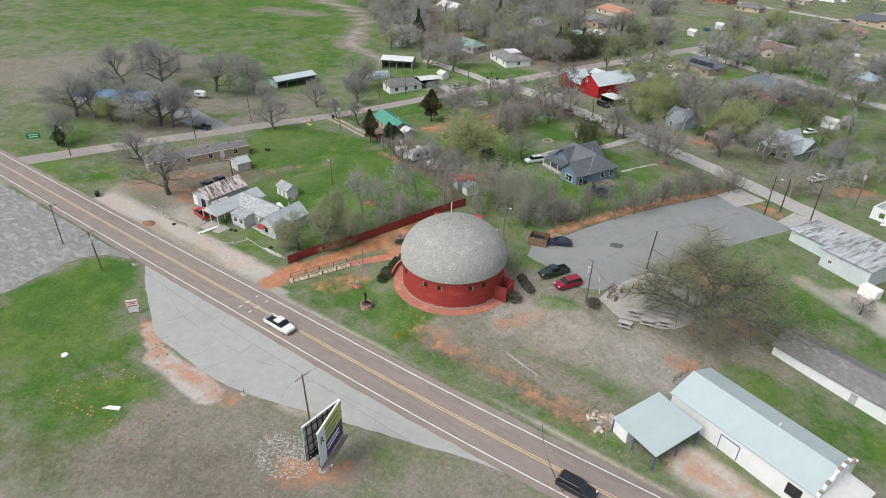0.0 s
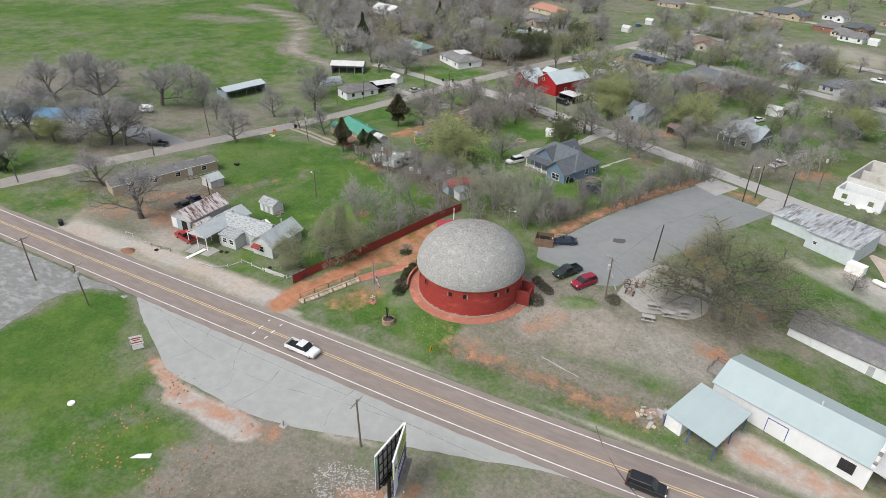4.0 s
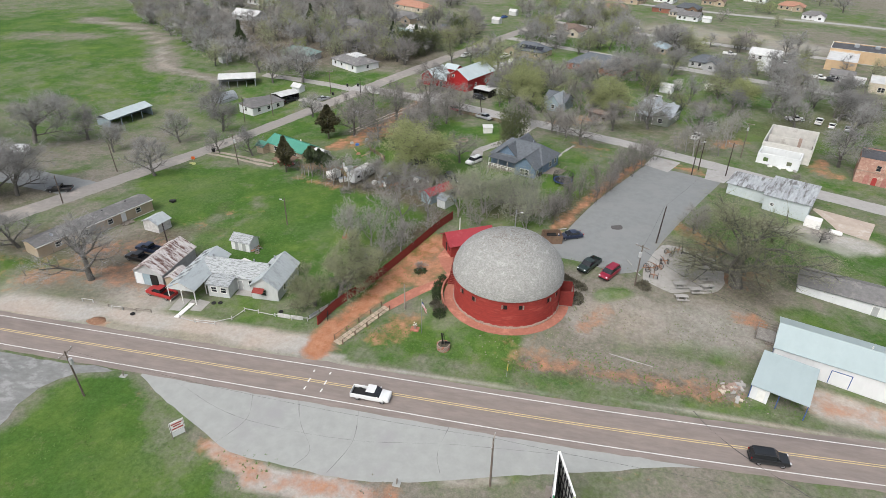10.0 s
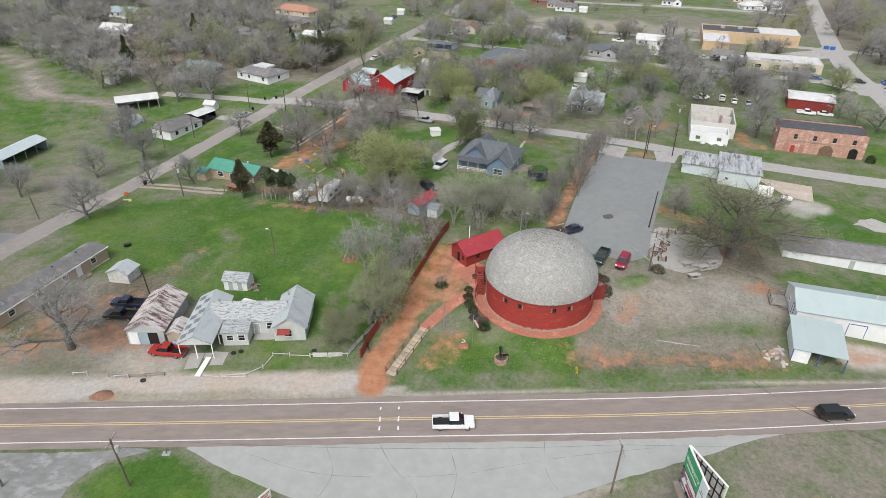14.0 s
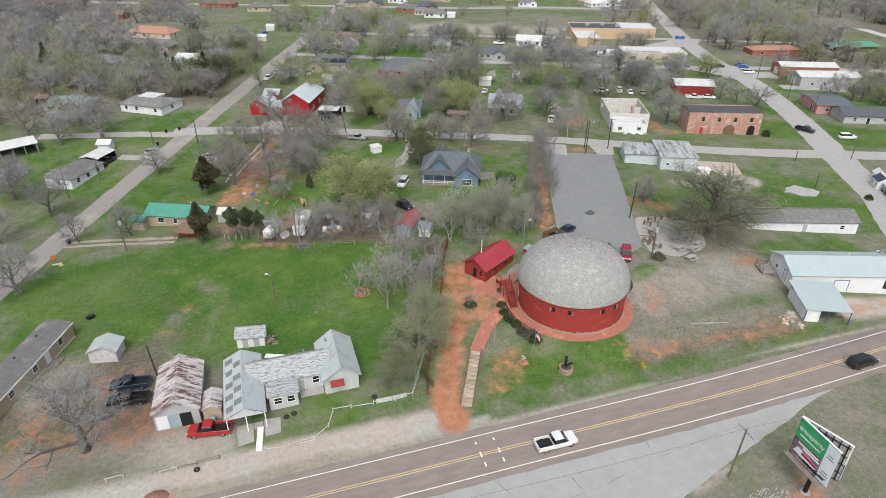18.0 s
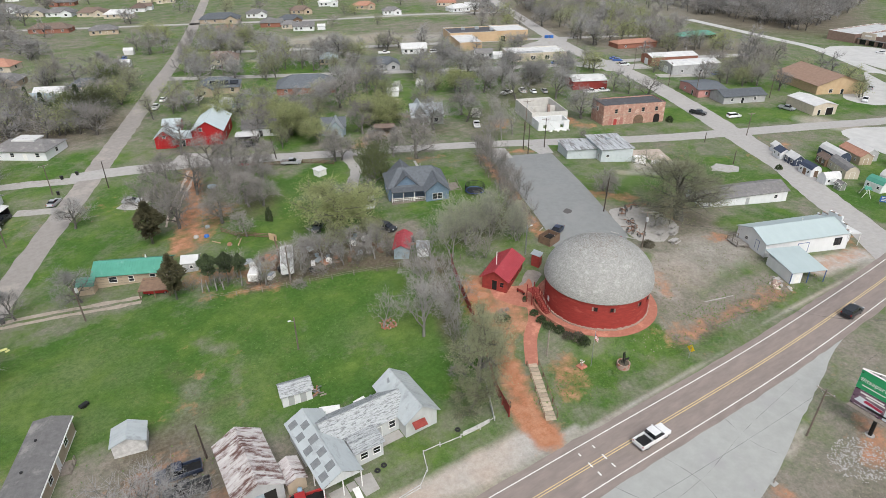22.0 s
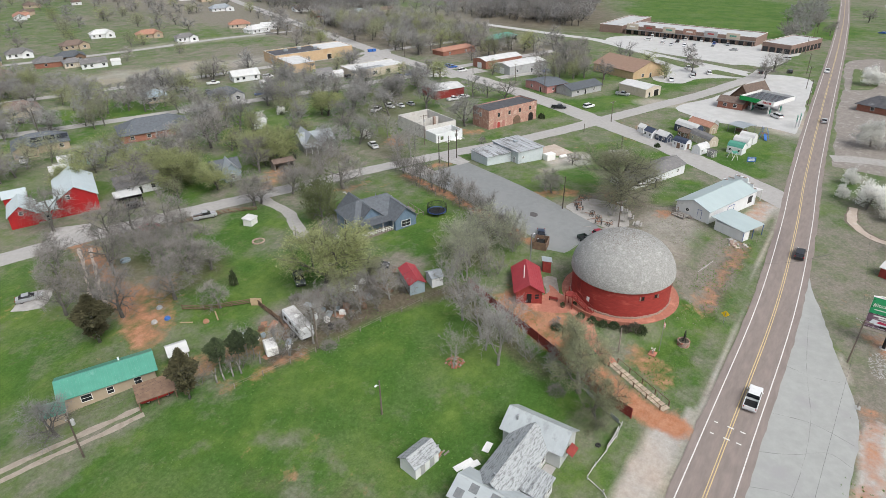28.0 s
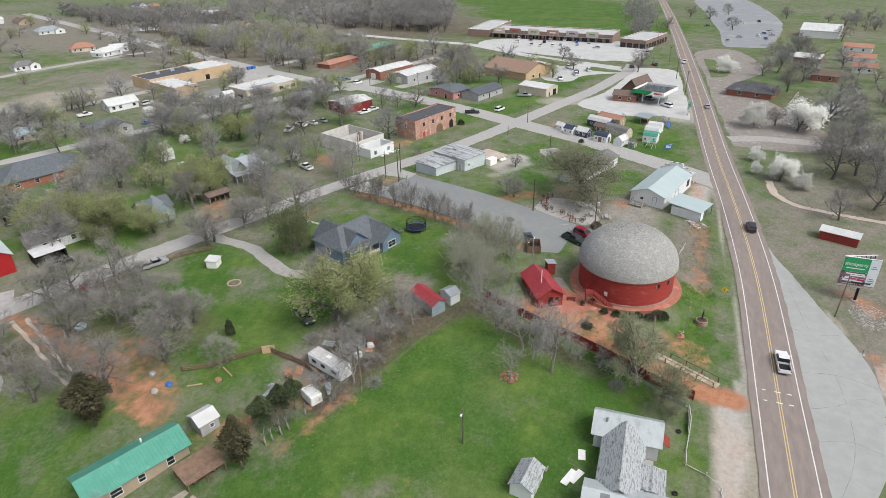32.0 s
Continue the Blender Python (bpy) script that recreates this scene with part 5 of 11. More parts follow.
# ---- trees ----
class Tree:
    def __init__(self, seed, fine=True, thin=0.04):
        self.thin = thin
        self.r, self.fine = random.Random(seed), fine
        self.wood, self.crown = Geo(), Geo()

    def limb(self, a, d, length, radius, level, top, bend, rise, sides, spread, kids, fork=(0.35, 0.95)):
        r, pos, pts = self.r, Vector(a), []
        n = (4, 3, 2, 1)[level] if self.fine else (3, 2, 2)[level]
        pts.append((pos.copy(), radius))
        for k in range(n):
            d = (d + Vector((r.gauss(0, bend), r.gauss(0, bend), r.gauss(0, bend) + rise))).normalized()
            pos = pos + d * length / n
            pts.append((pos.copy(), radius * (1 - 0.72 * (k + 1) / n)))
        ns = sides[min(level, len(sides) - 1)]
        for (p, ra), (q, rb) in zip(pts, pts[1:]):
            self.wood.tube(p, q, ra, rb, ns, False)
        if level >= top:
            return [(pts[-2][0], pts[-1][0])] + ([(pts[0][0], pts[-2][0])] if n > 1 else [(pts[0][0].lerp(pts[1][0], 0.2), pts[0][0].lerp(pts[1][0], 0.7))])
        ends = []
        count = kids[level]
        for k in range(count):
            t = fork[0] + (fork[1] - fork[0]) * (k + r.random()) / count
            i = min(n - 1, int(t * n))
            p = pts[i][0].lerp(pts[i + 1][0], t * n - i)
            ax = d.orthogonal().normalized()
            ax.rotate(Matrix.Rotation(2.4 * k + r.uniform(-0.5, 0.5) + level, 3, d))
            ang = radians(r.uniform(*spread))
            cd = (d * math.cos(ang) + ax * math.sin(ang)).normalized()
            ends += self.limb(p, cd, length * r.uniform(0.5, 0.78) * (1.15 - 0.4 * t), max(self.thin, pts[i][1] * 0.54), level + 1, top, bend * 1.25, rise, sides, spread, kids, (0.25, 1.0))
        return ends

    def twigs(self, ends, count, length, width, droop=0.0):
        r, c = self.r, self.crown
        for a, b in ends:
            d0 = (b - a).normalized()
            for k in range(count):
                p = a.lerp(b, r.random() * 1.1)
                d = (d0 * 0.5 + Vector((r.gauss(0, 0.6), r.gauss(0, 0.6), r.gauss(0.18 - droop, 0.5)))).normalized()
                e = p + d * length * r.uniform(0.5, 1.2)
                s = d.orthogonal().normalized()
                s.rotate(Matrix.Rotation(r.uniform(0, 6.28), 3, d))
                c.add([p - s * width, p + s * width, e], [(0, 1, 2)])

    def leaves(self, ends, count, size, scatter):
        r, c = self.r, self.crown
        for a, b in ends:
            for k in range(count):
                p = a.lerp(b, r.uniform(0, 1.2)) + Vector((r.gauss(0, scatter), r.gauss(0, scatter), r.gauss(0, scatter * 0.8)))
                u = Vector((r.gauss(0, 1), r.gauss(0, 1), r.gauss(0, 1))).normalized()
                v = u.orthogonal().normalized()
                s = size * r.uniform(0.5, 1.3)
                c.add([p - u * s, p + v * s * 1.4, p + u * s], [(0, 1, 2)])


def tree_model(name, label, category, seed, height, bark, crown_mat, top=3, kids=(7, 5, 4), spread=(28, 58), bend=0.16, rise=0.05, trunk=0.32, radius=0.3,
               twigs=(9, 1.1, 0.018), leaves=None, stems=1, droop=0.0, sides=(8, 5, 4, 3), thin=0.04):
    """One tree at the origin, hidden nowhere: it is moved to the first place that needs it."""
    t = Tree(seed, sides[0] > 4, thin)
    ends = []
    for s in range(stems):
        lean_d = Vector((0, 0, 1)) if stems == 1 else Vector((0.35 * math.cos(2.1 * s + seed), 0.35 * math.sin(2.1 * s + seed), 1)).normalized()
        base = Vector((0.15 * (s > 0) * math.cos(2.1 * s), 0.15 * (s > 0) * math.sin(2.1 * s), -0.4))
        ends += t.limb(base, lean_d, height * (0.62 if stems == 1 else 0.7), radius / (1 if stems == 1 else 1.5), 0, top, bend * 0.6, rise, sides, spread, kids, (trunk, 1.0))
    if twigs:
        t.twigs(ends, twigs[0], twigs[1], twigs[2], droop)
    if leaves:
        t.leaves(ends, *leaves)
    return dict(name=name, label=label, category=category, wood=t.wood.mesh("trunk", bark, True), crown=t.crown.mesh("crown", crown_mat), height=max(v[2] for v in t.crown.v), width=2 * sorted(math.hypot(v[0], v[1]) for v in t.crown.v)[int(0.93 * len(t.crown.v))])


def conifer_model(name, label, seed, height, width, mat, bare=0.08, bark=None):
    """A cedar: a short trunk in ragged tiers of sprays."""
    r, wood, crown = random.Random(seed), Geo(), Geo()
    wood.tube((0, 0, -0.4), (0, 0, height * 0.85), 0.16, 0.04, 6)
    n = int(2600 * (height / 6))
    for k in range(n):
        t = r.random() ** 0.8
        z = height * (bare + (1 - bare) * t)
        w = width * (1 - t) ** 0.6 * (1 if bare < 0.1 else min(1, 0.45 + 3 * t)) * (0.75 + 0.35 * math.sin(9 * t + 3 * math.sin(seed))) * (0.82 + 0.3 * noise.noise((seed, t * 4, 0.0)))
        a = r.uniform(0, 6.28)
        rr = w * (0.55 + 0.5 * r.random() ** 0.6) * (1 + 0.25 * math.sin(3 * a + seed))
        p = Vector((rr * math.cos(a), rr * math.sin(a), z))
        d = Vector((math.cos(a) + r.gauss(0, 0.5), math.sin(a) + r.gauss(0, 0.5), r.gauss(0.25, 0.5))).normalized()
        s = d.orthogonal().normalized()
        s.rotate(Matrix.Rotation(r.uniform(0, 6.28), 3, d))
        q = 0.3 * r.uniform(0.5, 1.3)
        crown.add([p - d * q * 0.4 - s * q * 0.45, p - d * q * 0.4 + s * q * 0.45, p + d * q + s * q * 0.1, p + d * q - s * q * 0.1], [(0, 1, 2, 3)])
    return dict(name=name, label=label, category="tree", wood=wood.mesh("trunk", bark or BARK, True), crown=crown.mesh("crown", mat), height=height, width=2 * width)


def shrub_model(name, label, seed, rx, ry, rz, mat, n=420, size=0.22, slim=1.0):
    r, wood, crown = random.Random(seed), Geo(), Geo()
    for k in range(7):
        a = r.uniform(0, 6.28)
        wood.tube((0.1 * math.cos(a), 0.1 * math.sin(a), -0.2), (0.55 * rx * math.cos(a), 0.55 * ry * math.sin(a), rz * 0.8), 0.035, 0.012, 4, False)
    for k in range(n):
        u = Vector((r.gauss(0, 1), r.gauss(0, 1), abs(r.gauss(0, 1)) + 0.02)).normalized() * r.uniform(0.6, 1.02)
        p = Vector((u.x * rx, u.y * ry, 0.08 + u.z * rz))
        d = Vector((u.x + r.gauss(0, 0.6), u.y + r.gauss(0, 0.6), u.z + r.gauss(0, 0.6))).normalized()
        s = d.orthogonal().normalized()
        s.rotate(Matrix.Rotation(r.uniform(0, 6.28), 3, d))
        q = size * r.uniform(0.6, 1.3)
        s = s * slim
        crown.add([p - s * q * 0.5, p + s * q * 0.5, p + d * q + s * q * 0.2, p + d * q - s * q * 0.2], [(0, 1, 2, 3)])
    return dict(name=name, label=label, category="shrub", wood=wood.mesh("stems", BARK), crown=crown.mesh("foliage", mat), height=rz, width=2 * rx, parts=("stems", "foliage"))


TREE_RND = random.Random(11)


def plant(model, x, y, size=None, rz=None, group="", label="", width=None, lean_deg=0.0):
    """A tree of that model, size metres high, standing on the land."""
    k = 1.0 if size is None else size / model["height"]
    rz = TREE_RND.uniform(0, 360) if rz is None else rz
    w = k if width is None else width / model["width"]
    t = thing(model["name"], label or model["label"], model["category"], on_land(x, y, rz) @ pose(0, 0, 0, lean_deg) @ Matrix.Diagonal((w, w, k, 1)), group)
    a, b = model.get("parts", ("trunk", "crown"))
    part(a, model["wood"], None, t)
    part(b, model["crown"], None, t)
    return t


# ---- tree models ----
BIG_BARE = [tree_model("bare_tree", "large bare grey tree with a wide twiggy crown", "tree", s, 11, BARK, TWIG, 3, (9, 6, 4), (24, 60), 0.2, 0.06, 0.2, 0.36, (8, 1.8, 0.014), thin=0.028) for s in (1, 2, 3)]
TALL_BARE = [tree_model("tall_bare_tree", "tall bare tree with upright pale branches", "tree", s, 12, PALE_BARK, TWIG_PALE, 3, (8, 5, 3), (20, 58), 0.22, 0.05, 0.25, 0.3, (9, 1.25, 0.012), thin=0.035) for s in (4, 5, 31)]
MID_BARE = [tree_model("bare_tree", "bare grey-brown tree with fine twigs", "tree", s, 8, BARK, TWIG_BROWN, 3, (7, 5, 4), (28, 68), 0.22, 0.04, 0.22, 0.28, (8, 1.4, 0.014), thin=0.03) for s in (6, 7, 32)]
OLIVE = [tree_model("budding_tree", "wide tree with dull olive budding leaves", "tree", s, 10, BARK, BUD_DULL, 3, (10, 6, 5), (28, 68), 0.24, 0.03, 0.15, 0.4, (6, 1.3, 0.013), (26, 0.07, 0.34)) for s in (8, 9)]
OAK = [tree_model("oak_tree", "great spreading oak with dark limbs and thin olive buds", "tree", 46, 10, BARK, OAK_BUD, 3, (11, 6, 5), (30, 74), 0.2, 0.055, 0.24, 0.5, (6, 1.2, 0.011), (40, 0.05, 0.45), thin=0.036)]
EVERGREEN = [tree_model("evergreen_tree", "broad olive-green evergreen tree with ragged tiers", "tree", s, 10, BARK, PINE_GREEN, 3, (12, 6, 4), (46, 84), 0.18, 0.03, 0.12, 0.26, None, (13, 0.15, 0.45)) for s in (48, 49)]
LIME = [tree_model("leafing_tree", "rounded tree with dull yellow-green spring buds", "tree", s, 8, BARK, BUD, 3, (10, 6, 4), (24, 62), 0.2, 0.05, 0.16, 0.3, (6, 1.2, 0.013), (24, 0.07, 0.3)) for s in (10, 11)]
PALE_GREEN = [tree_model("pale_budding_tree", "pale tree with whitish branches and green buds", "tree", s, 9, PALE_BARK, BUD_PALE, 3, (8, 5, 4), (24, 62), 0.2, 0.06, 0.18, 0.26, (5, 1.3, 0.011), (4, 0.06, 0.4), 2, thin=0.03) for s in (12, 33)]
SAPLING = [tree_model("sapling", "slender bare sapling in an overgrown fence row", "tree", s, 6, BARK, TWIG_BROWN, 2, (7, 4), (20, 58), 0.24, 0.07, 0.16, 0.12, (8, 1.0, 0.012), None, 2, sides=(5, 4, 3), thin=0.032) for s in (13, 14, 34)]
PALE_SAPLING = [tree_model("pale_sapling", "slender pale bare sapling in a thicket", "tree", s, 6, PALE_BARK, TWIG_PALE, 2, (7, 4), (20, 58), 0.24, 0.07, 0.16, 0.12, (8, 1.0, 0.012), None, 2, sides=(5, 4, 3), thin=0.032) for s in (15, 35)]
FAR_BARE = [tree_model("woodland_tree", "bare woodland tree", "tree", s, 9, BARK, m, 2, (8, 5), (26, 68), 0.22, 0.04, 0.16, 0.3, (9, 1.8, 0.034), None, 1, sides=(4, 3, 3), thin=0.055) for s, m in ((16, TWIG), (17, TWIG_BROWN), (18, TWIG), (36, TWIG_PALE))]
FAR_LITE = [tree_model("woodland_tree", "bare woodland tree", "tree", s, 9, BARK, m, 2, (6, 3), (28, 72), 0.22, 0.04, 0.14, 0.3, (11, 2.3, 0.05), None, 1, sides=(3, 3, 3), thin=0.07) for s, m in ((61, TWIG), (62, TWIG_BROWN), (63, TWIG))]
FAR_BUD = [tree_model("woodland_tree", "budding woodland tree", "tree", s, 8, BARK, m, 2, (8, 4), (30, 70), 0.22, 0.03, 0.16, 0.3, (3, 1.5, 0.035), (18, 0.125, 1.05), 1, sides=(4, 3, 3), thin=0.055) for s, m in ((19, BUD_DULL), (20, BUD))]
CEDARS = [conifer_model("cedar_tree", "dark green conical cedar tree", 21, 7.5, 2.6, CEDAR), conifer_model("cedar_tree", "rusty dark cedar tree", 22, 7.5, 2.8, CEDAR_BROWN), conifer_model("evergreen_tree", "dark spreading evergreen tree", 23, 7.5, 3.6, CEDAR),
          conifer_model("cedar_tree", "dark olive cedar on a bare pale trunk", 64, 7.5, 2.7, CEDAR_BROWN, 0.22, PALE_BARK), conifer_model("cedar_tree", "broad dark cedar crown on a bare pale trunk", 65, 7.5, 3.2, CEDAR, 0.4, PALE_BARK)]
PEARS = [tree_model("blossoming_pear_tree", "pear tree covered with white blossom", "tree", s, 8, BARK, BLOSSOM, 3, (8, 6, 4), (24, 56), 0.14, 0.05, 0.16, 0.2, None, (26, 0.14, 0.42)) for s in (24,)]
BUSH = [shrub_model("shrub", "dark brown clipped shrub", 25, 1.2, 1.1, 1.3, SHRUB), shrub_model("shrub", "low dark green shrub", 26, 1.1, 1.0, 1.1, SHRUB_GREEN)]
BRUSH = [shrub_model("brush_clump", "tangled bare brush clump", 27, 1.6, 1.5, 1.5, TWIG_BROWN, 520, 0.8, 0.06)]


def tri_arrays(me):
    """A mesh's points and triangles as arrays."""
    v = np.empty(len(me.vertices) * 3, np.float32)
    me.vertices.foreach_get("co", v)
    me.calc_loop_triangles()
    t = np.empty(len(me.loop_triangles) * 3, np.int32)
    me.loop_triangles.foreach_get("vertices", t)
    return v.reshape(-1, 3), t.reshape(-1, 3)


def mesh_of(name, v, t, slots, mats):
    me = bpy.data.meshes.new(name)
    me.vertices.add(len(v))
    me.vertices.foreach_set("co", v.astype(np.float32).ravel())
    me.loops.add(len(t) * 3)
    me.loops.foreach_set("vertex_index", t.astype(np.int32).ravel())
    me.polygons.add(len(t))
    me.polygons.foreach_set("loop_start", np.arange(0, len(t) * 3, 3, dtype=np.int32))
    for m in mats:
        me.materials.append(m)
    me.polygons.foreach_set("material_index", slots.astype(np.int32))
    me.update(calc_edges=True)
    me.validate()
    return me


GNARLED = [tree_model("yard_tree", "bare grey yard tree with slender crooked limbs", "tree", 47, 10, BARK, TWIG, 3, (8, 5, 4), (26, 66), 0.24, 0.06, 0.26, 0.42, (10, 1.5, 0.013), thin=0.03)]


# ---- buildings near the barn ----
KEEP_CLEAR = []


def clear(x, y, r):
    KEEP_CLEAR.append((x, y, r))


def home(name, label, cat, ax, ay, bx, by, depth, group=""):
    """An empty at the middle of a building whose front runs from a to b; returns it with its front length."""
    x, y, rz, length = front(ax, ay, bx, by, depth)
    clear(x, y, 0.6 * max(length, depth))
    low = min(land(ax, ay), land(bx, by), land(x, y))
    return thing(name, label, cat, pose(x, y, 0.5 * low + 0.5 * land(x, y), 0, 0, rz), group), length


def gable_house(name, label, cat, ax, ay, bx, by, depth, he, hr, wall, roof, across=False, group="", **kw):
    t, length = home(name, label, cat, ax, ay, bx, by, depth, group)
    if across:
        b = block(t, pose(0, 0, 0, 0, 0, 90), depth, length, he, hr, wall, roof, **kw)
    else:
        b = block(t, pose(0, 0, 0), length, depth, he, hr, wall, roof, **kw)
    return t, b


# farmhouse of three low wings under flaking silver roofs
clear(-101, 72, 11)
fh = thing("farmhouse", "old white farmhouse under flaking silver metal roofs", "house", on_land(-101, 73))
block(fh, pose(6.65, 0.75, 0, 0, 0, 90), 8.7, 5.0, 2.9, 4.7, FARM_WALL, FARM_TIN, 0.4, seams=0.6,
      openings=(("W", 0.45, 1.0, 1.1, 1.2), ("S", 0.3, 1.0, 0.8, 1.2), ("S", 0.7, 0.0, 0.9, 2.0, "door", None, FARM_WALL)))
part("awning", Geo().slab([(4.9, -5.0, 2.25), (6.9, -5.0, 2.25), (6.9, -4.0, 2.75), (4.9, -4.0, 2.75)], 0.05), FENCE_RED, fh, "small red metal awning")
block(fh, pose(-0.4, 1.0, 0), 11.6, 5.2, 2.8, 4.5, FARM_WALL, PATCHY, 0.35, openings=(("S", 0.8, 1.0, 0.9, 1.2), ("S", 0.62, 0.0, 0.9, 2.0, "door", None, GREY_WALL)))
block(fh, pose(-1.8, -3.0, 0), 4.0, 2.8, 2.3, 2.75, FARM_WALL, PATCHY, 0.2, openings=(("S", 0.3, 0.9, 1.0, 1.0), ("S", 0.75, 0.9, 1.0, 1.0)), ridge_cap=False)
lean(fh, pose(-1.8, -2.9, 0), 4.5, 3.6, 2.95, 2.4, PATCHY)
block(fh, pose(-7.0, 2.2, 0, 0, 0, 90), 5.5, 4.6, 2.7, 4.0, FARM_WALL, PATCHY, 0.1, ridge_cap=False)
g = Geo()
x, y0, y1, he, hr = 2.75, -7.6, 5.3, 2.62, 4.05
part("carport_roof", Geo().slab([(-7 - x, y0, he + 0.1), (-7, y0, hr + 0.1), (-7, y1, hr + 0.1), (-7 - x, y1, he + 0.1)][::-1], 0.08), FARM_TIN, fh, "silver roof with grey patched bands")
for k, (u, w, y) in enumerate(((0.1, 0.36, -6.8), (0.52, 0.4, -6.2), (0.08, 0.4, -4.4), (0.54, 0.38, -3.6), (0.1, 0.38, -1.9), (0.5, 0.42, -1.0), (0.12, 0.36, 0.8), (0.55, 0.36, 1.9), (0.1, 0.4, 3.4))):
    part("roof_patch", Geo().slab([(-7 - x * (1 - a), b, he + 0.205 + (hr - he) * a) for a, b in ((u, y), (u + w, y), (u + w, y + 1.15), (u, y + 1.15))], 0.012), PATCH_GREY, fh, "dull grey roof patch")
part("carport_roof", Geo().slab([(-7, y0, hr + 0.1), (-7 + x, y0, he + 0.1), (-7 + x, y1, he + 0.1), (-7, y1, hr + 0.1)][::-1], 0.08), FARM_TIN, fh, "plain pale metal roof slope")
for px in (-9.5, -7.0, -4.5):
    for py in (-7.4, -4.0):
        part("post", Geo().box(px - 0.06, px + 0.06, py - 0.06, py + 0.06, -0.4, 2.65 if abs(px + 7) > 1 else 4.0), WHITE_TRIM, fh)
part("gable_board", Geo().add([(-9.6, -7.55, 2.6), (-4.4, -7.55, 2.6), (-7, -7.55, 4.0), (-9.6, -7.5, 2.6), (-4.4, -7.5, 2.6), (-7, -7.5, 4.0)], [(0, 1, 2), (5, 4, 3), (0, 3, 4, 1)]), FARM_WALL, fh)
for vx, vy, vz in ((-5.2, 1.1, 4.6), (2.0, 2.4, 3.8), (5.5, 3.6, 4.4)):
    vent(fh, vx, vy, vz, 0.16, 0.45)
part("porch_slab", Geo().box(0.6, 4.0, -3.2, -1.7, -0.3, 0.12), CONCRETE, fh)
for p, rz, l in (((-106.6, 63.6), 84, 4.4),):
    single("ramp_board", Geo().soft_box(-l / 2, l / 2, -0.42, 0.42, 0, 0.1, 0.02), WHITE_TRIM, "long white board lying before a carport", "board", on_land(*p, rz, 0.08))
for pts in ([(-109.6, 66.9), (-107.3, 66.9), (-107.4, 63.4), (-109.4, 63.2)], [(-105.9, 67.2), (-103.6, 66.9), (-103.8, 64.0), (-105.8, 63.9)], [(-107.2, 66.9), (-106.0, 66.9), (-106.0, 65.6), (-107.2, 65.6)]):
    single("concrete_slab", quad_sheet(pts, 0.03, 4), GRAVEL, "cracked pale concrete slab before a carport", "slab", kind="structure")
for k, (p, rz, l) in enumerate((((-99.0, 79.3), 8, 1.9), ((-103.4, 80.4), -22, 3.0), ((-103.0, 79.5), -26, 2.6))):
    single("scrap_sheet", Geo().soft_box(-l / 2, l / 2, -0.5, 0.5, 0, 0.09, 0.02), WHITE_TRIM, "white scrap sheet lying on the grass", "scrap", on_land(*p, rz, 0.02 + 0.03 * k))


def tyre(x, y, tilt=0.0, r=0.42, rz=0.0, dz=0.0):
    ring = [(r - 0.15 * 1 + 0.15 * math.cos(a), 0.13 + 0.13 * math.sin(a)) for a in [2 * math.pi * k / 8 for k in range(9)]]
    return single("tyre", Geo().lathe(ring, 18), RUBBER, "old black tyre lying about", "tyre", on_land(x, y, rz, dz) @ pose(0, 0, 0, tilt), smooth=True)


for x, y in ((-102.8, 66.6), (-101.7, 66.9), (-114.6, 60.8), (-90.2, 66.6)):
    tyre(x, y)

# rusted barn with a lean-to
t, b = gable_house("rusty_barn", "grey metal barn under a rusted corrugated roof", "barn", -120.1, 69.6, -114.2, 69.4, 10.2, 2.7, 4.4, GREY_WALL, RUST, True, over=0.3, seams=0.35)
for x, mat in ((-1.9, WHITE_WALL), (-0.3, TEAL_WALL), (1.2, DARK)):
    part("door_panel", Geo().box(x - 0.75, x + 0.75, -5.22, -5.12, 0, 2.3), mat, t)
t2 = thing("lean_to_shed", "small tan shed with a rust-striped roof", "shed", on_land(-112.5, 71.2, -2))
block(t2, pose(0, 0, 0, 0, 0, 90), 3.6, 2.4, 1.9, 2.5, TAN_WALL, RUST, 0.2, seams=0.45)
single("barrel", Geo().lathe([(0.0, 0.0), (0.3, 0.0), (0.31, 0.3), (0.31, 0.6), (0.3, 0.9), (0.0, 0.92)], 16), material("pale_blue_drum", (0.3, 0.45, 0.6), None, 2, 0.5), "pale blue plastic drum beside a shed", "barrel", on_land(-112.5, 68.9), smooth=True)

# small outbuildings of the farmyard
t, b = gable_house("garden_shed", "small white shed with a silver roof", "shed", -108.9, 84.4, -104.6, 83.7, 3.0, 2.0, 2.9, WHITE_WALL, PATCHY, over=0.25, seams=0.6,
                   openings=(("S", 0.3, 0.0, 0.9, 1.8, "door", None, GREY_WALL), ("S", 0.7, 0.0, 0.9, 1.8, "door", None, GREY_WALL)))
rnd = random.Random(5)
for k in range(16):
    single("scrap_piece", Geo().soft_box(-0.5, 0.5, -0.12, 0.12, 0, 0.14, 0.03), rnd.choice((RUST_SHEET, GREY_WOOD, STEEL)), "piece of rusty scrap beside a shed", "scrap", on_land(-103.6 + rnd.uniform(-0.7, 0.8), 84.6 + rnd.uniform(-1.2, 1.2), rnd.uniform(0, 180), rnd.uniform(0.0, 0.5)) @ pose(0, 0, 0, rnd.uniform(-25, 25), rnd.uniform(-25, 25)), group="scrap heap")
t, b = gable_house("old_shed", "weathered pale shed with a patched tin roof", "shed", -131.2, 88.2, -127.1, 87.3, 3.4, 2.1, 3.0, CHIPPED, FARM_TIN, True, over=0.25, seams=0.55)
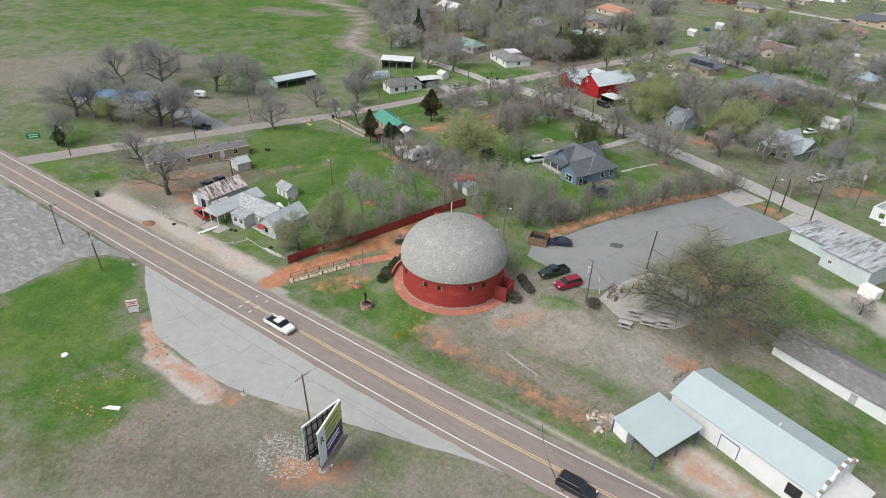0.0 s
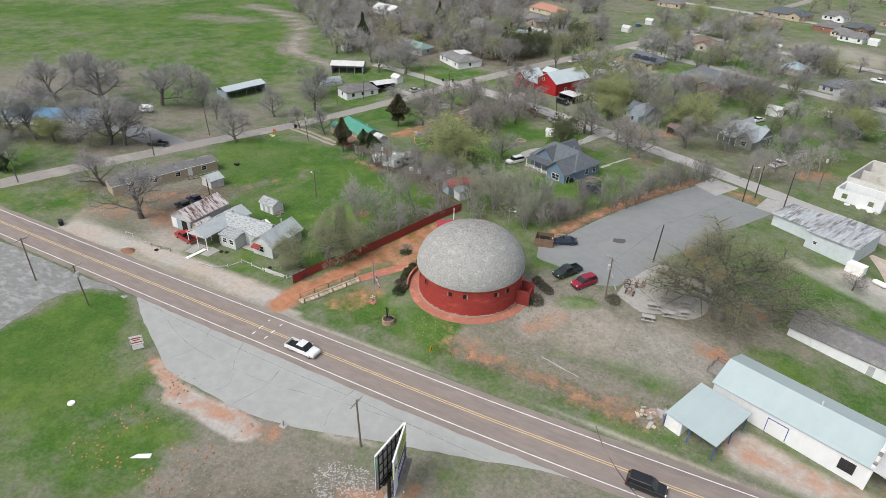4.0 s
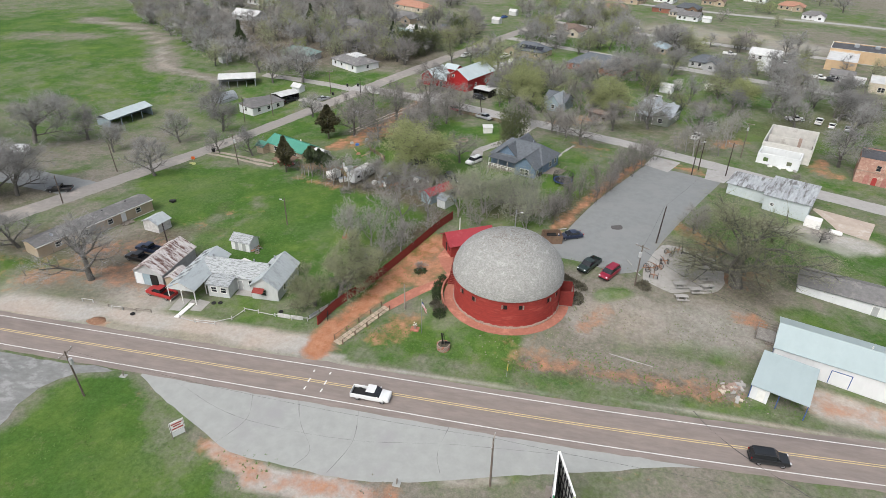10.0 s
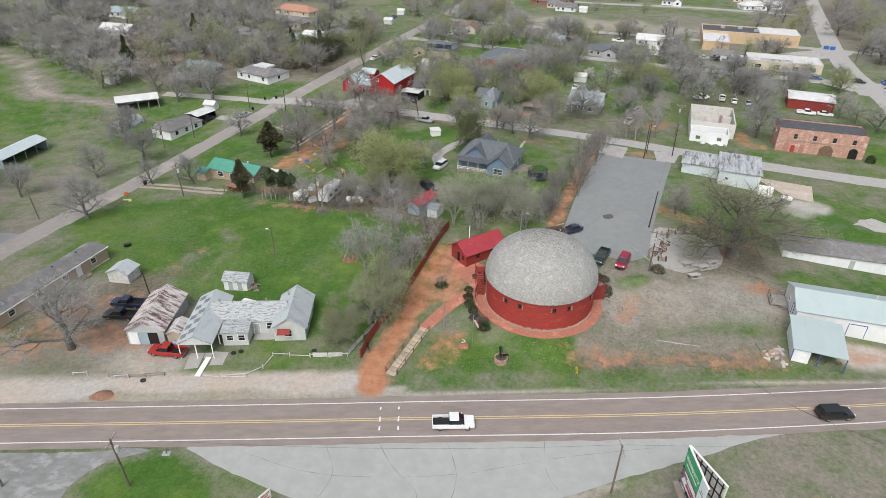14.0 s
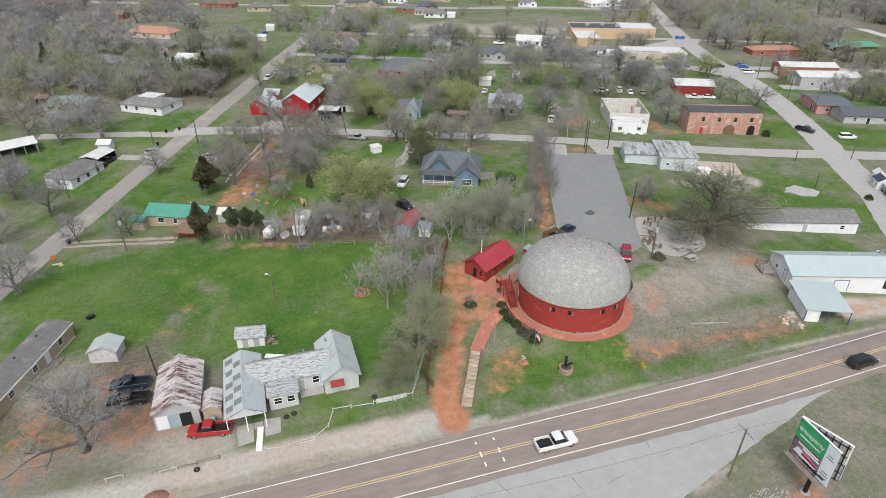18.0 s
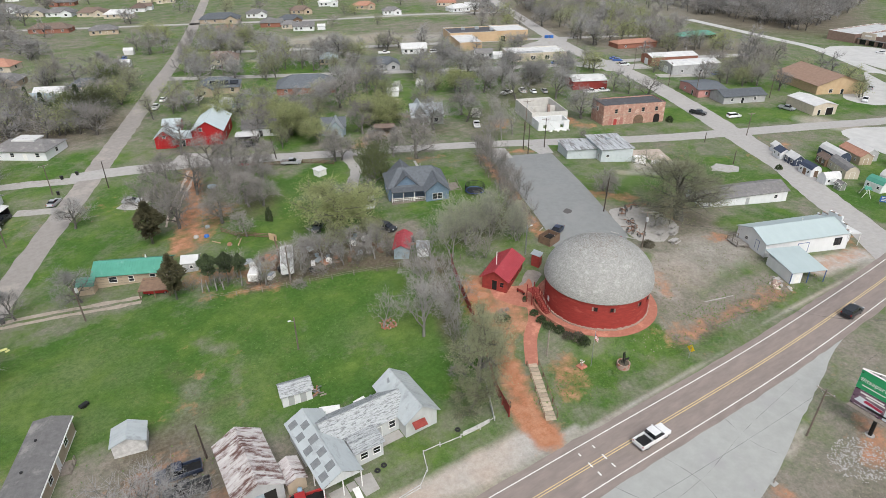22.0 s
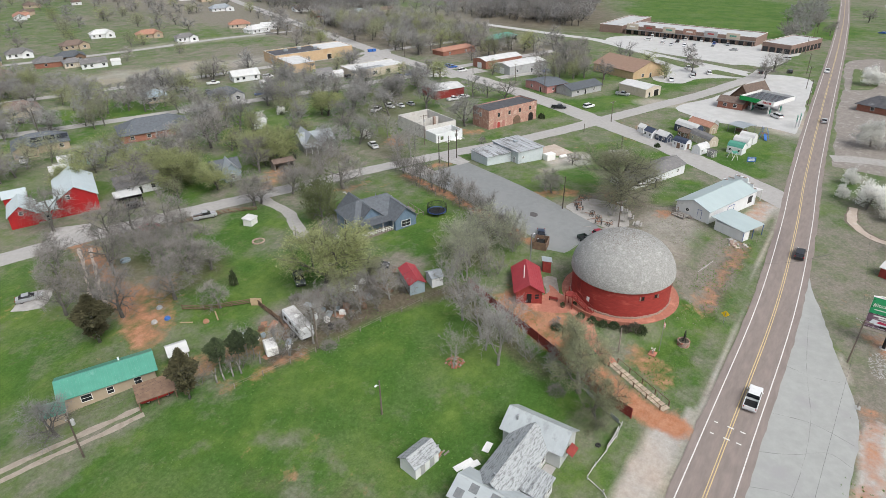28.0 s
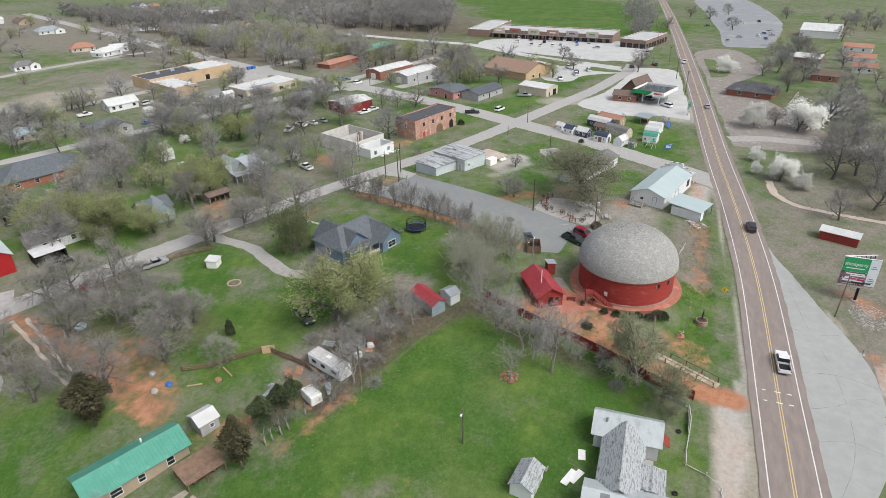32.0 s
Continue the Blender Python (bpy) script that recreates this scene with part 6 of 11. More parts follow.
t, length = home("mobile_home", "long tan mobile home with a grey roof and white skirting", "mobile home", -143.6, 73.0, -135.0, 97.0, 4.6)
mh = block(t, pose(0, 0, 0), length, 4.6, 2.7, 3.15, TAN_WALL, GREY_ROOF, 0.2, ridge_cap=True, base=0.6, openings=tuple(("S", u, 1.1, 1.1, 1.0) for u in (0.16, 0.38, 0.6, 0.86)) + (("S", 0.72, 0.25, 0.95, 2.0, "door", None, WHITE_WALL),))
part("skirting", Geo().box(-length / 2 - 0.03, length / 2 + 0.03, -2.34, 2.34, -0.7, 0.12), WHITE_TRIM, mh, "white skirting")
part("gutter", Geo().box(-length / 2 - 0.2, length / 2 + 0.2, -2.62, -2.5, 2.55, 2.7), WHITE_TRIM, mh)
deck = part("deck", Geo().box(-1.2, 1.2, -3.9, -2.4, 0.1, 0.22), GREY_WOOD, mh, m=pose(length * 0.22, 0, 0))
for px in (-1.1, 0, 1.1):
    part("post", Geo().box(px - 0.05, px + 0.05, -3.9, -3.8, -0.6, 1.2), GREY_WOOD, deck)
part("rail", Geo().box(-1.15, 1.15, -3.9, -3.82, 1.1, 1.2), GREY_WOOD, deck)
for i in range(3):
    part("step", Geo().box(1.2 + 0.3 * i, 1.5 + 0.3 * i, -3.8, -2.7, -0.1 - 0.2 * i, 0.05 - 0.2 * i), GREY_WOOD, deck)
part("satellite_dish", Geo().lathe([(0.0, 0.0), (0.2, 0.03), (0.38, 0.12)], 14), STEEL, mh, m=pose(-9.0, -1.2, 3.4, 50, 0, 20), smooth=True)
for vx in (3.0, 8.5):
    vent(mh, vx, 0.7, 3.1, 0.2, 0.2, BLACK_METAL)

# gift shop beside the barn
t, b = gable_house("gift_shop", "small red gift shop with a red metal roof", "shop", -64.9, 87.9, -57.4, 92.6, 4.8, 2.5, 4.0, RED_WOOD, RED_ROOF, over=0.45, seams=0.45,
                   openings=(("W", 0.5, 0.05, 0.95, 2.0, "door", RED_TRIM, DARK), ("W", 0.8, 0.9, 0.7, 1.0, "window", RED_TRIM), ("S", 0.3, 1.0, 0.9, 0.9, "window", RED_TRIM), ("S", 0.7, 1.0, 0.9, 0.9, "window", RED_TRIM)))
part("vent_pipe", Geo().tube((-1.5, 0.8, 3.2), (-1.5, 0.8, 6.3), 0.09, n=8), WHITE_TRIM, t, "tall white pipe")
single("privy", Geo().box(-0.8, 0.8, -0.8, 0.8, -0.2, 2.3), RED_WOOD, "little red board hut behind the shop", "hut", on_land(-54.2, 92.2, 30))
single("privy_roof", Geo().slab([(-1.0, -1.0, 2.32), (1.0, -1.0, 2.32), (1.0, 1.0, 2.62), (-1.0, 1.0, 2.62)], 0.08), GALV, "grey tin lid of a little hut", "roof", on_land(-54.2, 92.2, 30, 0.06))
# dumpster pen
pen = thing("waste_pen", "brown board pen round a waste bin", "fence", on_land(-46.5, 97.3, 15))
for a, b2, c, d in ((-1.8, 1.8, 1.3, 1.4), (-1.8, -1.7, -1.4, 1.3), (1.7, 1.8, -1.4, 1.3), (-1.8, 1.8, -1.5, -1.4)):
    part("panel", Geo().box(a, b2, c, d, -0.2, 1.7), BROWN_WOOD, pen)
single("waste_bin", Geo().soft_box(-0.9, 0.9, -0.7, 0.7, 0, 1.3, 0.06), DARK, "dark steel waste bin in a board pen", "bin", on_land(-46.5, 97.3, 15))

# brick ring round the barn, paths and log steps
ring = single("pavement_brick_ring", Geo().lathe([(WALL_R - 0.3, 0.0), (10.75, 0.0), (10.8, -0.25)][::-1], 120), BRICK_PATH, "ring of red brick paving round the barn", "pavement", pose(*BARN, BARN_Z + 0.05), kind="structure")
single("pavement_brick_path", ribbon([(-62.5, 83.0), (-65.4, 79.2), (-69, 76.2), (-72.9, 71.2)], lambda t: 2.0 + 0.7 * (1 - t), 0.05, 2, 0.5, geo=Geo()), BRICK_PATH, "red brick path down the bank", "path", kind="structure")
single("pavement_brick_plaza", patch([(-66.5, 91), (-67.4, 88), (-66, 84.6), (-63.4, 81.4), (-61, 82.2), (-60, 86), (-58.2, 89.5), (-61, 88.5)], 0.045, 0.8, 0.3), BRICK_PATH, "red brick forecourt before the shop", "pavement", kind="structure")
single("pavement_west_slab", patch([(-62.5, 84), (-60.2, 80.5), (-60.8, 88), (-57, 91.5), (-55, 89.5), (-61, 89)], 0.04, 0.8), DUSTY_PAD, "grey concrete strip behind the barn", "pavement", kind="structure")
STEP_WOOD = material("weathered_tread_boards", (0.44, 0.36, 0.27), (0.32, 0.255, 0.19), 1.5, 0.9, bump=0.3, per_object=0.18)
steps = thing("log_steps", "broad timber-edged steps down to the road", "steps", on_land(-75.4, 66.2, 0))
n = 13
for i in range(n):
    t0 = i / (n - 1)
    x, y = -72.9 + t0 * (-77.8 + 72.9), 71.0 + t0 * (61.2 - 71.0)
    sd = part("step", Geo().soft_box(-0.75, 0.75, -0.46, 0.36, -0.25, 0.08, 0.03), STEP_WOOD, steps, m=steps.matrix_basis.inverted() @ on_land(x, y, -26.5))
    if i in (0, 3, 6, 9, 12):
        for s in (-1, 1):
            part("post", Geo().box(s * 0.95 - 0.07, s * 0.95 + 0.07, -0.07, 0.07, -0.3, 1.0), BROWN_WOOD, steps, m=steps.matrix_basis.inverted() @ on_land(x, y, -26.5))
for s in (-1, 1):
    a, b2 = on_land(-72.9, 71.0, -26.5) @ Vector((s * 0.95, 0, 0.95)), on_land(-77.8, 61.2, -26.5) @ Vector((s * 0.95, 0, 0.95))
    inv = steps.matrix_basis.inverted()
    part("rail", Geo().tube(inv @ a, inv @ b2, 0.05, n=6), BROWN_WOOD, steps)

# retaining curve with shrubs west of the barn
single("retaining_wall", Geo().lathe([(11.0, -0.3), (11.0, 0.75), (11.25, 0.75), (11.25, -0.6)][::-1], 24, radians(150), radians(212)), BRICK_PATH, "low curved brick retaining wall", "wall", pose(*BARN, BARN_Z), kind="structure")

# white hall with a false front, carport and wooden deck
DECK_GREY = material("bleached_deck_boards", (0.36, 0.34, 0.31), (0.24, 0.22, 0.2), 1.5, 0.9, bump=0.4, wave=("Y", 3.5, 0.3, 0.35))
wx, wy, wrz, wl_ = front(-11.0, 71.3, 8.0, 64.8, 8.8)
clear(wx, wy, 12)
hall = thing("white_hall", "long white hall with a pale blue-grey metal roof", "hall", on_land(wx, wy, wrz, 0.1))
block(hall, pose(0, 0, 0), wl_, 8.8, 3.3, 4.9, WHITE_WALL, HALL_METAL, 0.3, base=0.8,
           openings=(("S", 0.46, 0.0, 2.6, 2.3, "door", BLUE_TRIM, WHITE_WALL), ("S", 0.89, 0.8, 1.7, 1.6, "window", BLACK_METAL), ("W", 0.72, 0.9, 0.95, 2.0, "door", BLUE_TRIM, WHITE_WALL), ("W", 0.35, 1.6, 0.8, 0.7), ("N", 0.5, 1.2, 1.0, 1.0)))
vent(hall, 2.2, 0.5, 4.8, 0.1, 0.6, WHITE_TRIM)
ff = part("false_front", Geo().box(wl_ / 2, wl_ / 2 + 0.35, -4.5, 4.5, -0.8, 3.6).box(wl_ / 2, wl_ / 2 + 0.35, -3.4, 3.4, 3.6, 4.6).box(wl_ / 2, wl_ / 2 + 0.35, -1.8, 1.8, 4.6, 5.6), WHITE_WALL, hall, "stepped false front")
rnd = random.Random(8)
for k in range(22):
    y = -4.4 + 8.8 * k / 21
    z = 3.6 if abs(y) > 3.4 else 4.6 if abs(y) > 1.8 else 5.6
    part("coping_stone", Geo().soft_box(-0.05, 0.42, -0.19, 0.19, 0, rnd.uniform(0.14, 0.26), 0.03), rnd.choice((BARN_STONE, WHITE_WALL, GREY_WOOD)), ff, m=pose(wl_ / 2, y, z))
lean(hall, pose(wl_ / 2 + 2.0, -0.9, 0, 0, 0, 90), 7.0, 3.4, 3.0, 2.6, PALE_ROOF, WHITE_TRIM, 4)
dk = part("deck", Geo().box(-3.0, -0.1, 0.2, 3.6, 0.75, 0.9), DECK_GREY, hall, "weathered wooden deck", m=pose(-wl_ / 2, 0, 0))
for px, py in ((-2.9, 0.3), (-2.9, 3.5), (-0.3, 3.5), (-1.5, 3.5), (-2.9, 1.9)):
    part("post", Geo().box(px - 0.06, px + 0.06, py - 0.06, py + 0.06, -1.0, 1.9), GREY_WOOD, dk)
for z in (1.3, 1.85):
    part("rail", Geo().box(-2.95, -2.87, 0.3, 3.5, z, z + 0.08), GREY_WOOD, dk)
    part("rail", Geo().box(-2.95, -0.2, 3.46, 3.54, z, z + 0.08), GREY_WOOD, dk)
for i in range(5):
    part("step", Geo().box(-1.3, -0.1, 0.2 - 0.28 * (i + 1), 0.2 - 0.28 * i, 0.6 - 0.18 * i, 0.72 - 0.18 * i), GREY_WOOD, dk)
part("deck_skirt", Geo().box(-3.0, -0.1, 3.58, 3.64, -0.6, 0.75), WHITE_WALL, dk)
# carport
cp = thing("carport", "open carport with a galvanised sheet roof and blue posts", "carport", on_land(-10.9, 65.1, -23))
clear(-11, 64.4, 5)
lean(cp, pose(0, 0, 0), 7.6, 8.6, 3.1, 2.45, HALL_METAL, BLUE_TRIM, 3)
part("store_wall", Geo().box(-3.6, -1.2, -4.0, 3.2, -0.5, 2.45), WHITE_WALL, cp, "white board store room")
part("store_door", Geo().box(-2.7, -1.7, -4.04, -4.0, 0, 1.9), WHITE_TRIM, cp)
for py in (3.9, 0.2):
    part("post", Geo().box(3.5, 3.62, py - 0.06, py + 0.06, -0.4, 2.7), BLUE_TRIM, cp)
rnd = random.Random(9)
for k in range(26):
    s = rnd.uniform(0.25, 0.75)
    single("rubble_block", Geo().soft_box(-s, s, -s * 0.4, s * 0.4, -0.1, s * 0.5, 0.05), rnd.choice((CONCRETE, BARN_STONE, BARN_STONE, CREAM_WALL)), "broken pale rubble block", "rubble", on_land(-17.8 + rnd.gauss(0, 1.1), 63.9 + rnd.gauss(0, 1.0), rnd.uniform(0, 180)) @ pose(0, 0, 0, rnd.uniform(-20, 20), rnd.uniform(-20, 20)), group="rubble heap")
# long white building behind the hall
t, b = gable_house("long_white_house", "long low white building with a grey shingle roof", "house", -2, 92.8, 20.6, 85.4, 7.0, 2.6, 4.0, WHITE_WALL, GREY_ROOF, over=0.35,
                   openings=tuple(("S", u, 1.0, 0.9, 0.8) for u in (0.86,)) + (("S", 0.52, 0.0, 1.0, 2.0, "door", None, GREY_WALL),))

# flat-roofed pair by the back street
t = thing("flat_roofed_building", "pale blue-grey block building with stained flat roofs", "building", on_land(1.5, 132.5, -24))
clear(2, 133, 10)
flat_block(t, pose(-4.2, 1.6, 0), 8.6, 8.2, 3.0, PALE_BLOCK, LEAKY, 0.15, base=0.8)
part("eave", Geo().soft_box(-8.9, 0.5, -2.9, 6.1, 3.02, 3.22, 0.04), LEAKY, t, "overhanging stained roof edge")
part("eave", Geo().soft_box(-0.2, 9.8, -6.1, 7.1, 3.72, 3.94, 0.04), LEAKY, t, "overhanging stained roof edge")
flat_block(t, pose(4.8, 0.5, 0), 9.2, 12.5, 3.7, PALE_BLOCK, LEAKY, 0.15, base=0.8, openings=(("W", 0.85, 0.0, 0.95, 2.0, "door", None, GREY_WALL), ("S", 0.2, 1.6, 0.7, 0.6)))
part("air_unit", Geo().soft_box(-0.6, 0.6, -0.5, 0.5, 3.9, 4.5, 0.05), GALV, t, m=pose(5, 2, 0))
single("propane_tank", Geo().lathe([(0.0, -1.3), (0.35, -1.2), (0.5, -0.9), (0.5, 0.9), (0.35, 1.2), (0.0, 1.3)], 16), WHITE_TRIM, "white propane tank beside a building", "tank", on_land(12.6, 119.0, 60, 0.55) @ pose(0, 0, 0, 90), smooth=True)
single("white_box_trailer", Geo().soft_box(-1.6, 1.6, -1.0, 1.0, 0.0, 2.0, 0.08), WHITE_TRIM, "small white box shed on bare ground", "shed", on_land(8.6, 121.6, -25))

# roofless ruin
RUIN_WALL = material("peeling_pale_plaster", (0.58, 0.565, 0.52), (0.47, 0.455, 0.42), 0.7, 0.9, bump=0.3, spots=(0.4, 0.37, 0.33), spot_scale=0.4, spot_size=0.62)
RUIN_FLOOR = material("rubble_floor", (0.15, 0.135, 0.115), (0.095, 0.085, 0.075), 1.2, 0.95, bump=0.6, spots=(0.34, 0.31, 0.28), spot_scale=0.6, spot_size=0.6)
t = thing("roofless_building", "roofless white block building", "ruin", on_land(14.5, 169, -21))
clear(15, 170, 13)


def shell(parent, m, L, W, h, mat, inner, gaps):
    """Four bare walls with window holes in the front one."""
    x, y, w = L / 2, W / 2, 0.3
    body = part("wall", Geo().box(-x, x, y - w, y, -0.6, h).box(-x, -x + w, -y, y - w, -0.6, h).box(x - w, x, -y, y - w, -0.6, h), mat, parent, m=m)
    edges = [-x + w] + [v for g0 in gaps for v in g0] + [x - w]
    for a, b3 in zip(edges[::2], edges[1::2]):
        part("pier", Geo().box(a, b3, -y, -y + w, -0.6, h), mat, body)
    for a, b3 in gaps:
        part("sill_wall", Geo().box(a, b3, -y, -y + w, -0.6, 1.0), mat, body)
        part("lintel", Geo().box(a, b3, -y, -y + w, 2.3, h), mat, body)
    part("floor", Geo().box(-x + w, x - w, -y + w, y - w, -0.3, 0.06), inner, body)
    return body


shell(t, pose(0.6, 3.6, 0), 12.5, 17.5, 4.4, RUIN_WALL, RUIN_FLOOR, ())
shell(t, pose(-0.3, -8.4, 0), 10.5, 6.2, 3.2, WHITE_WALL, RUIN_FLOOR, ((-3.6, -2.4), (2.2, 3.4)))
part("cross_wall", Geo().box(-5.2, 6.2, 4.5, 4.8, -0.3, 3.6), RUIN_WALL, t)
part("column", Geo().box(2.6, 3.4, 2.0, 2.8, -0.3, 4.6), BARN_STONE, t)
for k in range(8):
    single("debris", Geo().soft_box(-0.6, 0.6, -0.3, 0.3, 0, 0.3, 0.05), rnd.choice((WHITE_TRIM, CONCRETE)), "pale debris before a ruin", "debris", on_land(8 + rnd.uniform(0, 7), 157 + rnd.uniform(-1.2, 1.2), rnd.uniform(0, 180)), group="debris by the ruin")

# two-storey sandstone building
sx, sy, srz, sl = front(27.4, 153.6, 48.2, 145.9, 9.0)
clear(sx, sy, 12)
t = thing("sandstone_building", "two-storey red sandstone building with arched openings", "building", on_land(sx, sy, srz))
body = flat_block(t, pose(0, 0, 0), sl, 9.0, 6.8, SANDSTONE, BLACK_ROOF, 0.35, cap=BLACK_ROOF, base=0.8,
                  openings=[("S", u, 4.0, 0.9, 1.3, "window", GREY_WOOD) for u in (0.2, 0.42, 0.64, 0.86)] + [("W", 0.5, 4.0, 0.9, 1.3), ("E", 0.3, 4.0, 0.9, 1.3), ("E", 0.7, 4.0, 0.9, 1.3)])


def arch(parent, u, w, h, mat, L, W):
    x, g = (u - 0.5) * L, Geo()
    pts = [(x - w / 2, -W / 2 - 0.04, 0), (x + w / 2, -W / 2 - 0.04, 0)] + [(x + w / 2 * math.cos(a), -W / 2 - 0.04, h - w / 2 + w / 2 * math.sin(a)) for a in [math.pi * k / 12 for k in range(13)]]
    back_pts = [(p[0], p[1] + 0.1, p[2]) for p in pts]
    n = len(pts)
    g.add(pts + back_pts, [tuple(range(n))] + [(i, (i + 1) % n, n + (i + 1) % n, n + i) for i in range(n)])
    return part("arch", g, mat, parent)


PINK_SHUTTER = material("faded_pink_shutter", (0.42, 0.2, 0.17), (0.3, 0.13, 0.11), 1.5, 0.9)
for u, w, h, mat in ((0.2, 1.1, 2.2, RED_TRIM), (0.3, 1.2, 2.5, PINK_SHUTTER), (0.12, 1.2, 2.5, PINK_SHUTTER), (0.58, 3.6, 3.0, BROWN_WOOD), (0.88, 2.2, 2.9, DARK)):
    arch(body, u, w, h, mat, sl, 9.0)
for u in (0.2, 0.42, 0.64, 0.86):
    part("stone_sill", Geo().box((u - 0.5) * sl - 0.65, (u - 0.5) * sl + 0.65, -4.62, -4.45, 3.82, 3.98), CREAM_WALL, body)
part("string_course", Geo().box(-sl / 2 - 0.06, sl / 2 + 0.06, -4.62, -4.5, 3.35, 3.5), BARN_STONE, body)

# blue cottage with cross gables, porch and deck
clear(-55, 134, 10)
bh = thing("blue_house", "slate-blue house with dark cross-gabled roofs and a porch", "house", on_land(-55.6, 134.6, -22, 0.1))
block(bh, pose(-0.5, 1.2, 0), 14.0, 9.5, 3.0, 6.0, BLUE_WALL, DARK_ROOF, 0.45, hip=3.0, base=1.0, openings=(("E", 0.5, 1.0, 1.2, 1.3), ("E", 0.8, 1.0, 1.0, 1.3), ("W", 0.5, 1.0, 1.2, 1.3)))
block(bh, pose(3.6, -2.6, 0, 0, 0, 90), 8.5, 5.4, 3.0, 5.3, BLUE_WALL, DARK_ROOF, 0.45, base=1.0, openings=(("W", 0.5, 0.8, 2.2, 1.4), ("N", 0.3, 0.9, 1.0, 1.3), ("S", 0.15, 0.1, 0.95, 2.0, "door")))
block(bh, pose(-3.2, 2.0, 0, 0, 0, 90), 10.5, 6.0, 3.0, 5.7, BLUE_WALL, DARK_ROOF, 0.45, base=1.0)
lean(bh, pose(-3.0, -4.6, 0), 8.0, 2.8, 3.0, 2.6, DARK_ROOF, WHITE_TRIM, 4)
part("porch_floor", Geo().box(-7.0, 1.0, -6.0, -3.4, -0.6, 0.3), GREY_WOOD, bh)
for z in (0.75, 1.15):
    part("porch_rail", Geo().box(-7.0, 1.0, -5.96, -5.88, z, z + 0.09), WHITE_TRIM, bh)
for k in range(17):
    part("baluster", Geo().box(-7.0 + 0.5 * k, -6.94 + 0.5 * k, -5.95, -5.89, 0.3, 1.2), WHITE_TRIM, bh)
part("deck", Geo().box(6.4, 10.2, -4.0, 3.0, -0.4, 0.35), GREY_WOOD, bh, "grey wooden side deck")
for px, py in ((10.1, -3.9), (10.1, -1.6), (10.1, 0.7), (10.1, 2.9), (8.2, -3.9), (8.2, 2.9)):
    part("deck_post", Geo().box(px - 0.06, px + 0.06, py - 0.06, py + 0.06, 0.3, 1.4), GREY_WOOD, bh)
part("deck_rail", Geo().box(10.06, 10.14, -3.9, 2.9, 1.3, 1.4), GREY_WOOD, bh)
part("deck_rail", Geo().box(6.6, 10.1, -3.94, -3.86, 1.3, 1.4), GREY_WOOD, bh)
for vx, vy, vz in ((1.0, 2.2, 5.7), (4.2, 0.5, 4.9), (-4, 1, 5.4)):
    vent(bh, vx, vy, vz, 0.1, 0.6)
tr = thing("trampoline", "round black trampoline with a net on poles", "trampoline", on_land(-45.6, 124.8))
part("mat", Geo().lathe([(0.0, 0.85), (1.95, 0.85), (1.95, 0.83)], 28), BLACK_METAL, tr)
part("pad_ring", Geo().lathe([(1.95, 0.88), (2.3, 0.88), (2.3, 0.8), (1.95, 0.8)], 28), BLUE_TRIM, tr)
for k in range(8):
    a = math.pi * k / 4
    part("pole", Geo().tube((2.3 * math.cos(a), 2.3 * math.sin(a), -0.1), (2.3 * math.cos(a), 2.3 * math.sin(a), 2.4), 0.035, n=6), BLACK_METAL, tr)
net = Geo()
for k in range(64):
    a = 2 * math.pi * k / 64
    net.tube((2.3 * math.cos(a), 2.3 * math.sin(a), 0.86), (2.3 * math.cos(a), 2.3 * math.sin(a), 2.36), 0.03, n=3)
part("net", net, BLACK_METAL, tr, "black safety net", kind="stuff")
part("net_hoop", Geo().lathe([(2.27, 2.36), (2.33, 2.36), (2.33, 2.42), (2.27, 2.42), (2.27, 2.36)], 28), BLACK_METAL, tr)
for z in (1.2, 1.6, 2.0):
    part("net_line", Geo().lathe([(2.29, z), (2.31, z), (2.31, z + 0.02), (2.29, z)], 28), BLACK_METAL, tr)

# bright red barn house with a wing
clear(-88, 216, 13)
t, b = gable_house("red_barn_house", "bright red barn-style house with a pale metal roof", "house", -91.0, 210.2, -82.6, 206.4, 17, 4.6, 7.4, BRIGHT_RED, WHITE_METAL, True, over=0.5, seams=0.8,
                   openings=(("W", 0.5, 0.0, 3.0, 2.6, "door", RED_TRIM, BRIGHT_RED), ("W", 0.3, 4.4, 0.9, 1.0), ("S", 0.3, 1.2, 1.0, 1.2), ("S", 0.7, 1.2, 1.0, 1.2)))
t, b = gable_house("red_barn_wing", "bright red gabled wing with a pale metal roof", "house", -101.3, 213.6, -96.0, 211.3, 9, 3.4, 5.6, BRIGHT_RED, WHITE_METAL, True, over=0.4, seams=0.8, openings=(("W", 0.5, 3.2, 0.9, 0.9), ("W", 0.5, 0.3, 2.2, 1.9, "window", RED_TRIM, BRIGHT_RED)))
t, b = gable_house("red_link_porch", "low red link with a pale roof and white porch", "porch", -96.0, 212.6, -91.0, 210.4, 6, 2.6, 4.0, BRIGHT_RED, WHITE_METAL, over=0.3, openings=(("S", 0.5, 0, 1.0, 2.0, "door"),))
t, b = gable_house("red_hut", "small red hut with a pale roof", "hut", -96, 229, -91, 227, 5, 2.4, 3.6, BRIGHT_RED, WHITE_METAL, over=0.3)

